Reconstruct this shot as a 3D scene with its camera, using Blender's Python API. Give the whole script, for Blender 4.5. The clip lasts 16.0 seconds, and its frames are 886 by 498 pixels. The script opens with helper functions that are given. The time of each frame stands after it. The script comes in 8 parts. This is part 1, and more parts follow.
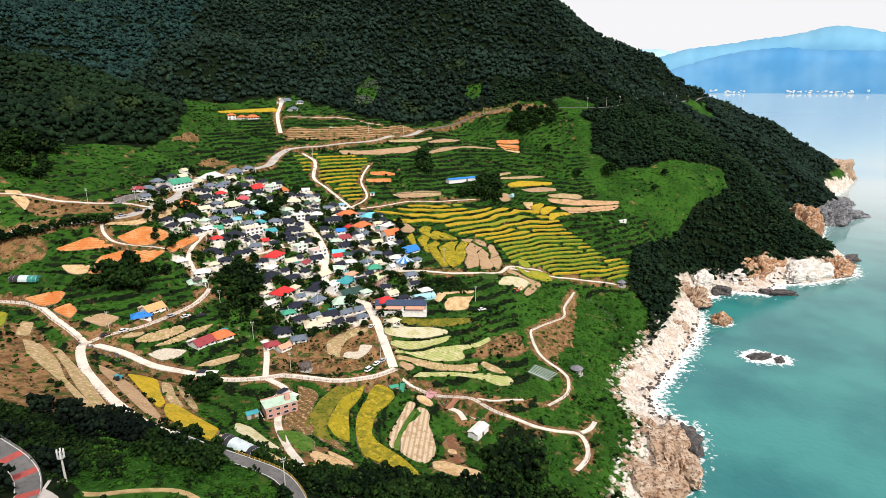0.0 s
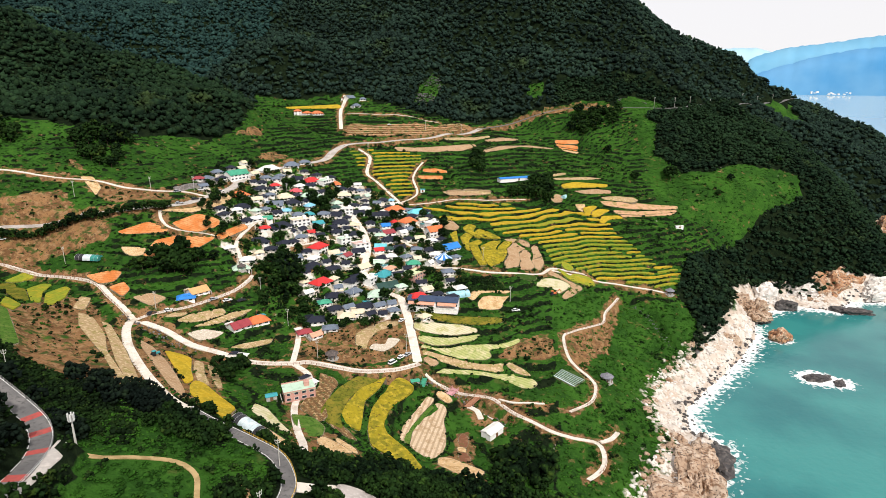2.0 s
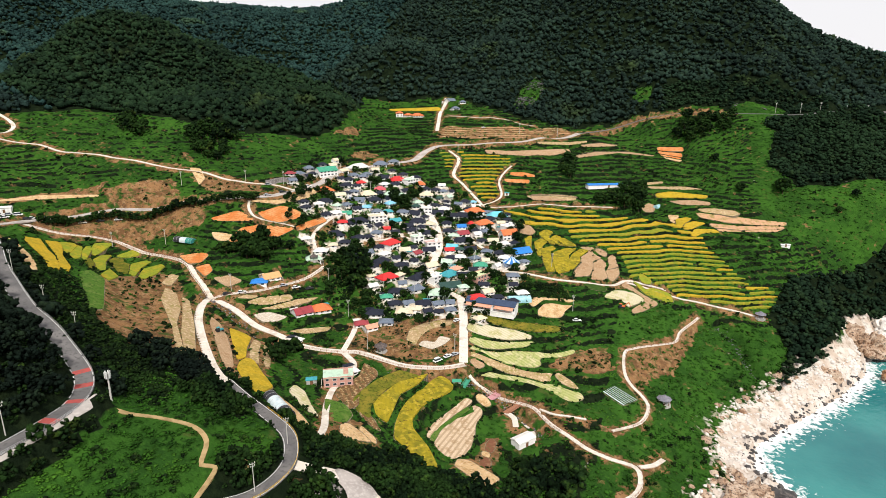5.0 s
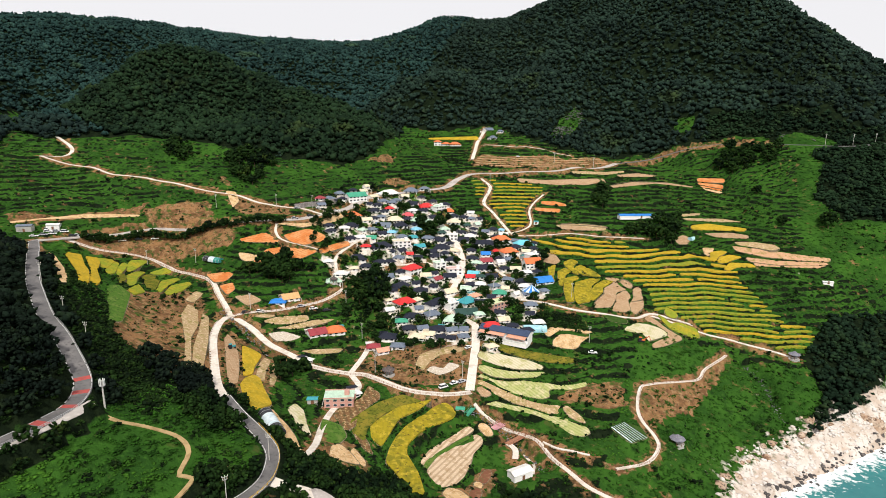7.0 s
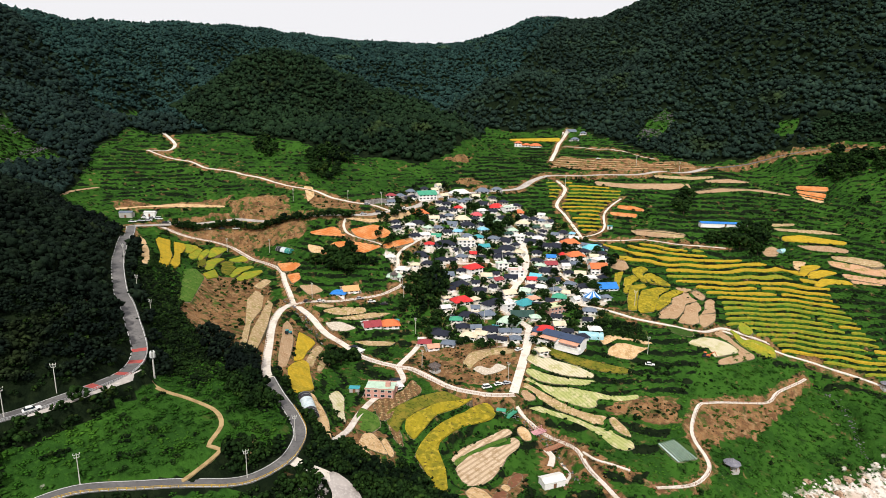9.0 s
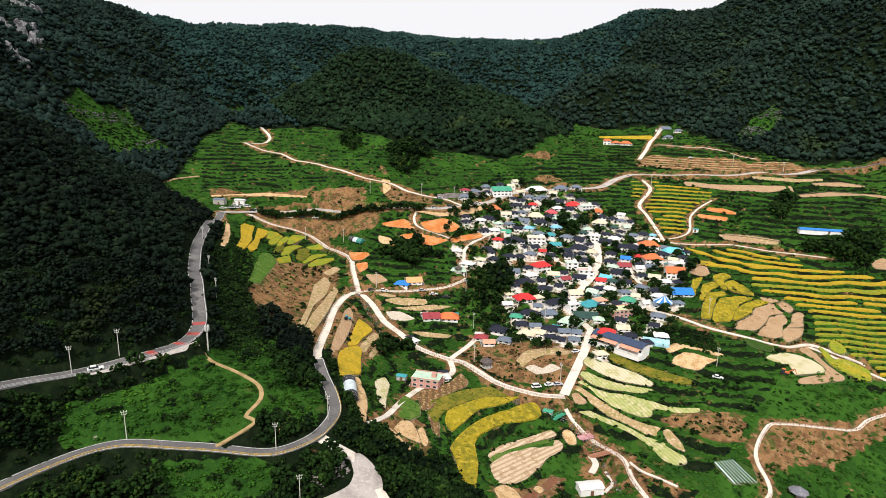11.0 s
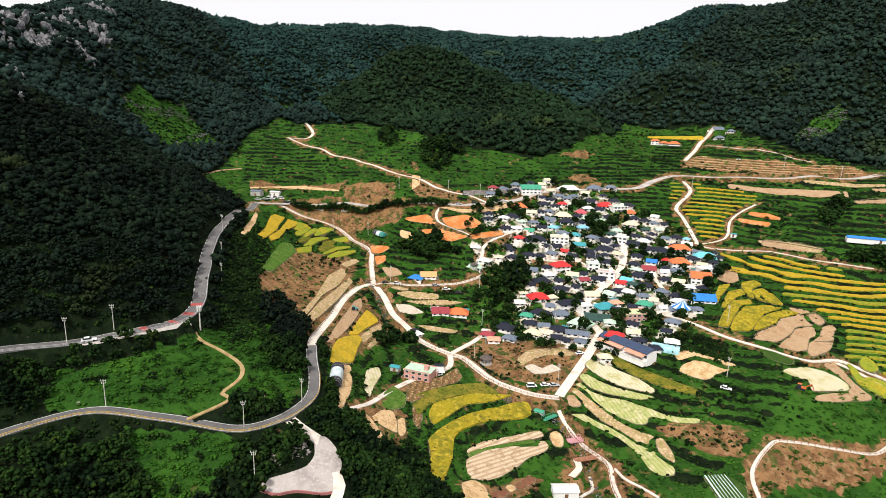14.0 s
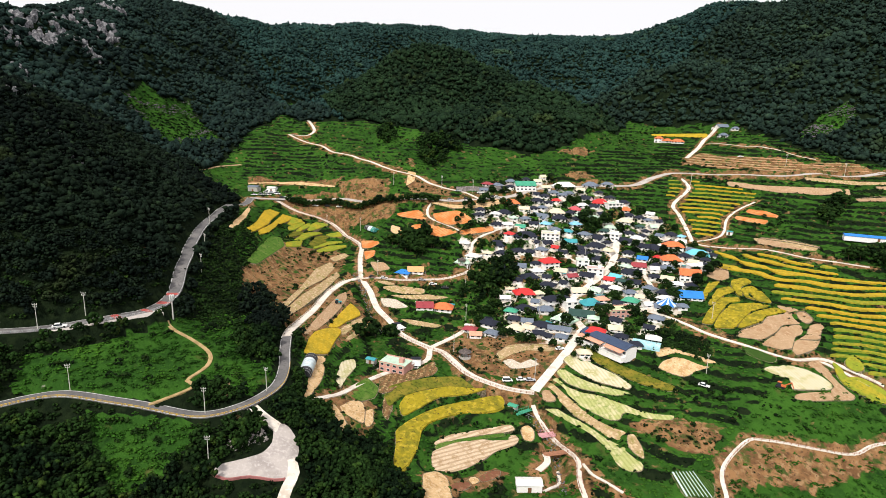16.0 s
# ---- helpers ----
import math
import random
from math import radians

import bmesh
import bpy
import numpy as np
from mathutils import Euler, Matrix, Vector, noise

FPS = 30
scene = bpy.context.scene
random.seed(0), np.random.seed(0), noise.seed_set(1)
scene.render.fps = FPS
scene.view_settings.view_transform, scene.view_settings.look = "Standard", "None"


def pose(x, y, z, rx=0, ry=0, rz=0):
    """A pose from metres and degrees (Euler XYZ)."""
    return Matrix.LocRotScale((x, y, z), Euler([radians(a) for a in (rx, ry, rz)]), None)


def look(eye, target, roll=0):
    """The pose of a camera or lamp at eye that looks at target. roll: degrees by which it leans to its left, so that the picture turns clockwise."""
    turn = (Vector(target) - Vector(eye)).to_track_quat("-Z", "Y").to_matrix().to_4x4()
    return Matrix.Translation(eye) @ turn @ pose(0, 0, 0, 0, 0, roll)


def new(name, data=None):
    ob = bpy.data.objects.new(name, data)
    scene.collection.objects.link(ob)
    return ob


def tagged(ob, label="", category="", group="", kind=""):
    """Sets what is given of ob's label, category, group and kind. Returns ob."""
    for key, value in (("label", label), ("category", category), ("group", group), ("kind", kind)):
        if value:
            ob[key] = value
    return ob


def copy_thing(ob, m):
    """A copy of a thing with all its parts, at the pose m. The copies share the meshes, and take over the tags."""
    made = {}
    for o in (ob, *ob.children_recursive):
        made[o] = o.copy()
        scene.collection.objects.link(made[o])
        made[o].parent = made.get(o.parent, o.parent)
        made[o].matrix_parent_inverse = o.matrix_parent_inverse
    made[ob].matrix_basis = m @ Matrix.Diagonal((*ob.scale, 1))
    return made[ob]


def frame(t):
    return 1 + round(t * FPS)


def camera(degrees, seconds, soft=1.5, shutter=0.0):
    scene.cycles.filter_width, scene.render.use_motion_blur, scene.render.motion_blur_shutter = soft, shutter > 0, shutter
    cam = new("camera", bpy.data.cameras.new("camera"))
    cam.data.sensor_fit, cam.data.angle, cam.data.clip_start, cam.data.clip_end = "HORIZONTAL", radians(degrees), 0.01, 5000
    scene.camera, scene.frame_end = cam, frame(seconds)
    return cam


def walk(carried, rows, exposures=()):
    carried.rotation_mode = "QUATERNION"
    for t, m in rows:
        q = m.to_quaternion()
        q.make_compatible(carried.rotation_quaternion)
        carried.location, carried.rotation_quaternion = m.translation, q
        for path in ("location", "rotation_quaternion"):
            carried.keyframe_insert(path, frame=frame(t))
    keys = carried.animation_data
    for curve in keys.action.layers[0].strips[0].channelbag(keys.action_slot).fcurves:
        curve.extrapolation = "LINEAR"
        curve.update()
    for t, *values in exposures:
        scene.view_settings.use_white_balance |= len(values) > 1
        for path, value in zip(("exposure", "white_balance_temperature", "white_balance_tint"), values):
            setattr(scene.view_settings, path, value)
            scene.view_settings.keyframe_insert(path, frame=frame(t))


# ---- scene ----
cam = camera(74.6, 16.0, soft=0.5)
PATH = [
    (0, (0.946, 2.769, 150.177), (0.966, 4.692, 149.63), -0.2),
    (0.5, (6.239, 2.704, 150.007), (6.2, 4.627, 149.46), -0.1),
    (1, (11.527, 2.802, 149.856), (11.418, 4.722, 149.308), -0.0),
    (1.5, (16.696, 3.08, 149.649), (16.523, 4.995, 149.1), 0.1),
    (2, (22.212, 3.56, 149.418), (21.975, 5.469, 148.868), 0.2),
    (2.5, (27.291, 4.298, 149.157), (26.994, 6.198, 148.608), 0.2),
    (3, (32.615, 5.245, 148.847), (32.253, 7.134, 148.296), 0.3),
    (3.5, (37.829, 6.107, 148.579), (37.391, 7.979, 148.027), 0.3),
    (4, (43.227, 7.47, 148.232), (42.705, 9.32, 147.679), 0.4),
    (4.2, (45.245, 8.101, 148.139), (44.692, 9.941, 147.585), 0.4),
    (6.5, (67.453, 15.895, 146.217), (66.688, 17.685, 145.755), 0.5),
    (7, (72.413, 17.864, 145.937), (71.588, 19.633, 145.498), 0.6),
    (7.5, (77.233, 20.045, 145.542), (76.344, 21.784, 145.111), 0.6),
    (8, (81.995, 22.594, 145.172), (81.043, 24.299, 144.74), 0.8),
    (8.5, (86.36, 25.219, 144.718), (85.333, 26.88, 144.285), 0.8),
    (9, (90.725, 28.037, 144.303), (89.615, 29.643, 143.868), 1.0),
    (9.5, (94.914, 30.982, 143.952), (93.731, 32.534, 143.514), 1.1),
    (11.8, (112.35, 47.38, 141.609), (110.912, 48.696, 141.162), 1.5),
    (12, (113.805, 48.806, 141.54), (112.356, 50.11, 141.093), 1.6),
    (12.5, (117.243, 52.41, 141.242), (115.767, 53.683, 140.793), 1.6),
    (13, (120.78, 56.129, 140.901), (119.28, 57.374, 140.452), 1.6),
    (13.5, (124.213, 59.743, 140.62), (122.697, 60.967, 140.171), 1.6),
    (14, (127.46, 63.666, 140.312), (125.932, 64.875, 139.862), 1.7),
    (14.5, (130.567, 67.186, 139.849), (129.028, 68.381, 139.399), 1.7),
    (15, (133.366, 70.843, 139.214), (131.815, 72.024, 138.763), 1.7),
    (15.5, (136.321, 74.51, 138.369), (134.76, 75.677, 137.92), 1.7),
    (16, (139.374, 78.186, 137.705), (137.804, 79.342, 137.255), 1.7),
]
EXPOSURE = 0.27
walk(cam, [(t, look(eye, target, roll)) for t, eye, target, roll in PATH], [(0, EXPOSURE - 0.12), (4, EXPOSURE - 0.10), (6.5, EXPOSURE - 0.18), (9.5, EXPOSURE - 0.16), (12, EXPOSURE - 0.07), (16, EXPOSURE - 0.03)])

# ---- sky, sun ----
world = bpy.data.worlds.new("overcast_sky")
scene.world = world
world.use_nodes = True
wn = world.node_tree.nodes
wn.clear()
sky = wn.new("ShaderNodeTexSky")
sky.sky_type, sky.sun_disc = "NISHITA", False
sky.sun_elevation, sky.sun_rotation = radians(48), radians(150)
cloud = wn.new("ShaderNodeMix")
cloud.data_type = "RGBA"
cloud.inputs[0].default_value = 0.93
cloud.inputs[7].default_value = (1.0, 0.98, 1.0, 1)
scale = wn.new("ShaderNodeMix")
scale.data_type, scale.blend_type = "RGBA", "MULTIPLY"
scale.inputs[0].default_value = 1.0
scale.inputs[7].default_value = (0.1, 0.1, 0.1, 1)
back = wn.new("ShaderNodeBackground")
back.inputs[1].default_value = 0.87
wout = wn.new("ShaderNodeOutputWorld")
wl = world.node_tree.links
wl.new(sky.outputs[0], scale.inputs[6])
wl.new(scale.outputs[2], cloud.inputs[6])
wl.new(cloud.outputs[2], back.inputs[0])
wl.new(back.outputs[0], wout.inputs[0])
sun = new("sun", bpy.data.lights.new("sun", "SUN"))
sun.data.energy, sun.data.angle, sun.data.color = 3.0, radians(7), (1.0, 0.95, 0.87)
sun.matrix_world = look((0, 0, 400), (-190, 330, -20))

# ---- materials ----
def material(name, base, rough=0.85, spots=(), bump=0.0, bump_size=1.0, metal=0.0, island=0.0, each=0.0, spec=0.2, rows=None):
    """Base colour varied by noise: spots are (colour, size in metres, low, high) layers; island and each vary the value piece by piece; rows is (degrees, spacing, colour, share)."""
    m = bpy.data.materials.new(name)
    m.use_nodes = True
    n, l = m.node_tree.nodes, m.node_tree.links
    bsdf = n["Principled BSDF"]
    bsdf.inputs["Roughness"].default_value, bsdf.inputs["Metallic"].default_value = rough, metal
    bsdf.inputs["Specular IOR Level"].default_value = spec
    geo = n.new("ShaderNodeNewGeometry")
    last = None
    for colour, size, low, high in spots:
        tex = n.new("ShaderNodeTexNoise")
        tex.inputs["Scale"].default_value, tex.inputs["Detail"].default_value = 1.0 / size, 4
        l.new(geo.outputs["Position"], tex.inputs["Vector"])
        ramp = n.new("ShaderNodeMapRange")
        ramp.inputs[1].default_value, ramp.inputs[2].default_value = low, high
        l.new(tex.outputs[0], ramp.inputs[0])
        mix = n.new("ShaderNodeMix")
        mix.data_type = "RGBA"
        l.new(ramp.outputs[0], mix.inputs[0])
        if last is None:
            mix.inputs[6].default_value = (*base, 1)
        else:
            l.new(last, mix.inputs[6])
        mix.inputs[7].default_value = (*colour, 1)
        last = mix.outputs[2]
    if rows:
        turn = n.new("ShaderNodeMapping")
        turn.inputs["Rotation"].default_value = (0, 0, radians(rows[0]))
        l.new(geo.outputs["Position"], turn.inputs["Vector"])
        band = n.new("ShaderNodeTexWave")
        band.bands_direction = "Y"
        band.inputs["Scale"].default_value = 0.314 / rows[1]
        band.inputs["Distortion"].default_value, band.inputs["Detail"].default_value, band.inputs["Detail Scale"].default_value = 0.7, 3, 1.2
        l.new(turn.outputs[0], band.inputs["Vector"])
        share = n.new("ShaderNodeMapRange")
        share.inputs[1].default_value, share.inputs[2].default_value, share.inputs[4].default_value = 0.45, 0.8, rows[3]
        l.new(band.outputs["Fac"], share.inputs[0])
        mix = n.new("ShaderNodeMix")
        mix.data_type = "RGBA"
        l.new(share.outputs[0], mix.inputs[0])
        if last is None:
            mix.inputs[6].default_value = (*base, 1)
        else:
            l.new(last, mix.inputs[6])
        mix.inputs[7].default_value = (*rows[2], 1)
        last = mix.outputs[2]
    for amount, kind in ((island, "island"), (each, "each")):
        if amount:
            src = geo.outputs["Random Per Island"] if kind == "island" else n.new("ShaderNodeObjectInfo").outputs["Random"]
            hsv = n.new("ShaderNodeHueSaturation")
            span = n.new("ShaderNodeMapRange")
            span.inputs[3].default_value, span.inputs[4].default_value = 1 - amount, 1 + amount
            l.new(src, span.inputs[0])
            l.new(span.outputs[0], hsv.inputs["Value"])
            if last is None:
                hsv.inputs["Color"].default_value = (*base, 1)
            else:
                l.new(last, hsv.inputs["Color"])
            last = hsv.outputs[0]
    if last is None:
        bsdf.inputs["Base Color"].default_value = (*base, 1)
    else:
        l.new(last, bsdf.inputs["Base Color"])
    if bump:
        tex = n.new("ShaderNodeTexNoise")
        tex.inputs["Scale"].default_value, tex.inputs["Detail"].default_value = 1.0 / bump_size, 5
        l.new(geo.outputs["Position"], tex.inputs["Vector"])
        b = n.new("ShaderNodeBump")
        b.inputs["Strength"].default_value, b.inputs["Distance"].default_value = 1.0, bump
        l.new(tex.outputs[0], b.inputs["Height"])
        l.new(b.outputs[0], bsdf.inputs["Normal"])
    return m


CROPS = {
    "rice": material("ripe_rice", (0.50, 0.33, 0.025), 0.9, [((0.33, 0.25, 0.025), 6, 0.45, 0.7), ((0.60, 0.43, 0.06), 1.2, 0.5, 0.75), ((0.16, 0.14, 0.02), 0.9, 0.6, 0.75)], 0.5, 0.7, spec=0.03, rows=(30, 2.2, (0.30, 0.24, 0.03), 0.2)),
    "gold": material("lodged_ripe_rice", (0.33, 0.26, 0.020), 0.9, [((0.20, 0.18, 0.02), 5, 0.46, 0.62), ((0.50, 0.37, 0.04), 2.2, 0.5, 0.68), ((0.10, 0.07, 0.02), 1.3, 0.58, 0.7)], 0.6, 0.8, spec=0.03, rows=(62, 1.8, (0.20, 0.18, 0.02), 0.2)),
    "ripening": material("ripening_rice", (0.25, 0.29, 0.03), 0.9, [((0.40, 0.31, 0.03), 5, 0.45, 0.65), ((0.15, 0.17, 0.025), 1.3, 0.5, 0.75)], 0.5, 0.7, spec=0.03, rows=(80, 2.0, (0.16, 0.20, 0.02), 0.2)),
    "unripe": material("green_rice", (0.13, 0.14, 0.018), 0.9, [((0.24, 0.19, 0.03), 5, 0.45, 0.65), ((0.05, 0.065, 0.012), 1.3, 0.5, 0.7)], 0.5, 0.7, spec=0.03),
    "stubble": material("pale_stubble", (0.60, 0.54, 0.38), 0.95, [((0.40, 0.38, 0.16), 5, 0.48, 0.65), ((0.66, 0.58, 0.41), 1, 0.5, 0.7)], 0.2, 0.5, spec=0.03, rows=(20, 1.5, (0.40, 0.35, 0.18), 0.4)),
    "mown": material("mown_straw_grass", (0.40, 0.41, 0.16), 0.95, [((0.56, 0.50, 0.29), 4, 0.45, 0.62), ((0.20, 0.26, 0.07), 1.5, 0.52, 0.72)], 0.2, 0.5, spec=0.03, rows=(20, 1.6, (0.24, 0.27, 0.08), 0.45)),
    "straw": material("straw_terrace", (0.30, 0.21, 0.10), 0.95, [((0.20, 0.17, 0.06), 6, 0.45, 0.6), ((0.42, 0.30, 0.17), 3, 0.5, 0.66), ((0.14, 0.12, 0.05), 0.8, 0.62, 0.74)], 0.3, 0.6, spec=0.03),
    "dry": material("dry_grass", (0.40, 0.28, 0.15), 0.95, [((0.28, 0.23, 0.08), 3, 0.5, 0.65), ((0.60, 0.46, 0.29), 1.3, 0.5, 0.68), ((0.20, 0.13, 0.06), 0.7, 0.6, 0.74)], 0.25, 0.6, spec=0.03),
    "weedy": material("weedy_earth", (0.20, 0.11, 0.05), 0.95, [((0.42, 0.30, 0.16), 1.1, 0.52, 0.6), ((0.08, 0.09, 0.03), 1.6, 0.56, 0.66)], 0.4, 0.7, spec=0.03, rows=(45, 2.6, (0.10, 0.06, 0.03), 0.6)),
    "soil": material("ploughed_soil", (0.40, 0.27, 0.16), 0.95, [((0.34, 0.21, 0.115), 4, 0.45, 0.65), ((0.55, 0.38, 0.24), 0.9, 0.5, 0.7)], 0.25, 0.5, spec=0.03, rows=(35, 1.0, (0.32, 0.20, 0.11), 0.25)),
    "redsoil": material("red_soil", (0.58, 0.19, 0.055), 0.95, [((0.66, 0.31, 0.13), 6, 0.42, 0.6), ((0.40, 0.13, 0.04), 1.1, 0.5, 0.75)], 0.25, 0.6, spec=0.03, rows=(-10, 1.5, (0.42, 0.14, 0.04), 0.4)),
    "sand": material("sandy_earth", (0.60, 0.40, 0.21), 0.95, [((0.44, 0.27, 0.12), 3, 0.48, 0.62), ((0.68, 0.52, 0.34), 0.8, 0.5, 0.7), ((0.22, 0.18, 0.07), 1.1, 0.62, 0.72)], 0.2, 0.5, spec=0.03),
    "tilled": material("tilled_earth", (0.58, 0.44, 0.30), 0.95, [((0.42, 0.29, 0.17), 3, 0.5, 0.62), ((0.68, 0.54, 0.40), 0.8, 0.5, 0.7)], 0.2, 0.5, spec=0.03, rows=(-86, 1.9, (0.30, 0.20, 0.11), 0.6)),
    "plot": material("dark_garden_soil", (0.20, 0.085, 0.05), 0.95, [((0.30, 0.15, 0.09), 2, 0.5, 0.62), ((0.14, 0.12, 0.045), 0.8, 0.55, 0.7)], 0.3, 0.5, spec=0.03),
    "seedbed": material("seedbed_green", (0.045, 0.09, 0.018), 0.95, [((0.07, 0.12, 0.03), 2, 0.5, 0.62)], 0.3, 0.5, spec=0.03, rows=(25, 0.9, (0.02, 0.045, 0.01), 0.6)),
    "grass": material("meadow_patch", (0.075, 0.15, 0.024), 0.95, [((0.12, 0.18, 0.04), 3, 0.5, 0.62), ((0.035, 0.085, 0.015), 1, 0.5, 0.7)], 0.3, 0.6, spec=0.03),
    "paved": material("pale_yard", (0.52, 0.44, 0.35), 0.9, [((0.45, 0.37, 0.28), 3, 0.5, 0.62), ((0.70, 0.65, 0.56), 0.8, 0.5, 0.7)], 0.05, 0.4),
    "bare": material("bare_earth", (0.40, 0.25, 0.12), 0.95, [((0.27, 0.19, 0.08), 7, 0.45, 0.62), ((0.55, 0.38, 0.21), 2.2, 0.5, 0.68), ((0.12, 0.12, 0.04), 3.1, 0.6, 0.72)], 0.4, 1.2, spec=0.03),
    "orchard_strip": material("pinkish_soil", (0.52, 0.30, 0.17), 0.95, [((0.30, 0.22, 0.08), 3, 0.5, 0.62), ((0.6, 0.4, 0.26), 0.9, 0.5, 0.7)], 0.3, 0.7, spec=0.03),
}
CONCRETE = material("pale_concrete", (0.68, 0.61, 0.53), 0.9, [((0.50, 0.42, 0.34), 6, 0.52, 0.68), ((0.76, 0.71, 0.65), 1.6, 0.5, 0.7), ((0.40, 0.33, 0.26), 0.7, 0.62, 0.74)], 0.03, 0.3)
ASPHALT = material("worn_asphalt", (0.13, 0.125, 0.125), 0.9, [((0.19, 0.18, 0.175), 8, 0.45, 0.65), ((0.10, 0.095, 0.095), 1, 0.5, 0.7)], 0.02, 0.2)
GREY_CONCRETE = material("weathered_concrete", (0.46, 0.41, 0.38), 0.9, [((0.34, 0.30, 0.28), 5, 0.45, 0.65), ((0.54, 0.49, 0.46), 0.9, 0.5, 0.7)], 0.03, 0.3)
TRAIL = material("dirt_trail", (0.42, 0.30, 0.15), 0.95, [((0.30, 0.21, 0.1), 2, 0.45, 0.65)], 0.05, 0.3, spec=0.03)
# near-black: the gloom of the western slope is put into this leaf colour
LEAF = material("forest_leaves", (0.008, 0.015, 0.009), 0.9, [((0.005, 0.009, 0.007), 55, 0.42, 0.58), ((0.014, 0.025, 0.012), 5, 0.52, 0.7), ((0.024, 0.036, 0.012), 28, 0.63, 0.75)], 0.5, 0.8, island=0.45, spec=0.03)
# bluish distance haze is put into FAR_LEAF, and less into WEST_LEAF and NORTH_LEAF
FAR_LEAF = material("haze_blue_leaves", (0.021, 0.050, 0.044), 0.9, [((0.014, 0.034, 0.031), 80, 0.42, 0.58), ((0.031, 0.064, 0.048), 6, 0.52, 0.7), ((0.040, 0.076, 0.042), 34, 0.63, 0.75)], 0.5, 0.8, island=0.3, spec=0.03)
KNOLL_LEAF = material("dark_wood_leaves", (0.015, 0.033, 0.015), 0.9, [((0.009, 0.020, 0.011), 60, 0.42, 0.58), ((0.022, 0.043, 0.017), 6, 0.52, 0.7), ((0.032, 0.052, 0.018), 30, 0.62, 0.75)], 0.5, 0.8, island=0.35, spec=0.03)
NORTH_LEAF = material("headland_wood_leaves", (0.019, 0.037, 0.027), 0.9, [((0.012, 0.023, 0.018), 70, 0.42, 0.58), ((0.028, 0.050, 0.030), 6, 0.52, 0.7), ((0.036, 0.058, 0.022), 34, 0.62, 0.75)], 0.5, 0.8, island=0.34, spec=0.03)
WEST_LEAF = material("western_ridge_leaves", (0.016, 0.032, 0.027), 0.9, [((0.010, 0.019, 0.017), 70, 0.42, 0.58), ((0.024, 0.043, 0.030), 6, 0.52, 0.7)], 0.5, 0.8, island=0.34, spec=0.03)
NEAR_LEAF = material("grove_leaves", (0.014, 0.034, 0.008), 0.9, [((0.005, 0.012, 0.005), 18, 0.45, 0.6), ((0.030, 0.062, 0.011), 3, 0.54, 0.7), ((0.045, 0.068, 0.012), 12, 0.64, 0.74)], 0.5, 0.5, island=0.5, spec=0.03)
RANK = material("rank_green_weeds", (0.031, 0.098, 0.012), 0.9, [((0.014, 0.046, 0.007), 13, 0.46, 0.62), ((0.054, 0.145, 0.016), 26, 0.50, 0.66), ((0.060, 0.092, 0.016), 5, 0.64, 0.78)], 0.3, 0.6, island=0.25, spec=0.03)
BUSH = material("scrub_leaves", (0.014, 0.033, 0.008), 0.9, [((0.006, 0.013, 0.005), 10, 0.42, 0.6), ((0.034, 0.066, 0.013), 1.8, 0.54, 0.7)], 0.5, 0.5, island=0.45, spec=0.03)
BARK = material("tree_bark", (0.10, 0.075, 0.05), 0.95, [((0.06, 0.045, 0.03), 0.4, 0.45, 0.6)], spec=0.03)
ROCK = material("coastal_rock", (0.52, 0.40, 0.31), 0.9, [((0.64, 0.55, 0.46), 5, 0.42, 0.6), ((0.36, 0.22, 0.13), 8, 0.52, 0.66), ((0.20, 0.15, 0.12), 1.6, 0.58, 0.7)], 0.6, 1.4, island=0.15)
WET = material("wet_dark_rock", (0.06, 0.055, 0.055), 0.5, [((0.14, 0.12, 0.11), 2, 0.5, 0.65)], 0.5, 1.2)
CRAG = material("grey_crag", (0.17, 0.168, 0.178), 0.9, [((0.07, 0.07, 0.078), 4, 0.47, 0.6), ((0.36, 0.35, 0.36), 1.6, 0.52, 0.7)], 0.5, 1.2)

# landforms: (x, y, height) along shore, slopes, spurs and ridges
SEA = -2.5
COAST = [(40, -400), (60, -100), (75, 60), (72, 130), (80, 170), (91, 192), (95, 200), (108, 218), (115, 235), (106, 247),
         (108, 265), (136, 302), (158, 332), (174, 359), (180, 384), (192, 400), (223, 418), (246, 411), (268, 433),
         (300, 436), (345, 456), (369, 505), (361, 533), (424, 624), (486, 664), (543, 786), (676, 938), (689, 1055),
         (640, 1500), (500, 2600)]
FORESHORE = [(60, 184, 7), (68, 208, 6), (80, 253, 5), (96, 302, 6), (92, 320, 12), (104, 336, 14), (122, 340, 18), (150, 366, 18), (161, 368, 22),
             (178, 400, 10), (215, 442, 9), (281, 452, 14), (400, 652, 14), (30, 100, 22), (40, 150, 20), (20, 20, 20)]
LOW_SLOPE = [(63, 216, 9), (67, 253, 16), (16, 210, 15), (-20, 240, 25), (0, 235, 16), (52, 315, 33), (9, 301, 33), (26, 245, 19),
             (40, 347, 38), (12, 325, 45), (42, 312, 34), (56, 221, 13), (8, 260, 24), (-17, 192, 19), (14, 168, 22), (51, 227, 14), (47, 285, 24), (105, 320, 11)]
VILLAGE = [(-11, 346, 49), (-47, 211, 31), (-103, 252, 34), (-122, 248, 42), (-83, 275, 35), (-57, 231, 28), (-60, 193, 30), (-16, 286, 35),
           (-152, 229, 48), (-15, 353, 48), (-99, 319, 51), (-95, 329, 52), (-55, 431, 60), (-164, 352, 86), (-173, 298, 83), (-213, 274, 72),
           (-211, 311, 86), (-196, 260, 60), (-120, 400, 76), (-110, 440, 84), (-30, 391, 58), (-133, 330, 71)]
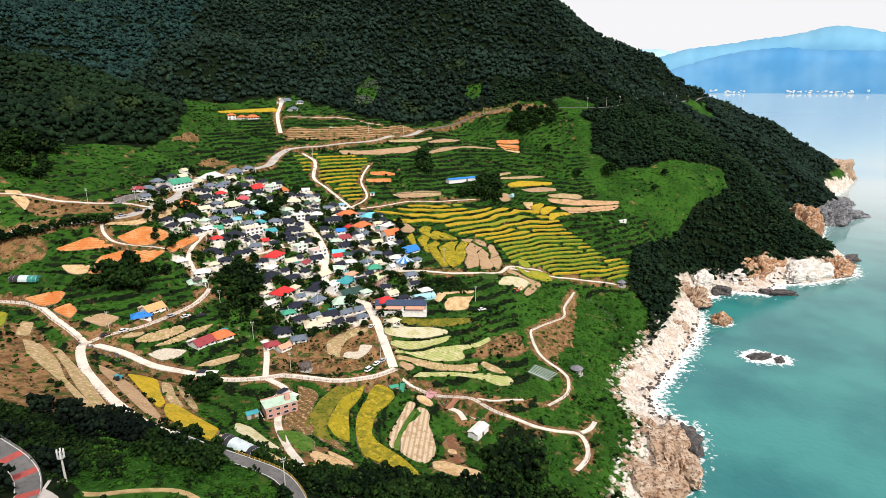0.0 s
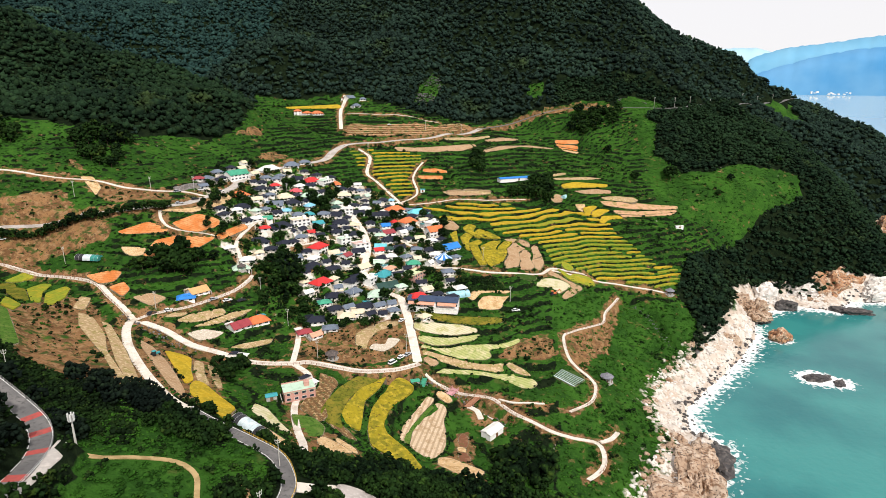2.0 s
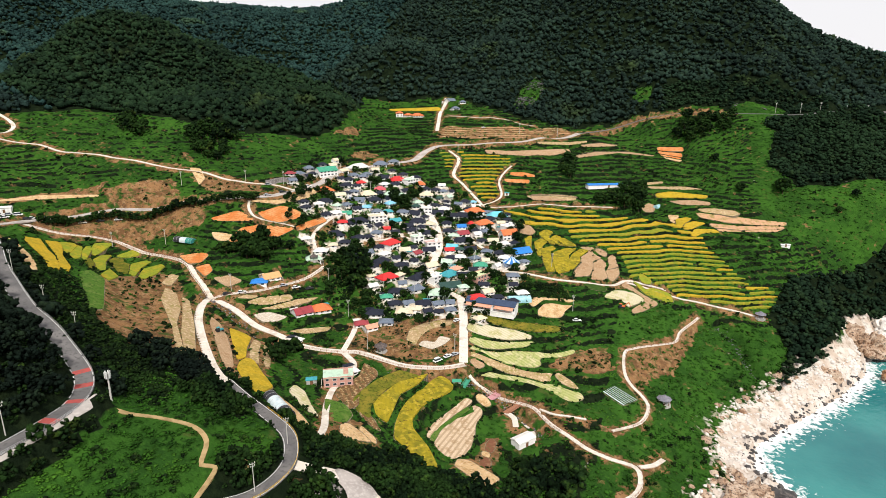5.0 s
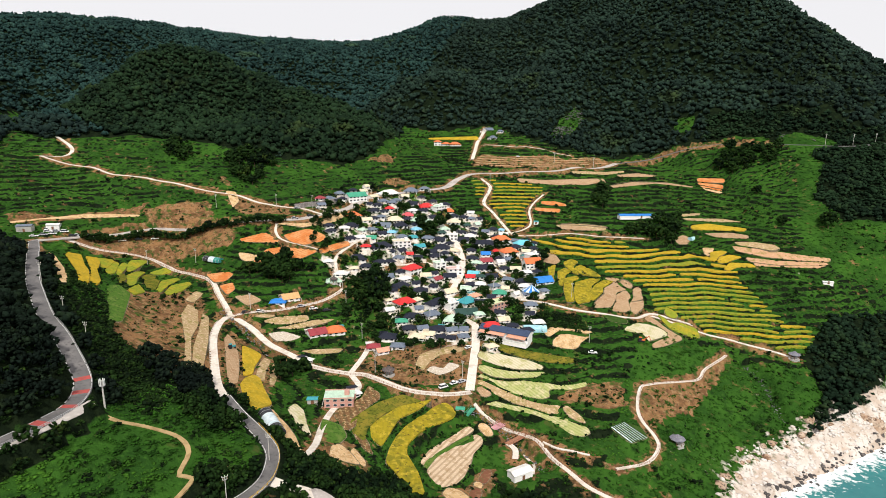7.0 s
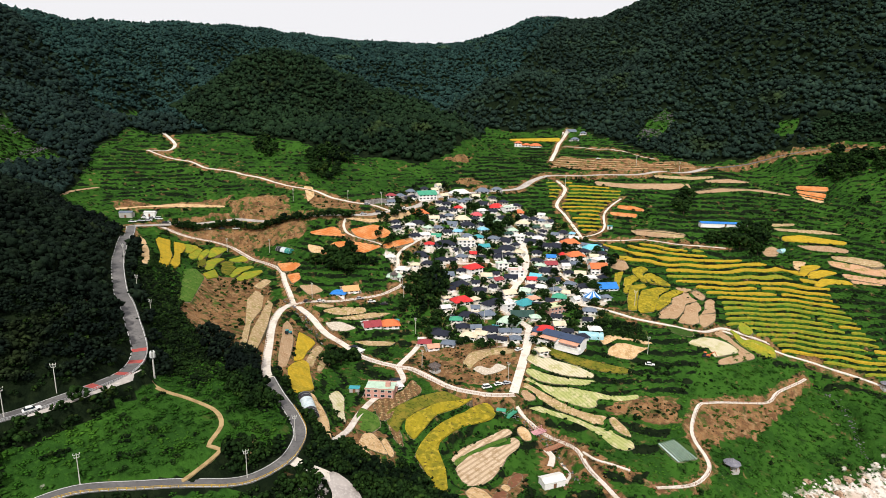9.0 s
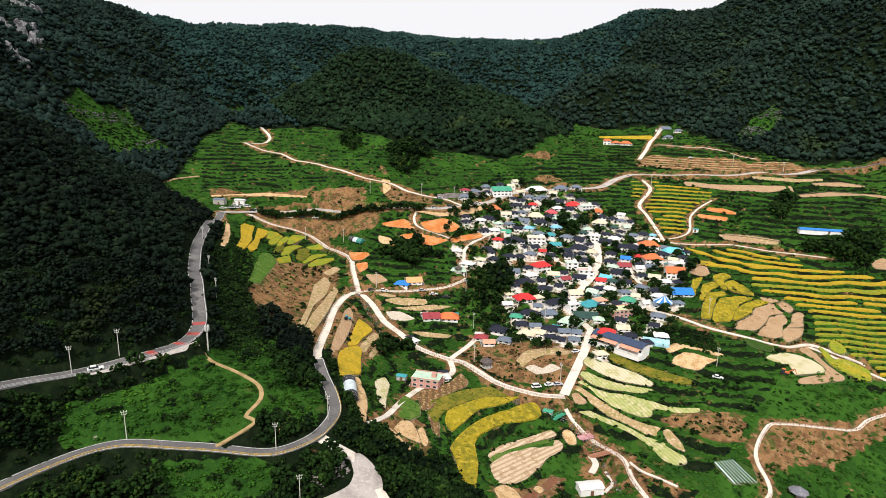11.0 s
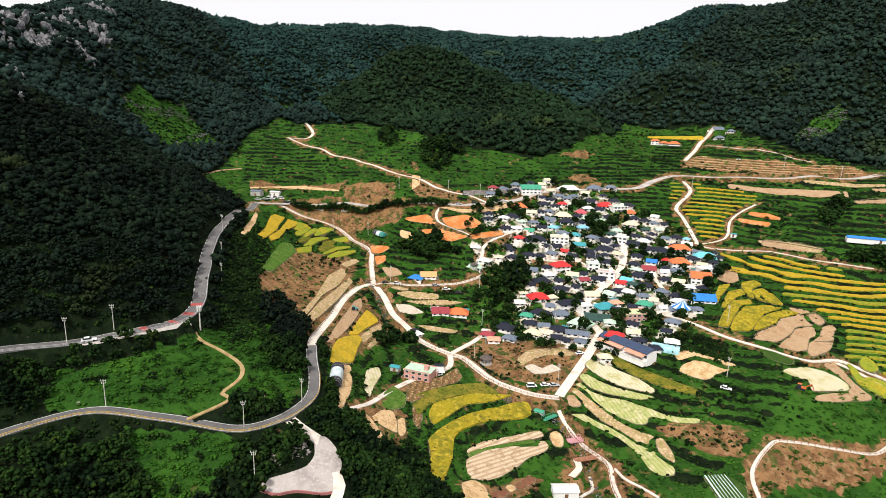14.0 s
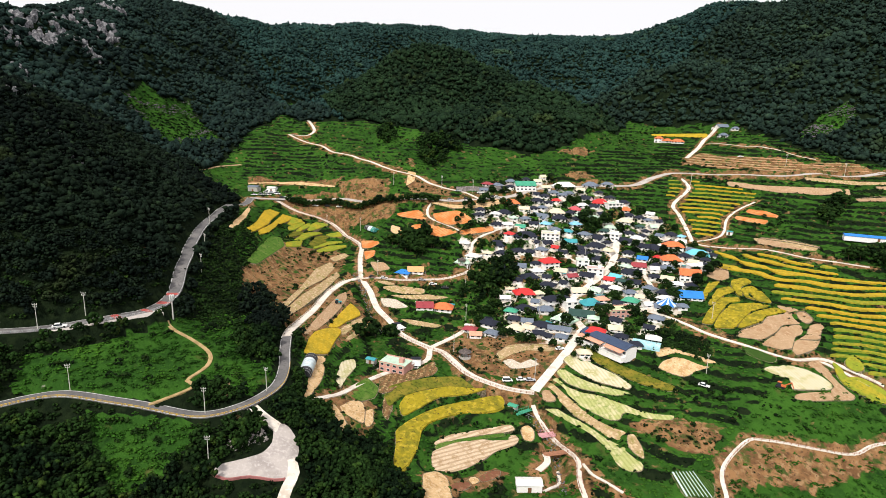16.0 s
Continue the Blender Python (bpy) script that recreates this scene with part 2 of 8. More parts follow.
TERRACES = [(38, 423, 58), (59, 456, 60), (33, 399, 56), (8, 466, 76), (32, 468, 74), (87, 502, 78), (26, 552, 90), (-18, 520, 94),
            (89, 547, 94), (91, 457, 65), (109, 402, 45), (128, 406, 42), (145, 482, 74), (141, 429, 50), (118, 350, 27), (204, 473, 71),
            (177, 513, 88), (-72, 570, 121), (-196, 580, 117), (-161, 608, 136), (-41, 642, 135), (-201, 478, 119), (-72, 500, 98)]
NORTH_HILL = [(41, 648, 155), (154, 645, 161), (286, 786, 150), (131, 704, 189), (92, 689, 186), (-72, 643, 152), (291, 757, 128), (165, 622, 124), (128, 594, 127), (150, 596, 128), (178, 602, 129), (190, 576, 116), (226, 583, 118), (261, 592, 104), (290, 579, 82), (328, 582, 54), (224, 649, 127), (284, 733, 125), (358, 833, 124),
              (300, 560, 72), (160, 889, 252), (228, 863, 209), (263, 843, 181), (289, 824, 176), (358, 845, 146), (402, 885, 129), (414, 880, 119), (452, 865, 102), (482, 862, 95), (536, 866, 62), (601, 907, 40), (440, 740, 58), (400, 700, 70), (510, 790, 34), (105, 797, 276), (-91, 729, 215), (-147, 891, 312),
              (-185, 880, 297), (20, 900, 330), (240, 1000, 150), (340, 960, 110), (430, 980, 70), (530, 980, 40)]
MID_HILL = [(-437, 362, 155), (-466, 412, 183), (-479, 458, 204), (-475, 496, 212), (-461, 520, 214), (-427, 546, 196), (-400, 554, 187), (-349, 564, 168), (-308, 568, 152), (-269, 568, 141),
            (-510, 400, 143), (-540, 453, 172), (-560, 500, 190), (-490, 615, 196), (-452, 612, 184), (-405, 622, 164), (-352, 622, 150), (-395, 430, 160), (-330, 480, 140)]
BACK_RIDGE = [(-264, 906, 283), (-328, 890, 296), (-432, 875, 267), (-541, 790, 259), (-628, 680, 260), (-680, 580, 258), (-735, 480, 253), (-757, 380, 256),
              (-741, 266, 271), (-564, 130, 226), (-661, 165, 248), (-427, 81, 189), (-456, 94, 200), (-345, 611, 168), (-235, 651, 193), (-244, 616, 145), (-352, 763, 218), (-197, 759, 190),
              (-470, 680, 214), (-630, 520, 205), (-607, 361, 178), (-540, 259, 165)]
WEST = [(-405, 361, 148), (-417, 342, 146), (-367, 275, 114), (-334, 310, 112), (-245, 482, 140), (-210, 479, 134), (-259, 391, 132),
        (-195, 383, 98), (-301, 339, 118), (-268, 316, 107), (-274, 335, 115), (-247, 330, 105), (-410, 182, 124), (-327, 189, 93), (-251, 276, 84),
        (-273, 219, 74), (-297, 215, 78), (-522, 172, 200), (-223, 261, 57), ]
WEST_HILL = [(-227, 80, 140), (-183, 94, 116), (-198, 114, 108), (-110, 78, 84), (-114, 104, 84), (-140, 134, 76), (-212, 190, 74), (-206, 223, 57),
             (-163, 193, 57), (-147, 168, 61), (-115, 182, 46), (-63, 161, 40), (-48, 142, 45), (-56, 121, 53), (-28, 159, 32), (-76, 108, 60),
             (-44, 96, 50), (-75, 78, 58), (-28, 104, 40), (-44, 88, 44), (-43, 144, 44), (-102, 125, 64), (-85, 110, 64), (-21, 130, 41)]
RIM = [(-110, 0, 90), (-250, -60, 150), (-450, -60, 140), (-620, 40, 180), (-760, 90, 200), (-40, 20, 50), (-20, -150, 55), (-300, -400, 160), (-900, -300, 160), (-1000, 150, 215),
       (-1050, 500, 250), (-900, 900, 230), (-500, 1200, 220), (0, 1300, 260), (300, 1500, 150), (-200, -800, 60), (-700, 1700, 200), (-1300, 1300, 200)]


def kernel(r2):
    return 0.5 * r2 * np.log(r2 + 1e-6)


MARKS = np.array(FORESHORE + LOW_SLOPE + VILLAGE + TERRACES + NORTH_HILL + MID_HILL + BACK_RIDGE + WEST + WEST_HILL + RIM + [(x, y, SEA) for x, y in COAST[:-1]], float)
_p = MARKS[:, :2] / 100
_K = kernel(((_p[:, None] - _p[None]) ** 2).sum(2)) + 0.02 * np.eye(len(_p))
_Q = np.c_[np.ones(len(_p)), _p]
WEIGHTS = np.linalg.solve(np.block([[_K, _Q], [_Q.T, np.zeros((3, 3))]]), np.r_[MARKS[:, 2], 0, 0, 0])


def rise(x, y):
    """Height of the bare landform, before fields and roads are cut into it."""
    q = np.c_[np.ravel(x), np.ravel(y)] / 100
    out = np.empty(len(q))
    for a in range(0, len(q), 20000):
        c = q[a:a + 20000]
        out[a:a + 20000] = kernel(((c[:, None] - _p[None]) ** 2).sum(2)) @ WEIGHTS[:-3] + np.c_[np.ones(len(c)), c] @ WEIGHTS[-3:]
    return out.reshape(np.shape(x))


def inside(x, y, ring):
    """Which points lie inside a closed outline."""
    hit = np.zeros(np.shape(x), bool)
    for (x0, y0), (x1, y1) in zip(ring, ring[1:] + ring[:1]):
        if y0 != y1:
            hit ^= ((y0 > y) != (y1 > y)) & (x < (x1 - x0) * (y - y0) / (y1 - y0) + x0)
    return hit


def to_line(x, y, line):
    """Distance to a polyline, and how far along it (0 to its number of legs) the nearest point lies."""
    best, along = np.full(np.shape(x), 1e9), np.zeros(np.shape(x))
    for n, ((x0, y0), (x1, y1)) in enumerate(zip(line, line[1:])):
        dx, dy = x1 - x0, y1 - y0
        u = np.clip(((x - x0) * dx + (y - y0) * dy) / (dx * dx + dy * dy + 1e-9), 0, 1)
        d = np.hypot(x - x0 - u * dx, y - y0 - u * dy)
        near = d < best
        best, along = np.where(near, d, best), np.where(near, n + u, along)
    return best, along

# ---- plan of roads and fields: outlines in metres ----
ROADS = {}
ROADS['shore_road'] = (4.4, [(-54.5, 40), (-56, 50), (-58.5, 59), (-60, 66.5), (-60.5, 73.5), (-58, 81.5), (-50.5, 94.5), (-43, 105.5), (-36.5, 117), (-34.5, 127), (-37.5, 135), (-44.5, 143.5), (-56.5, 150.5), (-71, 156.5), (-82, 161.5)])
ROADS['farm_road'] = (3.6, [(-82, 161.5), (-91.5, 167.5), (-109, 182.5), (-133.5, 205.5), (-147, 224.5), (-149.5, 232)])
ROADS['plaza_link'] = (4, [(-35.5, 130.5), (-29.0, 132.5), (-22.5, 136.0)])
ROADS['plaza_exit'] = (3.4, [(-10.5, 134.5), (-5.5, 133.5), (-1.5, 130.0), (2.5, 127.0)])
ROADS['coast_road'] = (5.4, [(-84, 55.5), (-85, 67.5), (-85.2, 78), (-85, 88), (-84.6, 97), (-86.2, 104.5), (-89.3, 112), (-94.5, 118.6), (-103, 124), (-117.5, 129.6), (-132.5, 135.5), (-147, 140.6), (-180, 156.5), (-214, 176.6), (-244, 194), (-273, 211)])
ROADS['upper_road'] = (7, [(-273, 211), (-270, 241.5), (-247.5, 267), (-207, 290.5), (-170.5, 305), (-162, 330), (-159, 363.5), (-161, 391.5), (-142, 428), (-129, 451.5), (-125, 473.5), (-110, 495), (-66, 515), (-37, 542.5), (-13.5, 583.5)])
ROADS['hill_road'] = (5, [(-13.5, 583.5), (20, 596), (60, 604), (100, 600), (128, 594), (150, 595), (178, 601), (224, 649), (284, 733), (358, 833), (396, 877)])
ROADS['upper_lane'] = (2.6, [(-108.5, 482.5), (-97, 473), (-94, 451), (-85.5, 445.5), (-76.5, 439.5), (-64, 429.5)])
ROADS['terrace_lane'] = (1.6, [(-64, 429.5), (-53, 444), (-59, 462), (-55, 486)])
ROADS['terrace_road'] = (2.2, [(-63, 428.5), (-28.5, 435), (6, 435.5), (30.5, 444)])
ROADS['village_street'] = (4.2, [(-19.5, 245.5), (-30, 278), (-36, 292.5), (-39, 297), (-55, 305), (-64, 320), (-67, 343), (-75, 364), (-87.5, 382), (-102.5, 395.5), (-113.5, 401.5)])
ROADS['village_alley'] = (2.4, [(-75, 364), (-59.5, 369.5), (-49.5, 360.5), (-38, 352)])
ROADS['church_alley'] = (2.6, [(-72, 345), (-91.5, 345), (-101, 332), (-108.5, 319)])
ROADS['west_alley'] = (2.4, [(-126.5, 294.5), (-132, 302), (-131, 320.5), (-129, 337.5)])
ROADS['gate_lane'] = (2.2, [(-34, 370.5), (-40.5, 384), (-48, 392), (-57.5, 393.5)])
ROADS['stream_road'] = (3.4, [(-150, 232.5), (-132.5, 229), (-117, 225), (-101, 224.5), (-91.5, 223), (-73, 228.5), (-65.5, 231), (-45.5, 228.5), (-29.5, 235), (-18.5, 244.5)])
ROADS['bend_track'] = (2.6, [(-73, 228.5), (-62, 219), (-60, 205.5), (-58.5, 193), (-52, 178), (-44, 163.5), (-39.5, 152.5)])
ROADS['cottage_lane'] = (2.6, [(-73.5, 230), (-77, 244.5), (-80, 255), (-82, 262.5)])
ROADS['west_lane'] = (3, [(-150, 232.5), (-165.5, 240.5), (-183, 250), (-221.5, 256.5), (-238, 253.5), (-253, 239.5), (-273.5, 227.5)])
ROADS['east_lane'] = (2.7, [(-148.5, 233), (-133, 245.5), (-123.5, 262.5), (-118, 274.5), (-116, 285.5)])
ROADS['coast_path'] = (1.9, [(-15, 240.5), (-3, 238), (7, 235.5), (16, 233.5), (24, 225.5), (32, 219.5), (40.5, 213.5), (49.5, 212), (59, 212.5), (61, 206), (59, 198.5), (53, 190)])
ROADS['path_spur'] = (2, [(60, 213.5), (65.5, 218.5), (69, 224.5)])
ROADS['cliff_path'] = (1.5, [(87, 346.5), (77.5, 329), (73.5, 314.5), (55.5, 293), (50.5, 287.5), (51, 272.5), (54, 263.5), (60.5, 255.5), (62.5, 249), (59, 237.5), (49, 228)])
ROADS['field_path'] = (2.4, [(-22, 327), (-2, 327), (10, 326), (25, 331.5), (39.5, 343), (46.5, 355.5), (54, 356), (69, 359)])
ROADS['field_path_end'] = (2, [(44, 353), (68, 354), (87, 357), (104.5, 355.5), (121, 354.5)])
ROADS['hillside_lane'] = (2.6, [(-396.5, 308.5), (-373, 304), (-367, 292), (-370.5, 279), (-345, 293.5), (-300.5, 300), (-251.5, 304.5), (-225.5, 319), (-192.5, 320), (-161.5, 329.5)])
ROADS['foot_trail'] = (1.4, [(-84, 117), (-79.5, 117.5), (-71.5, 123.5), (-64, 126.5), (-57, 123.5), (-52.5, 116), (-49, 117.5), (-46, 106.5), (-45.5, 103)])
ROADS['homestead_lane'] = (3.4, [(-138.5, 533.5), (-152.5, 580.5), (-152.5, 597.5), (-156, 609)])
ROADS['upper_field_lane'] = (2, [(-143.5, 574.5), (-87, 560), (-68, 562), (-52.5, 565)])
ROADS['wall_lane'] = (1.6, [(-172.5, 297.5), (-168, 291), (-160.5, 288), (-150, 293), (-141.5, 297)])
ROADS['hall_lane'] = (2.4, [(5, 228), (9.5, 224.5), (12, 217)])
ROADS['garden_path'] = (1.1, [(18.5, 233.5), (25, 230.5), (31, 230.5), (36.5, 230.5), (38.5, 230.5)])
ROADS['hall_path'] = (1.1, [(12, 227.5), (18, 222), (20, 215.5), (21, 210.5)])
PLAZA = [(-12.5, 112.5), (-14.5, 115.0), (-14.5, 122.0), (-15.0, 128.0), (-18.0, 132.0), (-24.0, 134.5), (-24.5, 138.5), (-19.0, 139.5), (-13.0, 138.5), (-8.5, 135.0), (-4.5, 131.0), (-5.5, 127.5), (-8.5, 121.5), (-9.5, 115.5)]
APRON = [(-83.5, 116), (-81.0, 109), (-79.8, 100), (-80, 88), (-80.2, 80), (-82.0, 80), (-82.0, 97), (-83.6, 105), (-86.8, 112.8), (-87.5, 116.5)]
FIELDS = []


def field(kind, *ring):
    FIELDS.append((kind, list(ring)))


field('seedbed', (43.5, 250), (48, 256.5), (54.5, 257), (57.5, 252), (52, 245))
field('bare', (87, 346.5), (77.5, 327.5), (56.5, 293), (50, 276), (54.5, 263.5), (59, 258.5), (63.5, 276), (73.5, 288.5), (80, 313), (87, 337.5))
field('bare', (-68, 232), (-77, 251.5), (-62, 263.5), (-54, 271.5), (-40, 290.5), (-26.5, 265.5), (-23, 248.5), (-37.5, 237.5), (-49.5, 235), (-63.5, 236.5))
field('soil', (-81, 496), (-47, 508), (-15, 529), (-11, 521), (-46.5, 500.5), (-77, 491))
field('soil', (-30.5, 446), (-13, 446), (5, 444), (5.5, 439.5), (-27, 440))
field('bare', (-170, 420), (-164, 437), (-150, 431.5), (-158, 419))
field('bare', (-193, 439), (-190, 478.5), (-180.5, 456), (-194, 432.5))
field('rice', (-213.5, 588.5), (-159, 594.5), (-152, 588.5), (-209, 586.5))
field('soil', (-30, 447.5), (-11.5, 448.5), (4, 445.5), (4.5, 441), (-16.5, 439.5), (-28.5, 442))
field('soil', (69, 468), (86, 470.5), (97, 467.5), (96.5, 463.5), (77, 463.5))
field('soil', (50.5, 460), (55, 466.5), (60, 465), (59, 458), (53, 455.5))
field('soil', (-8, 523), (6.5, 545.5), (35, 557.5), (56.5, 553), (55, 550), (26, 551), (-5, 519))
field('rice', (59.5, 477.5), (69.5, 481.5), (96, 476.5), (94.5, 474), (78, 474), (60.5, 473))
field('rice', (74.5, 446), (81, 448), (84, 446), (79, 438.5), (77, 430), (75.5, 431))
field('rice', (80.5, 437.5), (86, 442.5), (93, 441), (87.5, 435.5), (83.5, 429), (79.5, 428.5))
field('rice', (86.5, 429.5), (98.5, 433.5), (101.5, 431), (90.5, 426), (85.5, 417.5), (83.5, 418))
field('dry', (88.5, 457.5), (99.5, 459), (112, 457), (115.5, 453.5), (111, 450), (101, 452.5), (91, 454))
field('dry', (49.5, 497.5), (64, 501.5), (64, 497), (52, 491.5))
field('dry', (52.5, 487.5), (80, 493), (92.5, 490), (79, 486.5), (56, 484.5))
field('orchard_strip', (87, 450), (108, 451), (128.5, 451), (144.5, 452), (143, 448.5), (125.5, 445), (105.5, 443.5), (90, 445.5))
field('orchard_strip', (95.5, 440.5), (115, 441), (141.5, 446.5), (142.5, 444.5), (115, 436), (97.5, 436))
field('orchard_strip', (100, 435), (123, 437.5), (141.5, 442.5), (136, 438), (101.5, 432))
field('sand', (69, 453.5), (76, 452), (74.5, 438.5), (71, 444))
field('sand', (62.5, 549.5), (78.5, 545.5), (77, 541.5), (66.5, 545))
field('redsoil', (58, 564.5), (79, 564), (79.5, 560), (58.5, 560.5))
field('redsoil', (58.5, 559), (78.5, 558), (78.5, 553), (60, 556.5))
field('redsoil', (60.5, 554.5), (78, 551.5), (77.5, 548), (62, 551.5))
field('soil', (-81, 494.5), (-61.5, 502), (-18.5, 525.5), (-15.5, 521.5), (-25.5, 510.5), (-54, 499), (-77.5, 491.5))
field('soil', (-7, 551.5), (9.5, 566), (24, 568.5), (22, 566), (-4, 549))
field('redsoil', (-53, 474), (-42.5, 476.5), (-33, 475), (-33, 472.5), (-47, 471), (-52.5, 471))
field('redsoil', (-56, 464.5), (-36, 468.5), (-35.5, 463.5), (-53.5, 461))
field('dry', (-42, 525.5), (-17.5, 549), (-3.5, 567), (-3, 564), (-16, 544.5), (-39.5, 523))
field('dry', (-33.5, 446), (-14.5, 448), (3.5, 446), (4, 441.5), (-12.5, 439.5), (-27.5, 441.5))
field('sand', (-44, 123), (-48, 128.5), (-42, 126), (-40, 124), (-42, 121.5))
field('bare', (-325.5, 226), (-266.5, 276.5), (-265.5, 284), (-261.5, 272.5), (-308, 237), (-318, 223.5))
field('sand', (-315, 222.5), (-289, 254.5), (-262.5, 271.5), (-261, 270), (-304.5, 234.5), (-312, 221.5))
field('bare', (-144, 164), (-157, 175), (-169, 189), (-184, 199.5), (-186.5, 211), (-182.5, 215.5), (-160, 193.5), (-139.5, 173.5), (-122, 158))
field('bare', (-116.5, 158), (-130, 170.5), (-141, 183), (-152.5, 196.5), (-145.5, 193), (-131, 180), (-117.5, 171), (-107.5, 162), (-107.5, 155.5))
field('soil', (-90.5, 172.5), (-104.5, 185), (-116, 196), (-130.5, 209.5), (-135, 215.5), (-127.5, 212), (-115, 201.5), (-103.5, 190), (-95, 180.5), (-90, 174.5))
field('rice', (-98.5, 188.5), (-110.5, 200.5), (-121.5, 212), (-115.5, 212), (-110.5, 211), (-104.5, 200), (-99, 192.5))
field('rice', (-71.5, 165), (-84, 173), (-91, 179), (-95.5, 186.5), (-97.5, 193), (-95, 192.5), (-85.5, 184.5), (-73.5, 175.5))
field('dry', (-95.5, 192), (-104.5, 204), (-108.5, 212), (-105.5, 211.5), (-99.5, 201.5), (-92, 192))
field('dry', (-88, 192), (-97, 203), (-102.5, 211), (-101.5, 212.5), (-95, 204), (-87.5, 193))
field('sand', (-70.5, 168), (-72, 174), (-59.5, 167.5), (-51, 162), (-43.5, 155.5), (-40, 153), (-40, 151.5), (-45, 155), (-56, 160.5))
field('stubble', (-69.5, 181), (-71.5, 187.5), (-66, 185), (-58.5, 177), (-50.5, 170), (-55.5, 171.5), (-62.5, 176))
field('grass', (-45, 172.5), (-52.5, 179), (-56.5, 185.5), (-48.5, 186), (-43, 181), (-42, 175))
field('sand', (-37, 163), (-42, 171.5), (-41.5, 175), (-37, 173.5), (-28.5, 168.5), (-31.5, 166.5), (-34.5, 164.5))
field('sand', (-39.5, 162.5), (-33.5, 162.5), (-28, 161.5), (-24, 162), (-22, 160), (-21, 157), (-26, 157), (-32, 159))
field('sand', (-36, 174), (-37.5, 177.5), (-29, 172.5), (-27, 169), (-30.5, 170.5))
field('sand', (-34, 150.5), (-36, 154), (-32.5, 152.5), (-28.5, 149.5), (-30, 148.5))
field('sand', (-8.5, 228), (-8, 231.5), (-4.5, 231), (-1, 227), (-3, 224.5))
field('sand', (-0.5, 176), (-1, 182), (2.5, 183), (15.5, 176), (13.5, 167))
field('sand', (5, 190.5), (4.5, 194), (7, 194), (8, 190))
field('weedy', (-55.5, 192), (-56, 196), (-53.5, 208.5), (-57, 219.5), (-50, 216), (-47.5, 212), (-48.5, 204), (-47.5, 195), (-44.5, 189), (-45.5, 185))
field('weedy', (-42, 185.5), (-42, 189), (-36, 184.5), (-30.5, 179.5), (-33.5, 180))
field('gold', (-25.5, 180.5), (-28.5, 188.5), (-30.5, 197.5), (-31, 206), (-30, 214), (-27.5, 222.5), (-26, 228.5), (-21.5, 229.5), (-18.5, 228), (-17.5, 223), (-19.5, 217.5), (-23, 211.5), (-24.5, 204), (-24.5, 196.5), (-23.5, 190), (-19, 186), (-11, 179.5), (-7, 174), (-4.5, 167.5), (-10.5, 170.5), (-18.5, 176.5))
field('tilled', (-17, 192), (-17.5, 200.5), (-14.5, 212), (-11.5, 225.5), (-9, 225), (-10, 220.5), (-13, 211), (-15.5, 200.5), (-16, 191.5))
field('tilled', (-12.5, 188.5), (-13, 198.5), (-11, 209), (-8, 219.5), (-7.5, 224), (-4.5, 223), (-3, 218), (-3.5, 210), (-1.5, 201.5), (-0.5, 193), (-1.5, 186.5), (-4.5, 183), (-9.5, 186))
field('grass', (-15.5, 191.5), (-15, 200), (-12.5, 210.5), (-9.5, 220), (-8.5, 219.5), (-11.5, 209.5), (-13.5, 199), (-13.5, 190))
field('plot', (7, 182), (5.5, 189.5), (8.5, 189), (10, 182.5), (8.5, 181.5))
field('plot', (5.5, 195), (4.5, 201), (5.5, 205), (7.5, 202), (7.5, 194.5))
field('stubble', (-25, 269), (-25.5, 273.5), (-20, 275.5), (-11.5, 277), (-3, 277.5), (5.5, 277), (6, 275), (0, 272), (-6.5, 269), (-13.5, 268), (-19.5, 268))
field('mown', (-21.5, 261), (-22, 264), (-13.5, 264.5), (-7, 266), (0.5, 269.5), (8, 273.5), (4.5, 268.5), (-1.5, 265), (-7.5, 261.5), (-14, 259.5))
field('mown', (-19.5, 255.5), (-19.5, 258.5), (-13, 257), (-5.5, 259), (0.5, 263), (6, 264.5), (11.5, 266.5), (15.5, 267), (22, 270.5), (27.5, 275.5), (27.5, 273.5), (21.5, 268), (12.5, 264), (12.5, 261), (14, 259.5), (11.5, 256.5), (4.5, 255), (-5, 253.5), (-9.5, 253.5), (-14.5, 253.5))
field('mown', (-11.5, 243.5), (-10.5, 246.5), (-4, 248), (2.5, 247.5), (11, 247.5), (17, 247), (22.5, 248), (26, 249), (30, 247.5), (34, 246.5), (35.5, 244), (33, 240.5), (29, 240), (23.5, 243), (18, 245), (11, 246), (1.5, 245), (-5, 244))
field('dry', (-19, 251.5), (-18.5, 254), (-9, 253), (1, 252), (8.5, 252), (15.5, 253.5), (20.5, 255.5), (21.5, 252.5), (17, 250), (9, 250), (1, 249), (-8, 250))
field('dry', (21.5, 255), (22.5, 256.5), (25.5, 254.5), (29.5, 252), (33, 248.5), (29.5, 249), (25.5, 250.5))
field('soil', (-17, 248), (-16.5, 250), (-10, 249), (-11, 246.5), (-13, 244.5))
field('bare', (35, 264.5), (34, 268), (36.5, 269), (43, 270), (45, 270), (43, 266), (39.5, 263))
field('bare', (24.5, 267.5), (26.5, 271.5), (29, 275), (31.5, 275), (31, 269), (33.5, 268.5), (32, 267), (27.5, 266.5))
field('bare', (31.5, 276.5), (36, 283), (41.5, 285.5), (42, 282.5), (37.5, 278.5), (33.5, 275.5))
field('bare', (21, 258), (23, 264), (25.5, 265.5), (25, 263), (23.5, 258))
field('sand', (5.5, 295.5), (5, 300), (7.5, 306), (17, 308.5), (21.5, 309), (18.5, 304), (17, 297.5), (12, 296))
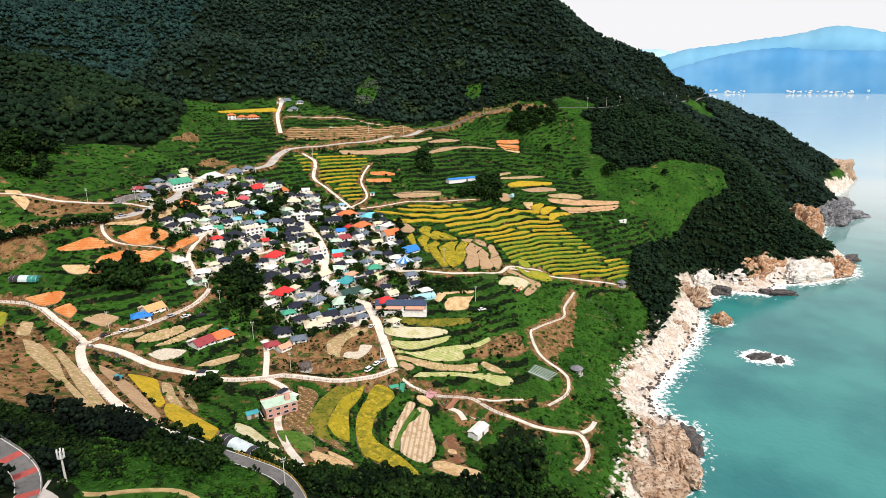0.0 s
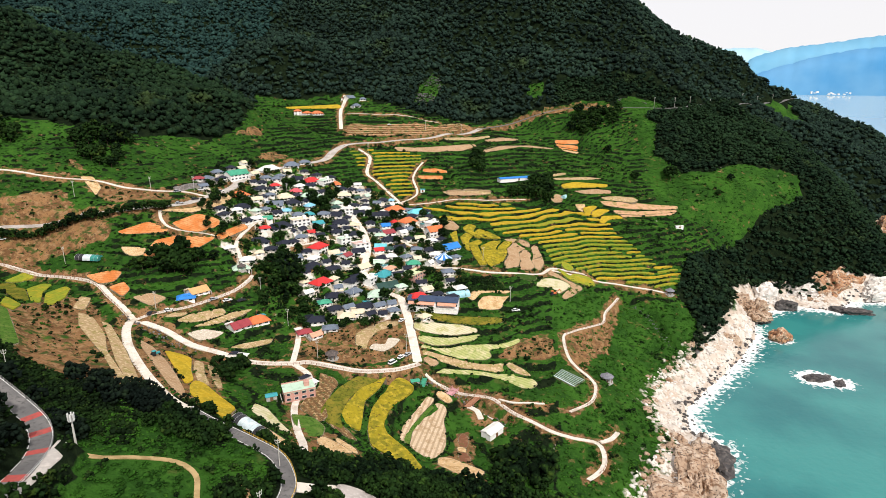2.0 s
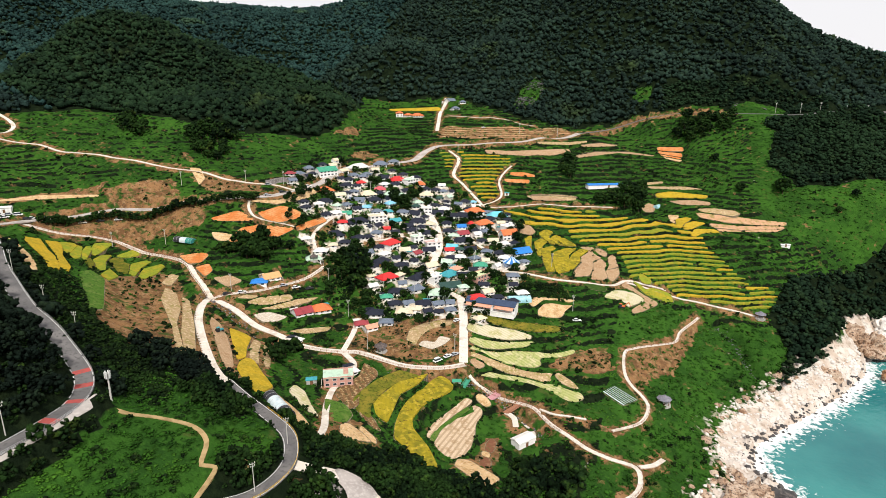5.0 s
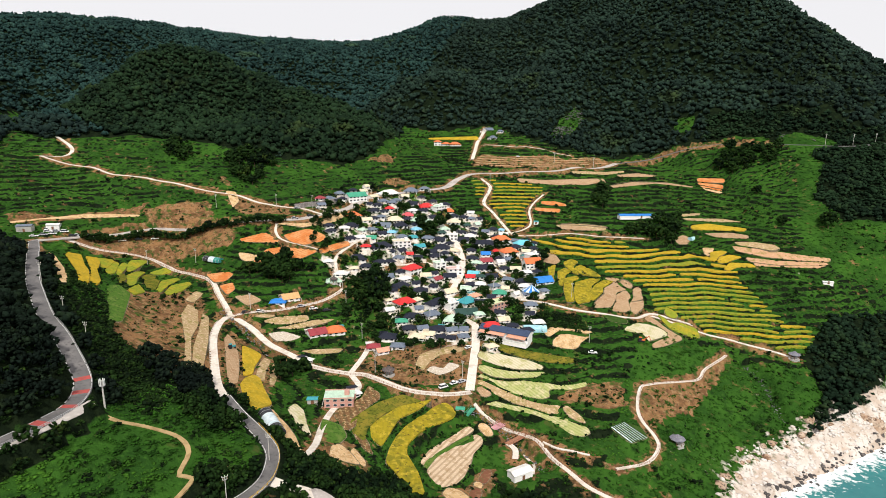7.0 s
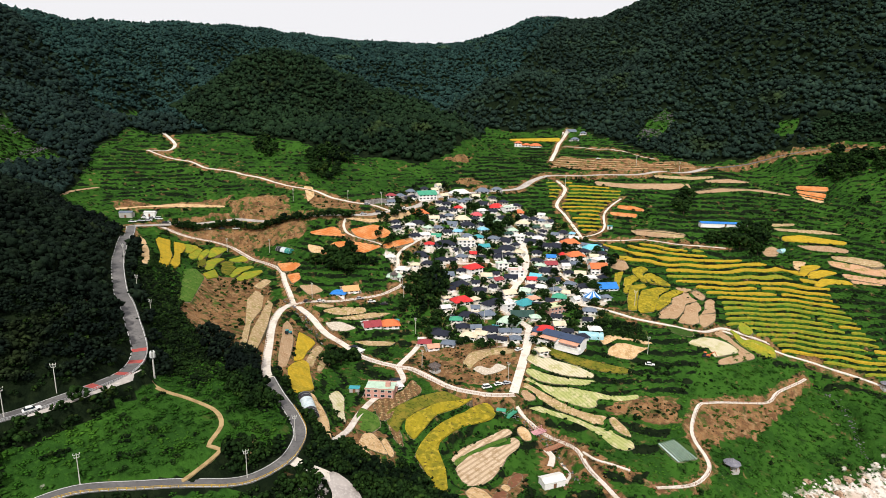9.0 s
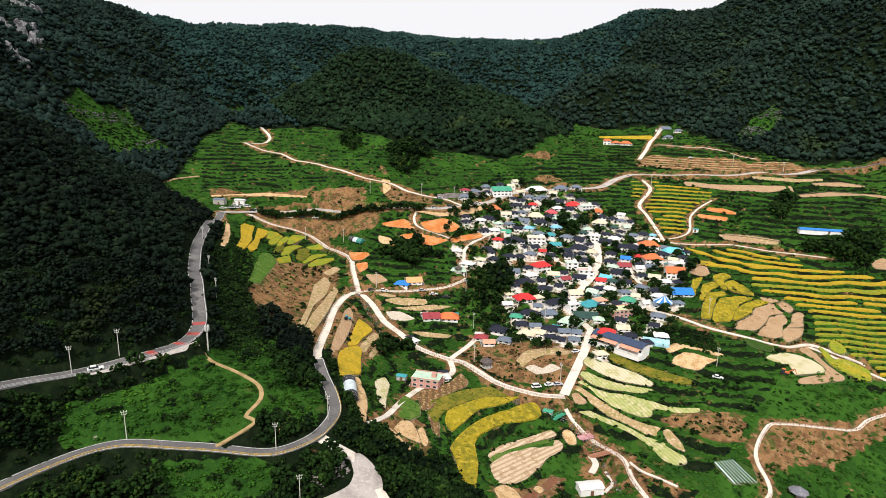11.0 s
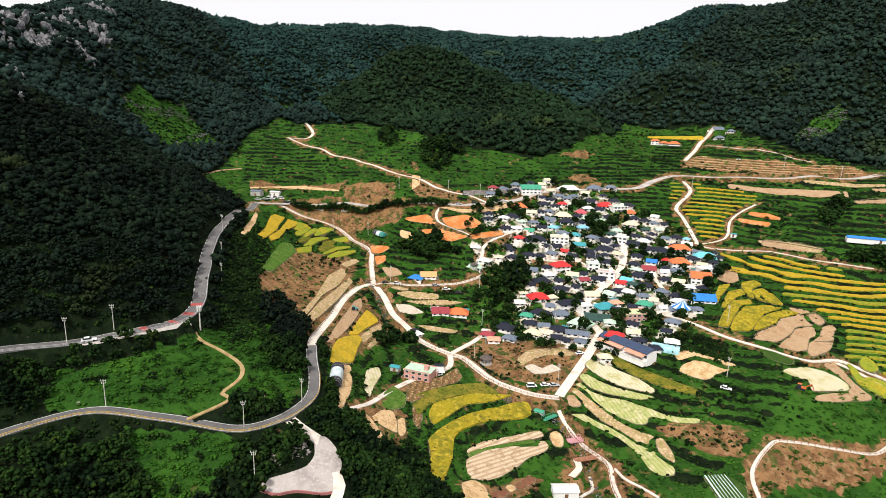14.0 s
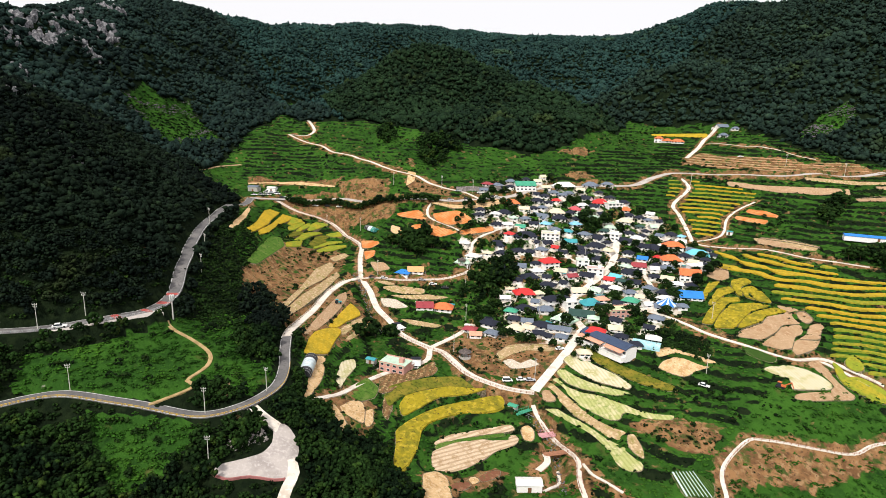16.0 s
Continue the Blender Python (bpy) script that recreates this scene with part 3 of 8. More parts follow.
field('sand', (-2.5, 304), (2, 308.5), (9.5, 309.5), (18, 311.5), (22.5, 312), (20, 310), (12.5, 309.5), (5.5, 307.5), (2, 300.5))
field('unripe', (-24.5, 283.5), (-16.5, 282.5), (-4.5, 283.5), (5.5, 286), (17, 289), (19.5, 289.5), (16.5, 285.5), (6, 281), (-4, 279), (-16, 278.5))
field('stubble', (37, 322.5), (38, 329.5), (41.5, 336.5), (46.5, 341), (52, 342.5), (56.5, 341), (57, 337.5), (52.5, 328.5), (49, 321.5), (47, 326.5), (45, 327.5), (41.5, 324.5))
field('soil', (44.5, 345.5), (45.5, 352), (47, 355), (50.5, 353.5), (55, 348.5), (59, 346), (63.5, 345), (64.5, 340.5), (60.5, 332.5), (56.5, 324), (52, 317.5), (51.5, 320.5), (54.5, 328.5), (58, 335.5), (57.5, 342), (52, 344.5))
field('seedbed', (25, 326), (26, 331), (31, 333), (36.5, 334.5), (36.5, 330), (30.5, 326.5))
field('ripening', (50.5, 356), (53.5, 354.5), (57.5, 350.5), (62, 350), (67, 348), (66, 346.5), (63, 346.5), (59, 346.5), (55, 350))
field('ripening', (54, 360), (54.5, 364), (57.5, 363.5), (60.5, 360), (59, 357), (55.5, 357))
field('ripening', (58.5, 352), (62, 354.5), (67.5, 355), (71, 355), (73, 349.5), (69.5, 346.5), (65, 348))
field('rice', (-186.5, 180), (-205.5, 192), (-244.5, 211), (-253.5, 218), (-251.5, 220), (-233.5, 210), (-202, 194), (-186, 183))
field('sand', (-181, 168.5), (-194.5, 175.5), (-214.5, 186.5), (-238.5, 198.5), (-230, 196), (-201.5, 183), (-188, 175), (-181, 170.5))
field('bare', (-266.5, 231.5), (-266.5, 244), (-246.5, 266.5), (-203, 288), (-192, 284), (-189, 275.5), (-202, 269.5), (-231, 259), (-241, 250.5), (-255.5, 239.5))
field('redsoil', (-187, 253), (-176, 257.5), (-170.5, 257), (-170, 250), (-176, 248))
field('redsoil', (-170, 246), (-165.5, 251), (-160, 246.5), (-160, 241.5))
field('soil', (-155.5, 242), (-149.5, 248), (-142, 247.5), (-145, 240))
field('dry', (-130.5, 235.5), (-128, 242.5), (-118.5, 256), (-116, 254), (-121, 244), (-126.5, 238))
field('dry', (-124, 236), (-120, 241.5), (-113.5, 256), (-107, 265), (-110, 257.5), (-117, 243.5))
field('dry', (-103, 230.5), (-99.5, 236), (-90, 248), (-90, 243.5), (-96.5, 234))
field('dry', (-136, 235.5), (-133.5, 242.5), (-129.5, 243.5), (-131, 240))
field('paved', (-122.5, 230), (-119, 237), (-110.5, 240), (-112, 233), (-116, 228.5))
field('paved', (-43, 248.5), (-42, 252.5), (-36, 252.5), (-36, 259), (-30.5, 259), (-32.5, 252.5), (-36, 247.5))
field('dry', (-50, 251), (-52, 260), (-47.5, 267), (-40, 272), (-34, 273.5), (-34, 270), (-43.5, 263), (-45.5, 254), (-44.5, 248))
field('sand', (-72, 260.5), (-61, 268), (-59, 265.5), (-67.5, 259))
field('bare', (-143.5, 163), (-184, 199.5), (-186.5, 217.5), (-189, 228.5), (-173, 236), (-155.5, 222.5), (-141, 211.5), (-116, 186), (-92.5, 165.5), (-100.5, 163.5), (-106, 154), (-118, 155))
field('bare', (-321.5, 225.5), (-275, 271), (-266, 269), (-312.5, 222))
field('bare', (-262.5, 274.5), (-250, 287), (-234, 302), (-216.5, 292), (-252.5, 269.5))
field('bare', (-226.5, 309.5), (-222.5, 319.5), (-203, 321.5), (-179, 319), (-174.5, 311), (-202, 301.5))
field('bare', (-89.5, 171.5), (-107, 186), (-132.5, 210.5), (-135.5, 218), (-119, 216.5), (-100.5, 213), (-90.5, 201.5), (-86, 190), (-68, 168.5))
field('bare', (-2.5, 176.5), (2.5, 186), (3, 205.5), (7, 207), (11, 196), (12, 178.5), (10, 167.5))
field('bare', (16.5, 260.5), (27, 274.5), (42, 286.5), (43, 283), (46.5, 269.5), (38, 261.5), (27, 260.5))
field('bare', (-42, 162.5), (-45, 177), (-38, 179), (-24.5, 170.5), (-19.5, 156.5), (-27.5, 156.5))
field('bare', (-247.5, 326.5), (-248.5, 330), (-241, 328.5), (-234.5, 325), (-238, 322.5))
field('sand', (-234, 318), (-229, 321.5), (-218.5, 313.5), (-215.5, 305), (-226, 313))
field('soil', (-324.5, 189), (-344.5, 208.5), (-349.5, 228), (-345, 228), (-340.5, 209.5), (-320, 189))
UPPER_TERRACES = [(-125.5, 483.5), (-89.5, 490.5), (-57, 493), (-55.5, 461), (-53, 435.5), (-72.5, 424.5), (-84, 437), (-101.5, 446.5), (-108, 464.5)]
BROAD_TERRACES = [(-55.5, 433.5), (-30, 433), (8, 432), (38, 434.5), (70.5, 450), (90, 425), (92.5, 405.5), (112, 385), (132.5, 380), (121, 354.5), (83, 356.5), (46.5, 358.5), (29, 367), (3.5, 370.5), (-27.5, 393.5)]
NORTH_TERRACES = [(-138.5, 541), (-97, 538), (-54, 552), (-34, 581.5), (-17.5, 582), (-37, 547.5), (-61.5, 523), (-119.5, 508.5), (-129, 507.5)]
field('bare', *NORTH_TERRACES)
GROVES = []
field('gold', (-13.2, 357.3), (-19.2, 373.8), (-15.4, 378.3), (-12.5, 362.5), (-9.5, 354.3))
field('gold', (-6.1, 351.4), (-12.0, 370.2), (-8.4, 377.0), (-3.4, 372.2), (-6.1, 366.1), (-3.7, 350.2))
field('gold', (3.8, 329.5), (-0.7, 342.0), (-5.7, 361.2), (-0.3, 368.8), (3.0, 365.7), (0.1, 359.3), (3.9, 344.2), (7.8, 331.4))
field('gold', (9.4, 329.6), (5.0, 342.3), (2.0, 357.9), (8.2, 368.0), (14.6, 373.0), (13.9, 367.8), (11.5, 359.5), (14.1, 344.0), (15.6, 337.2))
field('gold', (15.6, 339.9), (12.9, 350.5), (13.3, 360.4), (16.7, 371.2), (22.2, 373.2), (17.9, 359.8), (19.2, 355.3), (17.0, 342.6))
field('gold', (-11.6, 382.7), (-7.8, 389.4), (-2.8, 386.9), (-4.6, 378.9), (1.5, 369.7), (-0.5, 368.9), (-8.6, 377.1))
field('gold', (-3.1, 377.2), (-0.8, 383.1), (4.0, 380.5), (1.3, 374.5), (4.4, 370.9), (8.1, 370.3), (2.5, 370.1))
field('gold', (1.3, 376.8), (5.1, 380.8), (12.7, 374.6), (14.6, 373.0), (8.1, 370.3))
field('soil', (18.9, 333.9), (17.9, 340.8), (20.5, 353.6), (18.9, 360.1), (23.0, 371.3), (16.4, 373.7), (21.9, 378.1), (24.9, 378.9), (25.3, 374.4), (30.4, 369.0), (25.5, 359.9), (26.8, 353.0), (26.2, 341.2), (22.1, 337.2))
field('soil', (27.5, 339.0), (27.7, 351.1), (26.4, 357.9), (30.6, 368.8), (34.2, 367.6), (34.5, 365.0), (32.8, 357.5), (36.0, 348.6), (33.6, 343.2))
field('soil', (25.7, 374.6), (27.6, 377.5), (33.2, 374.4), (32.4, 369.4), (29.0, 370.9))
field('soil', (34.7, 357.9), (36.2, 363.3), (34.1, 370.0), (36.7, 375.5), (38.5, 373.7), (38.7, 368.8), (40.9, 364.7))
field('soil', (35.0, 353.1), (34.9, 357.7), (41.2, 364.5), (41.9, 357.4), (39.0, 346.8), (36.7, 348.6))
field('soil', (-23.2, 379.3), (-28.2, 391.2), (-21.9, 396.7), (-14.2, 383.9), (-15.6, 378.4))
field('rice', (-252.1, 217.2), (-252.8, 223.3), (-224.9, 206.9), (-211.9, 200.4), (-183.3, 180.5), (-189.5, 182.3), (-221.6, 201.0))
field('rice', (-250.9, 225.9), (-251.3, 232.2), (-239.0, 224.7), (-216.5, 207.7), (-193.8, 193.9), (-184.6, 185.5), (-192.4, 188.9), (-214.0, 204.4))
field('ripening', (-249.0, 231.6), (-245.6, 236.7), (-241.4, 235.2), (-230.4, 222.2), (-233.4, 221.7))
field('ripening', (-226.7, 220.3), (-243.1, 236.4), (-240.1, 237.1), (-223.0, 221.7), (-220.9, 217.8))
field('ripening', (-227.4, 226.0), (-238.4, 239.6), (-237.0, 241.4), (-228.4, 231.4), (-220.1, 222.1))
field('unripe', (-216.7, 219.7), (-226.6, 230.1), (-212.8, 221.2), (-193.1, 204.7))
field('ripening', (-229.6, 233.1), (-237.6, 244.0), (-234.9, 251.1), (-234.3, 251.7), (-230.8, 242.2), (-228.2, 234.8))
field('ripening', (-220.3, 228.1), (-228.9, 240.7), (-228.4, 244.8), (-216.0, 230.1), (-197.8, 214.3), (-201.0, 213.7))
field('ripening', (-184.4, 202.1), (-197.4, 217.8), (-183.6, 209.4), (-176.6, 198.3))
field('unripe', (-220.4, 237.5), (-225.5, 244.7), (-223.2, 247.5), (-213.8, 239.1), (-208.9, 238.6), (-190.2, 220.4), (-193.3, 219.7))
field('ripening', (-225.0, 245.5), (-222.2, 256.1), (-215.0, 255.1), (-220.4, 247.5))
field('ripening', (-187.6, 220.4), (-207.8, 240.0), (-206.8, 248.4), (-201.0, 246.0), (-195.1, 233.5), (-182.2, 217.3))
field('ripening', (-180.4, 219.3), (-190.9, 232.2), (-191.5, 244.7), (-188.2, 242.3), (-180.2, 229.0), (-177.9, 218.9))
field('grass', (-186.4, 193.2), (-188.9, 200.1), (-179.3, 198.5), (-166.6, 186.9), (-150.8, 172.7), (-150.1, 167.0))
field('dry', (-104.0, 163.3), (-130.5, 187.9), (-155.9, 207.9), (-168.1, 223.1), (-161.0, 221.1), (-144.8, 206.8), (-132.9, 191.6), (-118.4, 178.8), (-102.5, 164.2))
field('dry', (-108.0, 170.7), (-124.9, 187.0), (-139.2, 203.1), (-155.6, 220.7), (-152.6, 220.4), (-130.6, 199.1), (-113.1, 180.4), (-104.9, 170.6))
field('dry', (-170.8, 223.3), (-176.8, 235.9), (-173.2, 236.6), (-167.0, 224.2))
field('sand', (-169.9, 294.6), (-167.2, 301.8), (-157.3, 341.5), (-151.4, 339.8), (-150.8, 325.8), (-158.1, 304.7))
field('redsoil', (-185.9, 278.3), (-174.5, 287.9), (-162.5, 287.5), (-161.5, 285.0), (-170.8, 281.9), (-182.2, 278.3))
field('redsoil', (-162.0, 291.0), (-155.8, 305.8), (-151.6, 308.2), (-144.6, 309.3), (-143.1, 304.9), (-149.2, 293.6), (-156.0, 290.0))
field('redsoil', (-164.6, 271.7), (-164.1, 278.1), (-156.9, 285.9), (-143.5, 294.0), (-140.5, 295.1), (-144.7, 285.1), (-156.5, 277.5))
field('redsoil', (-140.8, 296.5), (-139.6, 303.7), (-134.5, 318.5), (-131.6, 317.3), (-136.1, 302.6), (-138.0, 297.0))
field('redsoil', (-165.8, 267.8), (-164.6, 271.0), (-152.8, 276.5), (-151.5, 275.1), (-158.1, 270.4))
field('sand', (-179.7, 271.0), (-166.8, 272.9), (-165.9, 268.5), (-170.4, 266.9), (-175.7, 268.3))
field('gold', (-12.6, 172.3), (-21.8, 179.5), (-27.1, 187.5), (-30.0, 202.9), (-30.1, 214.5), (-27.7, 227.7), (-26.0, 232.6), (-21.1, 230.4), (-18.2, 225.6), (-19.3, 217.5), (-25.0, 207.7), (-25.2, 196.7), (-21.8, 189.5), (-12.5, 181.3), (-4.3, 171.0), (-6.7, 168.1))
field('gold', (-36.7, 188.7), (-41.0, 195.1), (-39.1, 206.5), (-38.1, 217.7), (-32.4, 223.7), (-30.4, 228.4), (-31.3, 217.6), (-34.6, 206.6), (-32.5, 194.0), (-31.4, 187.2))
field('unripe', (-47.3, 191.3), (-46.9, 200.5), (-45.1, 210.9), (-41.0, 221.7), (-33.1, 223.3), (-38.5, 214.5), (-40.9, 204.5), (-41.1, 192.0), (-37.4, 184.4), (-42.6, 186.1))
GROVES.append([(-116, 292), (-111.5, 312.5), (-98, 305), (-87.5, 287.5), (-99, 280.5)])
GROVES.append([(-167.5, 258.5), (-148.5, 279.5), (-135.5, 283), (-145.5, 261)])
GROVES.append([(-120, 383), (-112.5, 397), (-101.5, 390.5), (-106.5, 374)])
GROVES.append([(-80.5, 140), (-102.5, 160), (-88, 162), (-62.5, 150.5), (-58.5, 136.5)])
GROVES.append([(-27, 145), (-23, 156.5), (-17, 170.5), (4, 167.5), (9, 161.5), (3.5, 136.5), (-13, 139.5)])
GROVES.append([(-98.5, 199.5), (-102, 220.5), (-91, 220.5), (-83, 197.5)])
GROVES.append([(-319, 338), (-322.5, 354.5), (-279.5, 334.5), (-292, 324.5)])
GROVES.append([(-259, 343.5), (-255.5, 369), (-230, 362), (-221.5, 334), (-231.5, 328)])
GROVES.append([(12.5, 444), (46, 478), (57, 468.5), (48, 450.5), (16.5, 436.5)])
GROVES.append([(-19, 486.5), (-13, 521), (-3, 496), (-5, 472)])
GROVES.append([(-155, 266.5), (-149.5, 275.5), (-135.5, 286.5), (-131.5, 279), (-144.5, 263.5)])
GROVES.append([(68, 574.5), (84.5, 598.5), (118.5, 600.5), (116.5, 572.5), (86, 566)])
GROVES.append([(-37, 158), (-29, 173.5), (-6, 165), (16.5, 166), (17.5, 157.5), (-32, 135.5)])
GROVES.append([(19.5, 197.5), (42, 201.5), (37, 173.5), (19, 171)])

# ---- houses: x, y, length, roof, storeys, wall ----
HOUSES = []


def dwelling(*row):
    HOUSES.append(row)


dwelling(-151.3, 348.8, 10.1, 'orange', 1, 'white')
dwelling(-141.2, 382.3, 5.3, 'red', 1, 'white')
dwelling(-125.2, 410.1, 10.0, 'red', 1, 'white')
dwelling(-133.5, 404.7, 7.5, 'navy', 1, 'white')
dwelling(-129.1, 388.3, 7.2, 'rose', 1, 'white')
dwelling(-143.2, 335.6, 8.3, 'navy', 1, 'white')
dwelling(-140.8, 351.2, 6.5, 'cream', 1, 'white')
dwelling(-140.6, 359.4, 4.7, 'navy', 1, 'white')
dwelling(-138.0, 365.4, 5.5, 'slate', 1, 'white')
dwelling(-131.6, 357.7, 10.0, 'slate', 1, 'white')
dwelling(-130.8, 371.8, 10.2, 'cream', 1, 'white')
dwelling(-133.0, 345.1, 5.3, 'slate', 1, 'white')
dwelling(-134.8, 322.3, 5.8, 'navy', 1, 'white')
dwelling(-131.9, 328.4, 6.2, 'white', 1, 'white')
dwelling(-129.2, 337.6, 6.6, 'green', 1, 'white')
dwelling(-125.7, 345.9, 5.2, 'navy', 1, 'white')
dwelling(-123.2, 354.3, 5.6, 'sky', 1, 'white')
dwelling(-123.0, 366.7, 8.4, 'navy', 1, 'white')
dwelling(-119.0, 332.4, 12.9, 'navy', 1, 'white')
dwelling(-123.6, 313.1, 9.8, 'navy', 1, 'white')
dwelling(-111.7, 347.4, 10.9, 'cream', 2, 'white')
dwelling(-112.8, 334.5, 5.0, 'navy', 1, 'white')
dwelling(-108.9, 341.4, 6.1, 'navy', 1, 'white')
dwelling(-111.6, 320.1, 6.9, 'navy', 1, 'white')
dwelling(-108.2, 325.9, 4.9, 'navy', 1, 'white')
dwelling(-103.8, 357.3, 7.3, 'teal', 1, 'white')
dwelling(-119.6, 386.0, 8.7, 'mint', 1, 'white')
dwelling(-114.3, 372.7, 6.1, 'sky', 1, 'white')
dwelling(-114.5, 391.7, 5.6, 'mint', 1, 'white')
dwelling(-115.3, 400.0, 6.4, 'navy', 1, 'white')
dwelling(-108.0, 395.6, 6.3, 'white', 1, 'white')
dwelling(-116.3, 413.1, 10.7, 'mint', 2, 'white')
dwelling(-110.1, 418.1, 7.4, 'orange', 1, 'white')
dwelling(-101.0, 392.0, 6.2, 'mint', 1, 'white')
dwelling(-100.0, 405.8, 8.8, 'cream', 1, 'white')
dwelling(-92.0, 385.4, 7.6, 'white', 2, 'white')
dwelling(-97.4, 375.6, 8.3, 'navy', 1, 'white')
dwelling(-91.3, 367.0, 9.5, 'navy', 1, 'white')
dwelling(-83.2, 368.8, 6.2, 'cream', 1, 'white')
dwelling(-95.1, 358.4, 7.2, 'navy', 1, 'white')
dwelling(-103.2, 413.8, 5.7, 'navy', 1, 'white')
dwelling(-90.0, 398.7, 5.4, 'navy', 1, 'white')
dwelling(-103.7, 370.4, 6.8, 'slate', 1, 'white')
dwelling(-105.5, 304.5, 6.7, 'navy', 1, 'white')
dwelling(-103.0, 313.4, 7.4, 'slate', 1, 'white')
dwelling(-94.2, 329.2, 9.6, 'red', 2, 'white')
dwelling(-82.7, 345.5, 6.9, 'mint', 2, 'white')
dwelling(-79.5, 356.1, 7.0, 'navy', 1, 'white')
dwelling(-92.3, 311.3, 8.9, 'navy', 1, 'ochre')
dwelling(-71.9, 344.5, 8.8, 'pink', 2, 'white')
dwelling(-71.9, 337.6, 7.4, 'navy', 1, 'white')
dwelling(-77.2, 330.2, 6.0, 'maroon', 1, 'white')
dwelling(-59.8, 342.1, 5.3, 'red', 1, 'white')
dwelling(-60.1, 348.4, 6.7, 'cyan', 1, 'white')
dwelling(-58.0, 356.2, 6.1, 'navy', 1, 'white')
dwelling(-68.9, 366.9, 6.4, 'navy', 1, 'white')
dwelling(-82.7, 298.6, 10.2, 'red', 1, 'white')
dwelling(-80.4, 314.5, 7.2, 'navy', 1, 'white')
dwelling(-66.7, 303.5, 7.4, 'navy', 2, 'white')
dwelling(-72.5, 289.9, 8.0, 'navy', 1, 'white')
dwelling(-75.9, 283.0, 5.5, 'green', 1, 'white')
dwelling(-63.3, 295.8, 7.3, 'slate', 1, 'white')
dwelling(-57.1, 307.5, 6.7, 'white', 2, 'white')
dwelling(-51.4, 317.0, 9.3, 'teal', 1, 'white')
dwelling(-48.9, 323.0, 5.6, 'salmon', 1, 'white')
dwelling(-64.9, 322.4, 7.7, 'cream', 1, 'white')
dwelling(-56.3, 327.3, 5.8, 'mint', 1, 'white')
dwelling(-56.2, 334.4, 5.2, 'navy', 1, 'white')
dwelling(-47.1, 305.3, 12.0, 'pine', 1, 'white')
dwelling(-32.4, 316.4, 12.5, 'lime', 2, 'pink')
dwelling(-49.4, 295.4, 10.0, 'mint', 1, 'white')
dwelling(-54.3, 284.4, 8.2, 'navy', 1, 'white')
dwelling(-61.3, 273.7, 7.5, 'cream', 1, 'white')
dwelling(-56.3, 277.8, 5.8, 'cream', 1, 'white')
dwelling(-26.9, 292.3, 7.3, 'red', 2, 'white')
dwelling(-51.2, 336.9, 5.8, 'white', 1, 'white')
dwelling(-41.9, 337.3, 5.1, 'slate', 1, 'white')
dwelling(-36.2, 330.2, 6.8, 'green', 1, 'white')
dwelling(-76.0, 267.9, 8.3, 'navy', 1, 'white')
dwelling(-66.0, 261.7, 6.3, 'slate', 1, 'white')
dwelling(-77.8, 256.7, 5.8, 'maroon', 1, 'white')
dwelling(-71.8, 255.6, 5.2, 'salmon', 1, 'white')
dwelling(-69.3, 396.1, 9.8, 'navy', 1, 'white')
dwelling(-62.7, 406.1, 11.4, 'orange', 2, 'white')
dwelling(-49.5, 384.0, 10.0, 'orange', 2, 'white')
dwelling(-48.9, 397.8, 5.9, 'navy', 1, 'white')
dwelling(-29.4, 371.8, 10.1, 'orange', 2, 'white')
dwelling(-46.3, 406.8, 12.0, 'cyan', 1, 'white')
dwelling(-32.2, 382.5, 8.3, 'white', 2, 'white')
dwelling(-16.7, 352.5, 10.8, 'blue', 1, 'white')
dwelling(-44.5, 362.3, 4.7, 'navy', 1, 'white')
dwelling(-55.6, 357.5, 8.9, 'navy', 1, 'white')
dwelling(-59.7, 368.1, 7.7, 'maroon', 1, 'white')
dwelling(-63.0, 376.2, 5.0, 'blue', 1, 'white')
dwelling(-84.5, 387.7, 7.6, 'navy', 1, 'white')
dwelling(-73.7, 391.8, 6.8, 'navy', 1, 'white')
dwelling(-24.6, 342.0, 4.5, 'white', 1, 'white')
dwelling(-37.0, 347.0, 5.2, 'slate', 1, 'white')
dwelling(-132.7, 259.3, 8.5, 'tan', 1, 'white')
dwelling(-135.0, 252.6, 7.2, 'blue', 1, 'white')
dwelling(-101.7, 257.1, 9.2, 'orange', 1, 'white')
dwelling(-106.8, 248.4, 8.6, 'maroon', 1, 'white')
dwelling(-95.1, 223.7, 4.6, 'white', 1, 'white')
dwelling(-122.4, 286.0, 7.4, 'mint', 1, 'white')
dwelling(-121.8, 293.1, 6.8, 'white', 1, 'white')
dwelling(-59.8, 201.2, 11.4, 'mint', 2, 'pink')
dwelling(-58.9, 209.3, 4.5, 'white', 1, 'white')
dwelling(-163.6, 372.6, 14.0, 'green', 2, 'white')
dwelling(-154.2, 403.1, 14.5, 'white', 1, 'white')
dwelling(-158.8, 388.5, 6.7, 'cream', 1, 'white')
dwelling(-143.4, 419.9, 9.5, 'slate', 1, 'white')
dwelling(-137.5, 431.7, 7.0, 'slate', 1, 'white')
dwelling(-195.2, 575.7, 7.0, 'orange', 2, 'white')
dwelling(-185.4, 575.1, 6.9, 'orange', 1, 'white')
dwelling(-175.4, 575.8, 10.3, 'orange', 1, 'white')
dwelling(-148.6, 601.0, 9.3, 'slate', 1, 'white')
dwelling(-133.6, 596.5, 5.7, 'slate', 1, 'white')
dwelling(-137.7, 585.7, 6.7, 'slate', 1, 'white')

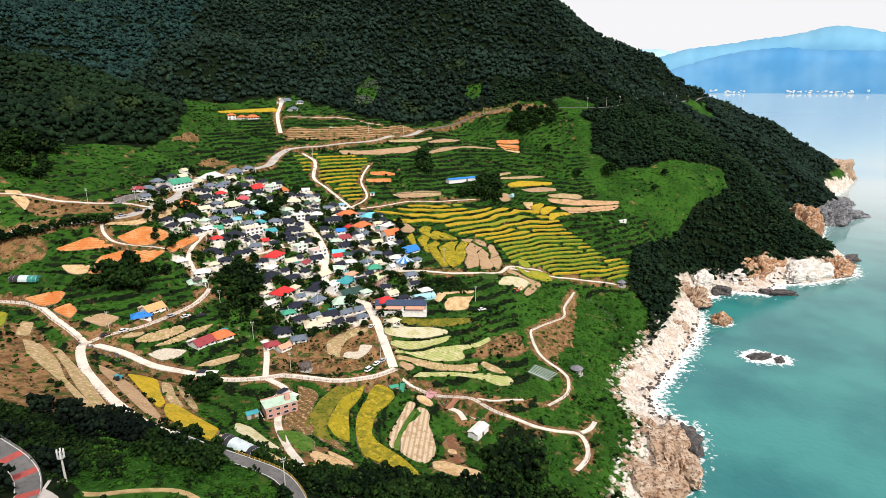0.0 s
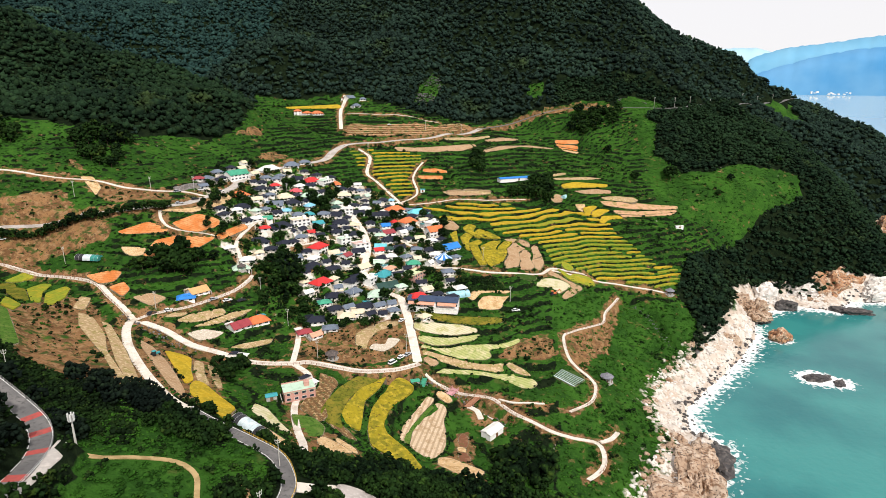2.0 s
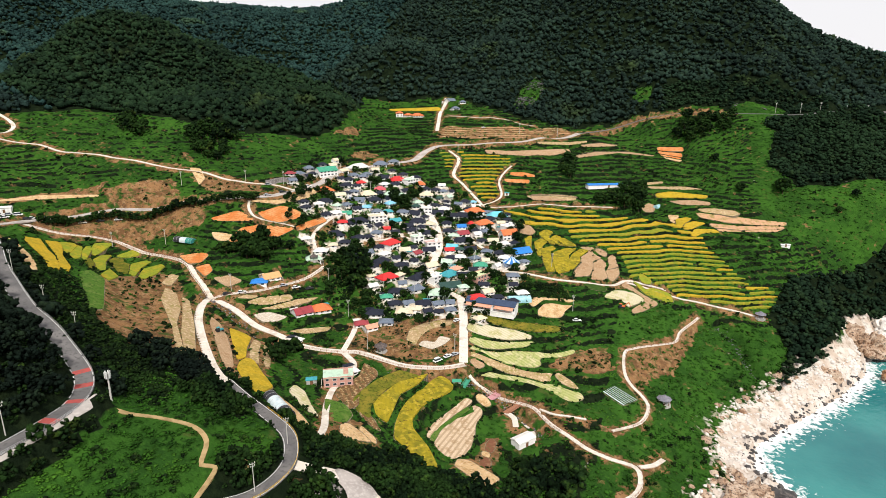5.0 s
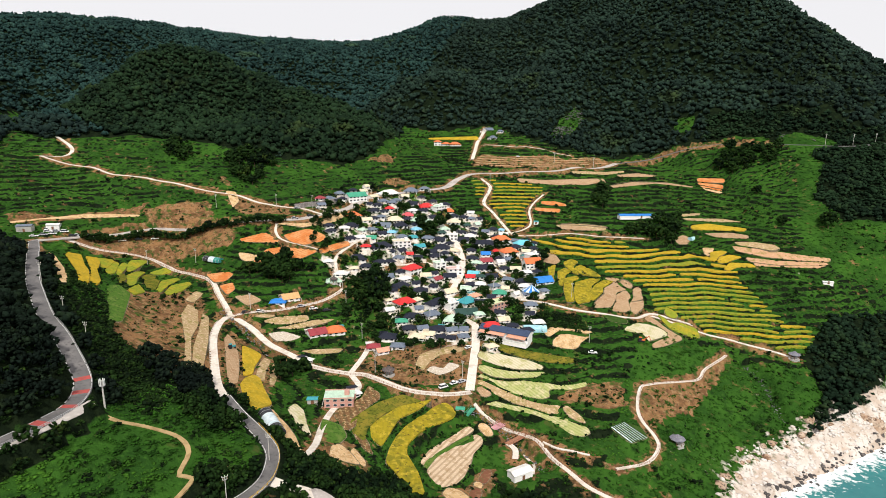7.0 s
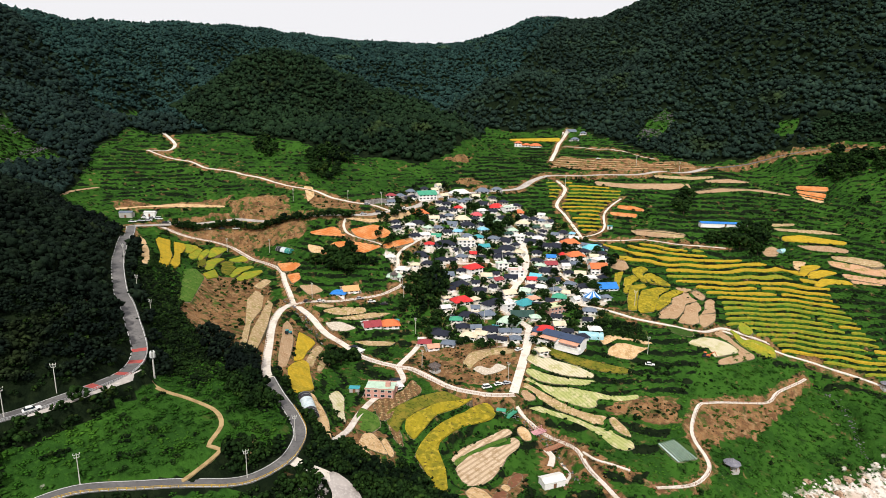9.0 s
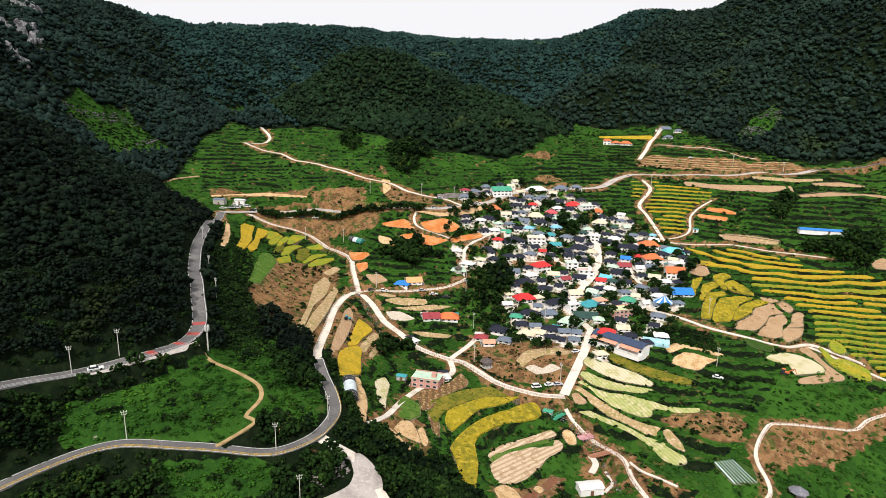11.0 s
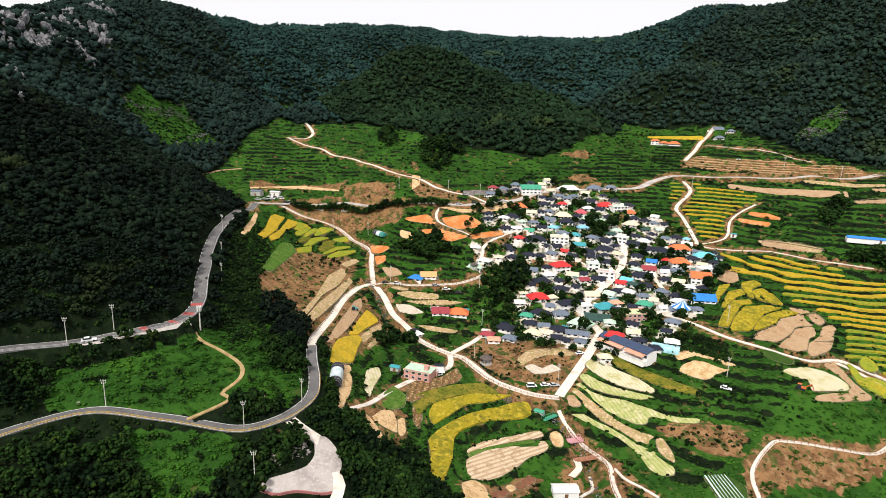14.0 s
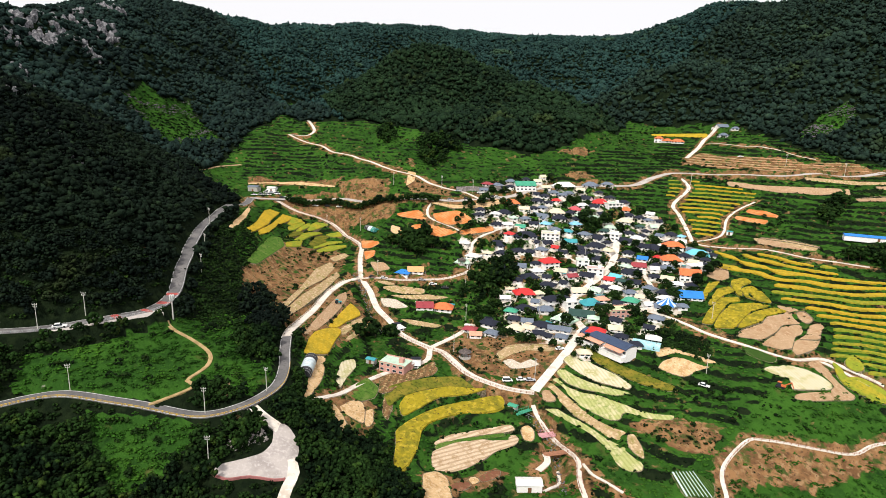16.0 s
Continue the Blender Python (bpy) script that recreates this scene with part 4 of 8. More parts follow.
# cottages and sheds packed between them
SETTLED = len(HOUSES)
VILLAGE_RING = [(-150, 300), (-180, 350), (-170, 400), (-125, 425), (-85, 432), (-45, 420), (-25, 395), (-18, 360), (-2, 318), (-15, 275), (-45, 262), (-95, 262), (-120, 285)]

GREENS = [(-128.0, 278.0), (-116.0, 287.0), (-103.5, 325.5), (-86.5, 283.0), (-70.0, 276.0), (-48.5, 275.5), (-39.5, 254.0), (-101.5, 242.0), (-117.0, 251.5)]


def infill():
    rr = random.Random(77)
    tint = ["navy"] * 12 + ["slate"] * 3 + ["white"] * 5 + ["cream", "cream", "teal", "sky", "red", "mint", "maroon", "pine", "pine"]
    for j in range(46):
        for i in range(46):
            x, y = -185 + i * 4.1 + rr.uniform(-1.6, 1.6), 258 + j * 4.1 + rr.uniform(-1.6, 1.6)
            length, roof, wall = rr.uniform(3.8, 6.6), rr.choice(tint), rr.choice(["white", "white", "white", "grey"])
            px, py = np.array([x]), np.array([y])
            if not inside(px, py, VILLAGE_RING)[0] or min(np.hypot(x - h[0], y - h[1]) - h[2] * 0.36 for h in HOUSES) < length * 0.36 + 2.1:
                continue
            if any(to_line(px, py, line)[0][0] < width / 2 + 3.0 for width, line in ROADS.values()):
                continue
            if any(inside(px, py, q)[0] for q in GROVES + [GREENS]) or any(inside(px, py, q)[0] or to_line(px, py, q)[0][0] < 3.0 for kind, q in FIELDS if kind != "bare"):
                continue
            if rr.random() < 0.48:
                continue
            dwelling(round(x, 1), round(y, 1), round(length, 1), roof, 1, wall)


infill()

# ---- ground sheet ----
LAND = COAST + [(-2600, 2600), (-2600, -400)]
CLEARED = [(-255, 199.5), (-315, 180), (-371, 232), (-403, 253), (-426, 295), (-393, 306), (-355, 344), (-328, 358), (-268, 360), (-232, 375),
           (-201, 408), (-196, 447), (-209, 504), (-249, 597), (-144, 613), (-117, 592), (-65, 571), (-6, 601), (57, 609), (108, 608),
           (149, 567), (140, 525), (156, 491), (253, 513), (251, 493), (205, 460), (141, 401), (123, 355), (132, 338), (122, 304), (96, 262), (100, 235), (84, 200), (62, 172), (20, 165),
           (-12, 160), (-40, 156), (-62, 158), (-90, 172), (-120, 168), (-165, 165)]
MEADOWS = [[(-87.4, 122.1), (-95.0, 140.1), (-98.8, 152.4), (-85.3, 148.6), (-75.1, 146.8), (-63.6, 140.6), (-54.5, 137.4), (-49.5, 126.9), (-50.8, 120.2), (-50.9, 116.8), (-65.4, 104.3), (-75.5, 97.6), (-78.3, 108.1), (-81.5, 115.5)],
           [(-77.5, 73.5), (-75, 98), (-77, 113.5), (-68.5, 120), (-57.5, 124.5), (-47.5, 116.5), (-46, 106), (-52, 94.5), (-61.5, 75), (-65, 68.5)], [(-50, 86.5), (-36, 112), (-29, 116.5), (-25, 109), (-18, 96), (-19.5, 89), (-35.5, 87.5)], [(-54.5, 129), (-61.5, 147.5), (-49.5, 145), (-39, 132), (-42.5, 125.5)]]


def ease(a, b, v):
    u = np.clip((v - a) / (b - a), 0, 1)
    return u * u * (3 - 2 * u)


def wave(x, y, size, seed):
    """Smooth value noise between -1 and 1, by four turned sine sheets."""
    r = np.random.RandomState(seed)
    out = np.zeros(np.shape(x))
    for _ in range(6):
        a, p, f = r.uniform(0, 6.283), r.uniform(0, 6.283), r.uniform(0.6, 1.7) / size
        out += np.sin(6.283 * f * (x * np.cos(a) + y * np.sin(a)) + p)
    return out / 6 ** 0.5 / 1.3


def spread(fine, lo, hi, far_lo, far_hi, grow):
    mid = list(np.arange(lo, hi + fine, fine))
    up, step = [], fine
    v = mid[-1]
    while v < far_hi:
        step = min(step * grow, 60)
        v += step
        up.append(v)
    down, step, v = [], fine, lo
    while v > far_lo:
        step = min(step * grow, 60)
        v -= step
        down.append(v)
    return np.array(down[::-1] + mid + up)


GX = spread(1.75, -420, 230, -2400, 1200, 1.035)
GY = spread(1.75, 70, 590, -1200, 2500, 1.035)
XX, YY = np.meshgrid(GX, GY)


def bare_land(x, y):
    h = rise(x, y)
    d, _ = to_line(x, y, COAST)
    land = inside(x, y, LAND)
    rough = np.exp(-d / 22.0)
    jag = np.abs(wave(x, y, 14, 3)) * 3.2 + np.abs(wave(x, y, 5, 4)) * 1.6
    h = h + (wave(x, y, 60, 1) * 2.2 + wave(x, y, 23, 2) * 0.9) * ease(60, 250, np.hypot(x + 40, y - 300)) + rough * (jag - 1.2) * land
    return np.where(land, np.maximum(h, SEA + 0.25 + 0.09 * np.minimum(d, 25)), SEA - 0.5 - 0.3 * np.minimum(d, 40)), d, land


def terraced(h, step, bank):
    k = np.floor(h / step)
    f = h / step - k
    return (k + ease(1 - bank, 1, f)) * step


HH, SHORE, ON_LAND = bare_land(XX, YY)
# relief of the wooded hills: spurs and hollows
SPURS = wave(XX, YY, 150, 71) * 7 + wave(XX, YY, 62, 72) * 3.0 - np.abs(wave(XX, YY, 85, 73)) * 7 + 2.5
HH = np.where(ON_LAND & (SHORE > 30), HH + SPURS * (1 - ease(190, 245, HH)) * ease(290, 420, np.hypot((XX + 60) * 0.85, YY - 330)) * ease(30, 120, SHORE), HH)
RAW = HH.copy()
IN_CLEAR = inside(XX, YY, CLEARED)
NEAR = (XX > -480) & (XX < 300) & (YY > 40) & (YY < 660)


def sample(field, x, y):
    """Bilinear look-up of a grid field."""
    i = np.clip(np.searchsorted(GX, x) - 1, 0, len(GX) - 2)
    j = np.clip(np.searchsorted(GY, y) - 1, 0, len(GY) - 2)
    u, v = (x - GX[i]) / (GX[i + 1] - GX[i]), (y - GY[j]) / (GY[j + 1] - GY[j])
    return (field[j, i] * (1 - u) + field[j, i + 1] * u) * (1 - v) + (field[j + 1, i] * (1 - u) + field[j + 1, i + 1] * u) * v


def ground(x, y):
    return float(sample(HH, np.float64(x), np.float64(y)))


def smooth_line(line, step=2.0):
    """Catmull-Rom through the points, in steps of about that many metres."""
    p = np.array([line[0]] + list(line) + [line[-1]], float)
    out = []
    for a, b, c, d in zip(p, p[1:], p[2:], p[3:]):
        n = max(2, int(np.hypot(*(c - b)) / step))
        for u in np.arange(n) / n:
            out.append(0.5 * (2 * b + (c - a) * u + (2 * a - 5 * b + 4 * c - d) * u * u + (3 * b - a - 3 * c + d) * u ** 3))
    out.append(p[-1])
    return np.array(out)


def smooth_ring(ring, step=1.5):
    """A closed outline with softly rounded corners."""
    p = np.array(ring, float)
    out = []
    for b, c in zip(p, np.roll(p, -1, 0)):
        k = max(2, int(np.hypot(*(c - b)) / step))
        out += [b + (c - b) * u for u in np.arange(k) / k]
    out = np.array(out)
    for _ in range(1):
        out = (np.roll(out, 1, 0) + 2 * out + np.roll(out, -1, 0)) / 4
    return out


def window(x0, y0, x1, y1, grow):
    i0, i1 = np.searchsorted(GX, x0 - grow), np.searchsorted(GX, x1 + grow)
    j0, j1 = np.searchsorted(GY, y0 - grow), np.searchsorted(GY, y1 + grow)
    return slice(max(j0, 0), j1 + 1), slice(max(i0, 0), i1 + 1)


# old terraces show as low steps all over the cleared slopes
ROLL = wave(XX, YY, 45, 8) * 0.8
steps = HH + (terraced(HH + ROLL, 2.4, 0.34) - ROLL - HH) * (1 - 0.8 * ease(110, 150, XX) * ease(430, 460, YY))
BANK = ((HH + ROLL) / 2.4) % 1.0
HH = np.where(IN_CLEAR & (SHORE > 30), HH * 0.25 + steps * 0.75, HH)
# the rice terraces proper
for reg, step, seed in ((UPPER_TERRACES, 2.2, 11), (BROAD_TERRACES, 1.65, 12), (NORTH_TERRACES, 1.5, 13)):
    HH = np.where(inside(XX, YY, reg), terraced(RAW + wave(XX, YY, 30, seed) * 0.5, step, 0.24) - 0.05, HH)
# paddies and plots keep most of the hill's slope, to fit the camera's view
LEVELS = []
def widened(r, by):
    """A closed outline moved outwards by some metres."""
    t = np.roll(r, -1, 0) - np.roll(r, 1, 0)
    t /= np.linalg.norm(t, axis=1)[:, None] + 1e-9
    turn = np.sign(np.sum(r[:, 0] * np.roll(r[:, 1], -1) - np.roll(r[:, 0], -1) * r[:, 1]))
    return r + np.c_[t[:, 1], -t[:, 0]] * turn * by


FIELDS = [(kind, ring if kind == "bare" or len(ring) < 4 else [tuple(q) for q in widened(np.array(ring, float), 0.4 if kind == "redsoil" else 0.15 if kind == "gold" else 0.7 if kind in ("ripening", "unripe", "rice") else 0.35 if kind in ("soil", "sand") else 0.5)]) for kind, ring in FIELDS]
for kind, ring in FIELDS:
    r = smooth_ring(ring)
    z = sample(RAW, r[:, 0], r[:, 1])
    A = np.c_[r - r.mean(0), np.ones(len(r))]
    fit = np.linalg.lstsq(A, z, rcond=None)[0]
    flat = 1.0 if kind in ("bare", "dry") else 0.88
    LEVELS.append((r, r.mean(0), fit[0] * flat, fit[1] * flat, fit[2]))
    if kind in ("bare",):
        continue
    w = window(*r.min(0), *r.max(0), 6)
    x, y = XX[w], YY[w]
    ring_list = [tuple(p) for p in r]
    d, _ = to_line(x, y, ring_list + ring_list[:1])
    d = np.where(inside(x, y, ring_list), 0, d)
    level = fit[0] * flat * (x - r[:, 0].mean()) + fit[1] * flat * (y - r[:, 1].mean()) + fit[2]
    HH[w] = HH[w] + (level - HH[w]) * (1 - ease(0.6, 2.6, d))
# level pads under the houses
for hx, hy, hl, *_ in HOUSES:
    w = window(hx, hy, hx, hy, hl)
    d = np.hypot(XX[w] - hx, YY[w] - hy)
    HH[w] = HH[w] + (ground(hx, hy) - HH[w]) * (1 - ease(hl * 0.55, hl * 0.55 + 3, d))
# gullies
GULLIES = [[(-155, 231.5), (-139.5, 227.5), (-126, 223.5), (-106.5, 219), (-92.5, 218)], [(-46.5, 222), (-30, 227.5), (-18, 236), (-6.5, 237), (5.5, 232), (23.5, 218.5)], [(92.5, 347), (103.5, 341.5), (108.5, 333), (111, 323), (114, 316)]]
for line in GULLIES:
    q = smooth_line(line)
    w = window(*q.min(0), *q.max(0), 8)
    d, _ = to_line(XX[w], YY[w], [tuple(k) for k in q])
    HH[w] -= 4.2 * (1 - ease(1.0, 4.5, d))
# roads are cut in level across
ROAD_Z = {}
ROAD_FLAT = np.full(XX.shape, 99.0)
for name, (width, line) in ROADS.items():
    p = smooth_line(line)
    z = sample(HH, p[:, 0], p[:, 1])
    for _ in range(150 if name == "hill_road" else 12):
        z[1:-1] = (z[:-2] + 2 * z[1:-1] + z[2:]) / 4
    ROAD_Z[name] = (p, z)
    w = window(*p.min(0), *p.max(0), 10)
    d, along = to_line(XX[w], YY[w], [tuple(q) for q in p])
    zz = np.interp(along, np.arange(len(z)), z)
    HH[w] = HH[w] + (zz - 0.12 - HH[w]) * (1 - ease(width / 2 + 0.4, width / 2 + 1.9, d))
    ROAD_FLAT[w] = np.minimum(ROAD_FLAT[w], d - width / 2)
p, z = ROAD_Z["coast_road"]
bed = inside(XX, YY, [tuple(q) for q in widened(np.array(APRON, float), 1.6)])
HH[bed] = np.interp(to_line(XX[bed], YY[bed], [tuple(q) for q in p])[1], np.arange(len(z)), z) - 0.12
ROAD_FLAT[inside(XX, YY, APRON)] = -1.0
pl = smooth_ring(PLAZA)
PLAZA_FIT = np.linalg.lstsq(np.c_[pl, np.ones(len(pl))], sample(RAW, pl[:, 0], pl[:, 1]), rcond=None)[0]
w = window(*pl.min(0), *pl.max(0), 8)
d, _ = to_line(XX[w], YY[w], [tuple(q) for q in pl] + [tuple(pl[0])])
d = np.where(inside(XX[w], YY[w], [tuple(q) for q in pl]), 0, d)
HH[w] = HH[w] + (PLAZA_FIT[0] * XX[w] + PLAZA_FIT[1] * YY[w] + PLAZA_FIT[2] - 0.15 - HH[w]) * (1 - ease(0.5, 4, d))


def sheet(name, verts, faces, mat, smooth=True):
    me = bpy.data.meshes.new(name)
    me.from_pydata(verts, [], faces)
    me.materials.append(mat)
    if smooth:
        me.polygons.foreach_set("use_smooth", [True] * len(me.polygons))
    return new(name, me)


def grid_mesh(name, x, y, z, mat):
    nj, ni = x.shape
    me = bpy.data.meshes.new(name)
    idx = np.arange(nj * ni).reshape(nj, ni)
    quads = np.stack([idx[:-1, :-1], idx[:-1, 1:], idx[1:, 1:], idx[1:, :-1]], -1).reshape(-1, 4)
    me.vertices.add(nj * ni)
    me.vertices.foreach_set("co", np.stack([x, y, z], -1).astype(np.float32).ravel())
    me.loops.add(quads.size)
    me.loops.foreach_set("vertex_index", quads.ravel().astype(np.int32))
    me.polygons.add(len(quads))
    me.polygons.foreach_set("loop_start", np.arange(0, quads.size, 4, dtype=np.int32))
    me.polygons.foreach_set("use_smooth", np.ones(len(quads), bool))
    me.update()
    me.validate()
    me.materials.append(mat)
    return new(name, me)


def ground_material():
    """Grass, forest floor, earth and shore rock by the land's cover, with ragged borders."""
    m = bpy.data.materials.new("ground_cover")
    m.use_nodes = True
    n, l = m.node_tree.nodes, m.node_tree.links
    bsdf = n["Principled BSDF"]
    bsdf.inputs["Roughness"].default_value = 0.95
    bsdf.inputs["Specular IOR Level"].default_value = 0.03
    geo = n.new("ShaderNodeNewGeometry")
    cover = n.new("ShaderNodeAttribute")
    cover.attribute_name = "cover"
    split = n.new("ShaderNodeSeparateColor")
    l.new(cover.outputs["Color"], split.inputs[0])

    def noise_of(size, low, high, detail=5):
        t = n.new("ShaderNodeTexNoise")
        t.inputs["Scale"].default_value, t.inputs["Detail"].default_value = 1 / size, detail
        l.new(geo.outputs["Position"], t.inputs["Vector"])
        r = n.new("ShaderNodeMapRange")
        r.inputs[1].default_value, r.inputs[2].default_value = low, high
        l.new(t.outputs[0], r.inputs[0])
        return r.outputs[0], t.outputs[0]

    def mixed(fac, a, b):
        x = n.new("ShaderNodeMix")
        x.data_type = "RGBA"
        l.new(fac, x.inputs[0])
        for socket, v in ((x.inputs[6], a), (x.inputs[7], b)):
            if isinstance(v, tuple):
                socket.default_value = (*v, 1)
            else:
                l.new(v, socket)
        return x.outputs[2]

    def ragged(channel, size):
        t = n.new("ShaderNodeTexNoise")
        t.inputs["Scale"].default_value, t.inputs["Detail"].default_value = 1 / size, 6
        l.new(geo.outputs["Position"], t.inputs["Vector"])
        a = n.new("ShaderNodeMath")
        a.operation = "ADD"
        l.new(channel, a.inputs[0])
        l.new(t.outputs[0], a.inputs[1])
        r = n.new("ShaderNodeMapRange")
        r.inputs[1].default_value, r.inputs[2].default_value = 0.93, 1.07
        l.new(a.outputs[0], r.inputs[0])
        return r.outputs[0]

    grass = mixed(noise_of(18, 0.42, 0.62)[0], (0.021, 0.064, 0.010), (0.038, 0.108, 0.014))
    grass = mixed(noise_of(3.6, 0.52, 0.76)[0], grass, (0.009, 0.027, 0.006))
    grass = mixed(noise_of(7, 0.63, 0.75)[0], grass, (0.075, 0.085, 0.024))
    grass = mixed(noise_of(1.3, 0.56, 0.74)[0], grass, (0.040, 0.108, 0.015))
    # shade under the crowns is put into the woods floor colour
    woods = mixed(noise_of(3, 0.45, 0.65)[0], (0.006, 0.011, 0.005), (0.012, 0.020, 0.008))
    earth = mixed(noise_of(6, 0.42, 0.60)[0], (0.27, 0.145, 0.066), (0.14, 0.073, 0.034))
    earth = mixed(noise_of(2.2, 0.52, 0.66)[0], earth, (0.30, 0.185, 0.095))
    earth = mixed(noise_of(3.4, 0.54, 0.64)[0], earth, (0.055, 0.075, 0.02))
    earth = mixed(noise_of(0.9, 0.56, 0.68)[0], earth, (0.085, 0.05, 0.028))
    rock = mixed(noise_of(7, 0.42, 0.62)[0], (0.68, 0.62, 0.56), (0.52, 0.42, 0.34))
    rock = mixed(noise_of(1.8, 0.55, 0.68)[0], rock, (0.34, 0.27, 0.21))
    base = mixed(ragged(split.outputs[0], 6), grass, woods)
    base = mixed(ragged(split.outputs[1], 4), base, earth)
    paving = mixed(noise_of(3, 0.42, 0.62)[0], (0.68, 0.62, 0.55), (0.50, 0.43, 0.35))
    base = mixed(ragged(cover.outputs["Alpha"], 5), base, paving)
    base = mixed(ragged(split.outputs[2], 5), base, rock)
    l.new(base, bsdf.inputs["Base Color"])
    b = n.new("ShaderNodeBump")
    b.inputs["Distance"].default_value = 0.6
    l.new(noise_of(1.1, 0, 1, 6)[0], b.inputs["Height"])
    l.new(b.outputs[0], bsdf.inputs["Normal"])
    return m


WOODED = ~IN_CLEAR & ON_LAND & (SHORE > 14)
OPEN_WOODS = [[(-414, 155), (-447, 176), (-442, 192), (-465, 217), (-440, 219), (-388, 223), (-393, 197), (-366, 178), (-384, 172), (-396, 155)], [(-80, 588), (-66, 600), (-58, 645), (-70, 655), (-82, 630)], [(30, 622), (46, 620), (48, 640), (32, 642)],
              [(-543, 346), (-563, 376), (-525, 362), (-440, 316), (-440, 301)], [(119, 609), (164, 615), (161, 603), (138, 572), (117, 576)], [(315, 777), (380, 845), (364, 764), (341, 768)]]
for m_ring in MEADOWS + OPEN_WOODS:
    WOODED &= ~inside(XX, YY, m_ring)
in_village = inside(XX, YY, VILLAGE_RING)
earth_amount = np.where(in_village, 0.38, 0.30)
earth_amount = np.where(ROAD_FLAT < 1.2, 0.62, np.where(ROAD_FLAT < 3.0, 0.52, earth_amount))
earth_amount = np.where(IN_CLEAR, earth_amount, 0.18)
for kind, ring in FIELDS:
    if kind == "bare":
        earth_amount = np.where(inside(XX, YY, ring), 0.64, earth_amount)
earth_amount += 0.05 * wave(XX, YY, 38, 41)
near_house = np.full(XX.shape, 99.0)
for hx, hy, *_ in HOUSES:
    w = window(hx, hy, hx, hy, 16)
    near_house[w] = np.minimum(near_house[w], np.hypot(XX[w] - hx, YY[w] - hy))
PAVED = np.where(in_village, 0.58 - 0.34 * ease(3.2, 7.5, near_house), 0.2)
shore_amount = np.clip(1.0 - 0.62 * (SHORE / 22.0), 0, 1) * ON_LAND
shore_amount = np.where(HH > 13, shore_amount * np.clip(1 - (HH - 13) / 10, 0, 1), shore_amount)
shore_amount = np.where(ON_LAND, shore_amount, 1.0)
HILL_TERRACES = [(-329, 222.5), (-369.5, 238), (-388, 263.5), (-370.5, 278), (-296, 291), (-261.5, 291), (-287, 267)]
land = grid_mesh("ground", XX, YY, HH, ground_material())
cover = land.data.color_attributes.new("cover", "FLOAT_COLOR", "POINT")
# terrace banks are coloured as dark lines with the woods colour
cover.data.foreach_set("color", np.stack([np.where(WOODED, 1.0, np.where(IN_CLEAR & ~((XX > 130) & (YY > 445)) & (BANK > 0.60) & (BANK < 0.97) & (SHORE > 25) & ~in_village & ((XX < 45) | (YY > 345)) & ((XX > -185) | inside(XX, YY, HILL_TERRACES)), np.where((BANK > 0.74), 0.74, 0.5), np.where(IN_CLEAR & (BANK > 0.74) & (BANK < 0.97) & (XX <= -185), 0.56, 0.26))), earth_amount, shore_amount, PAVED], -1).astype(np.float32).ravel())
tagged(land, "green terraced hillsides running down to a rocky shore", "ground", kind="structure")

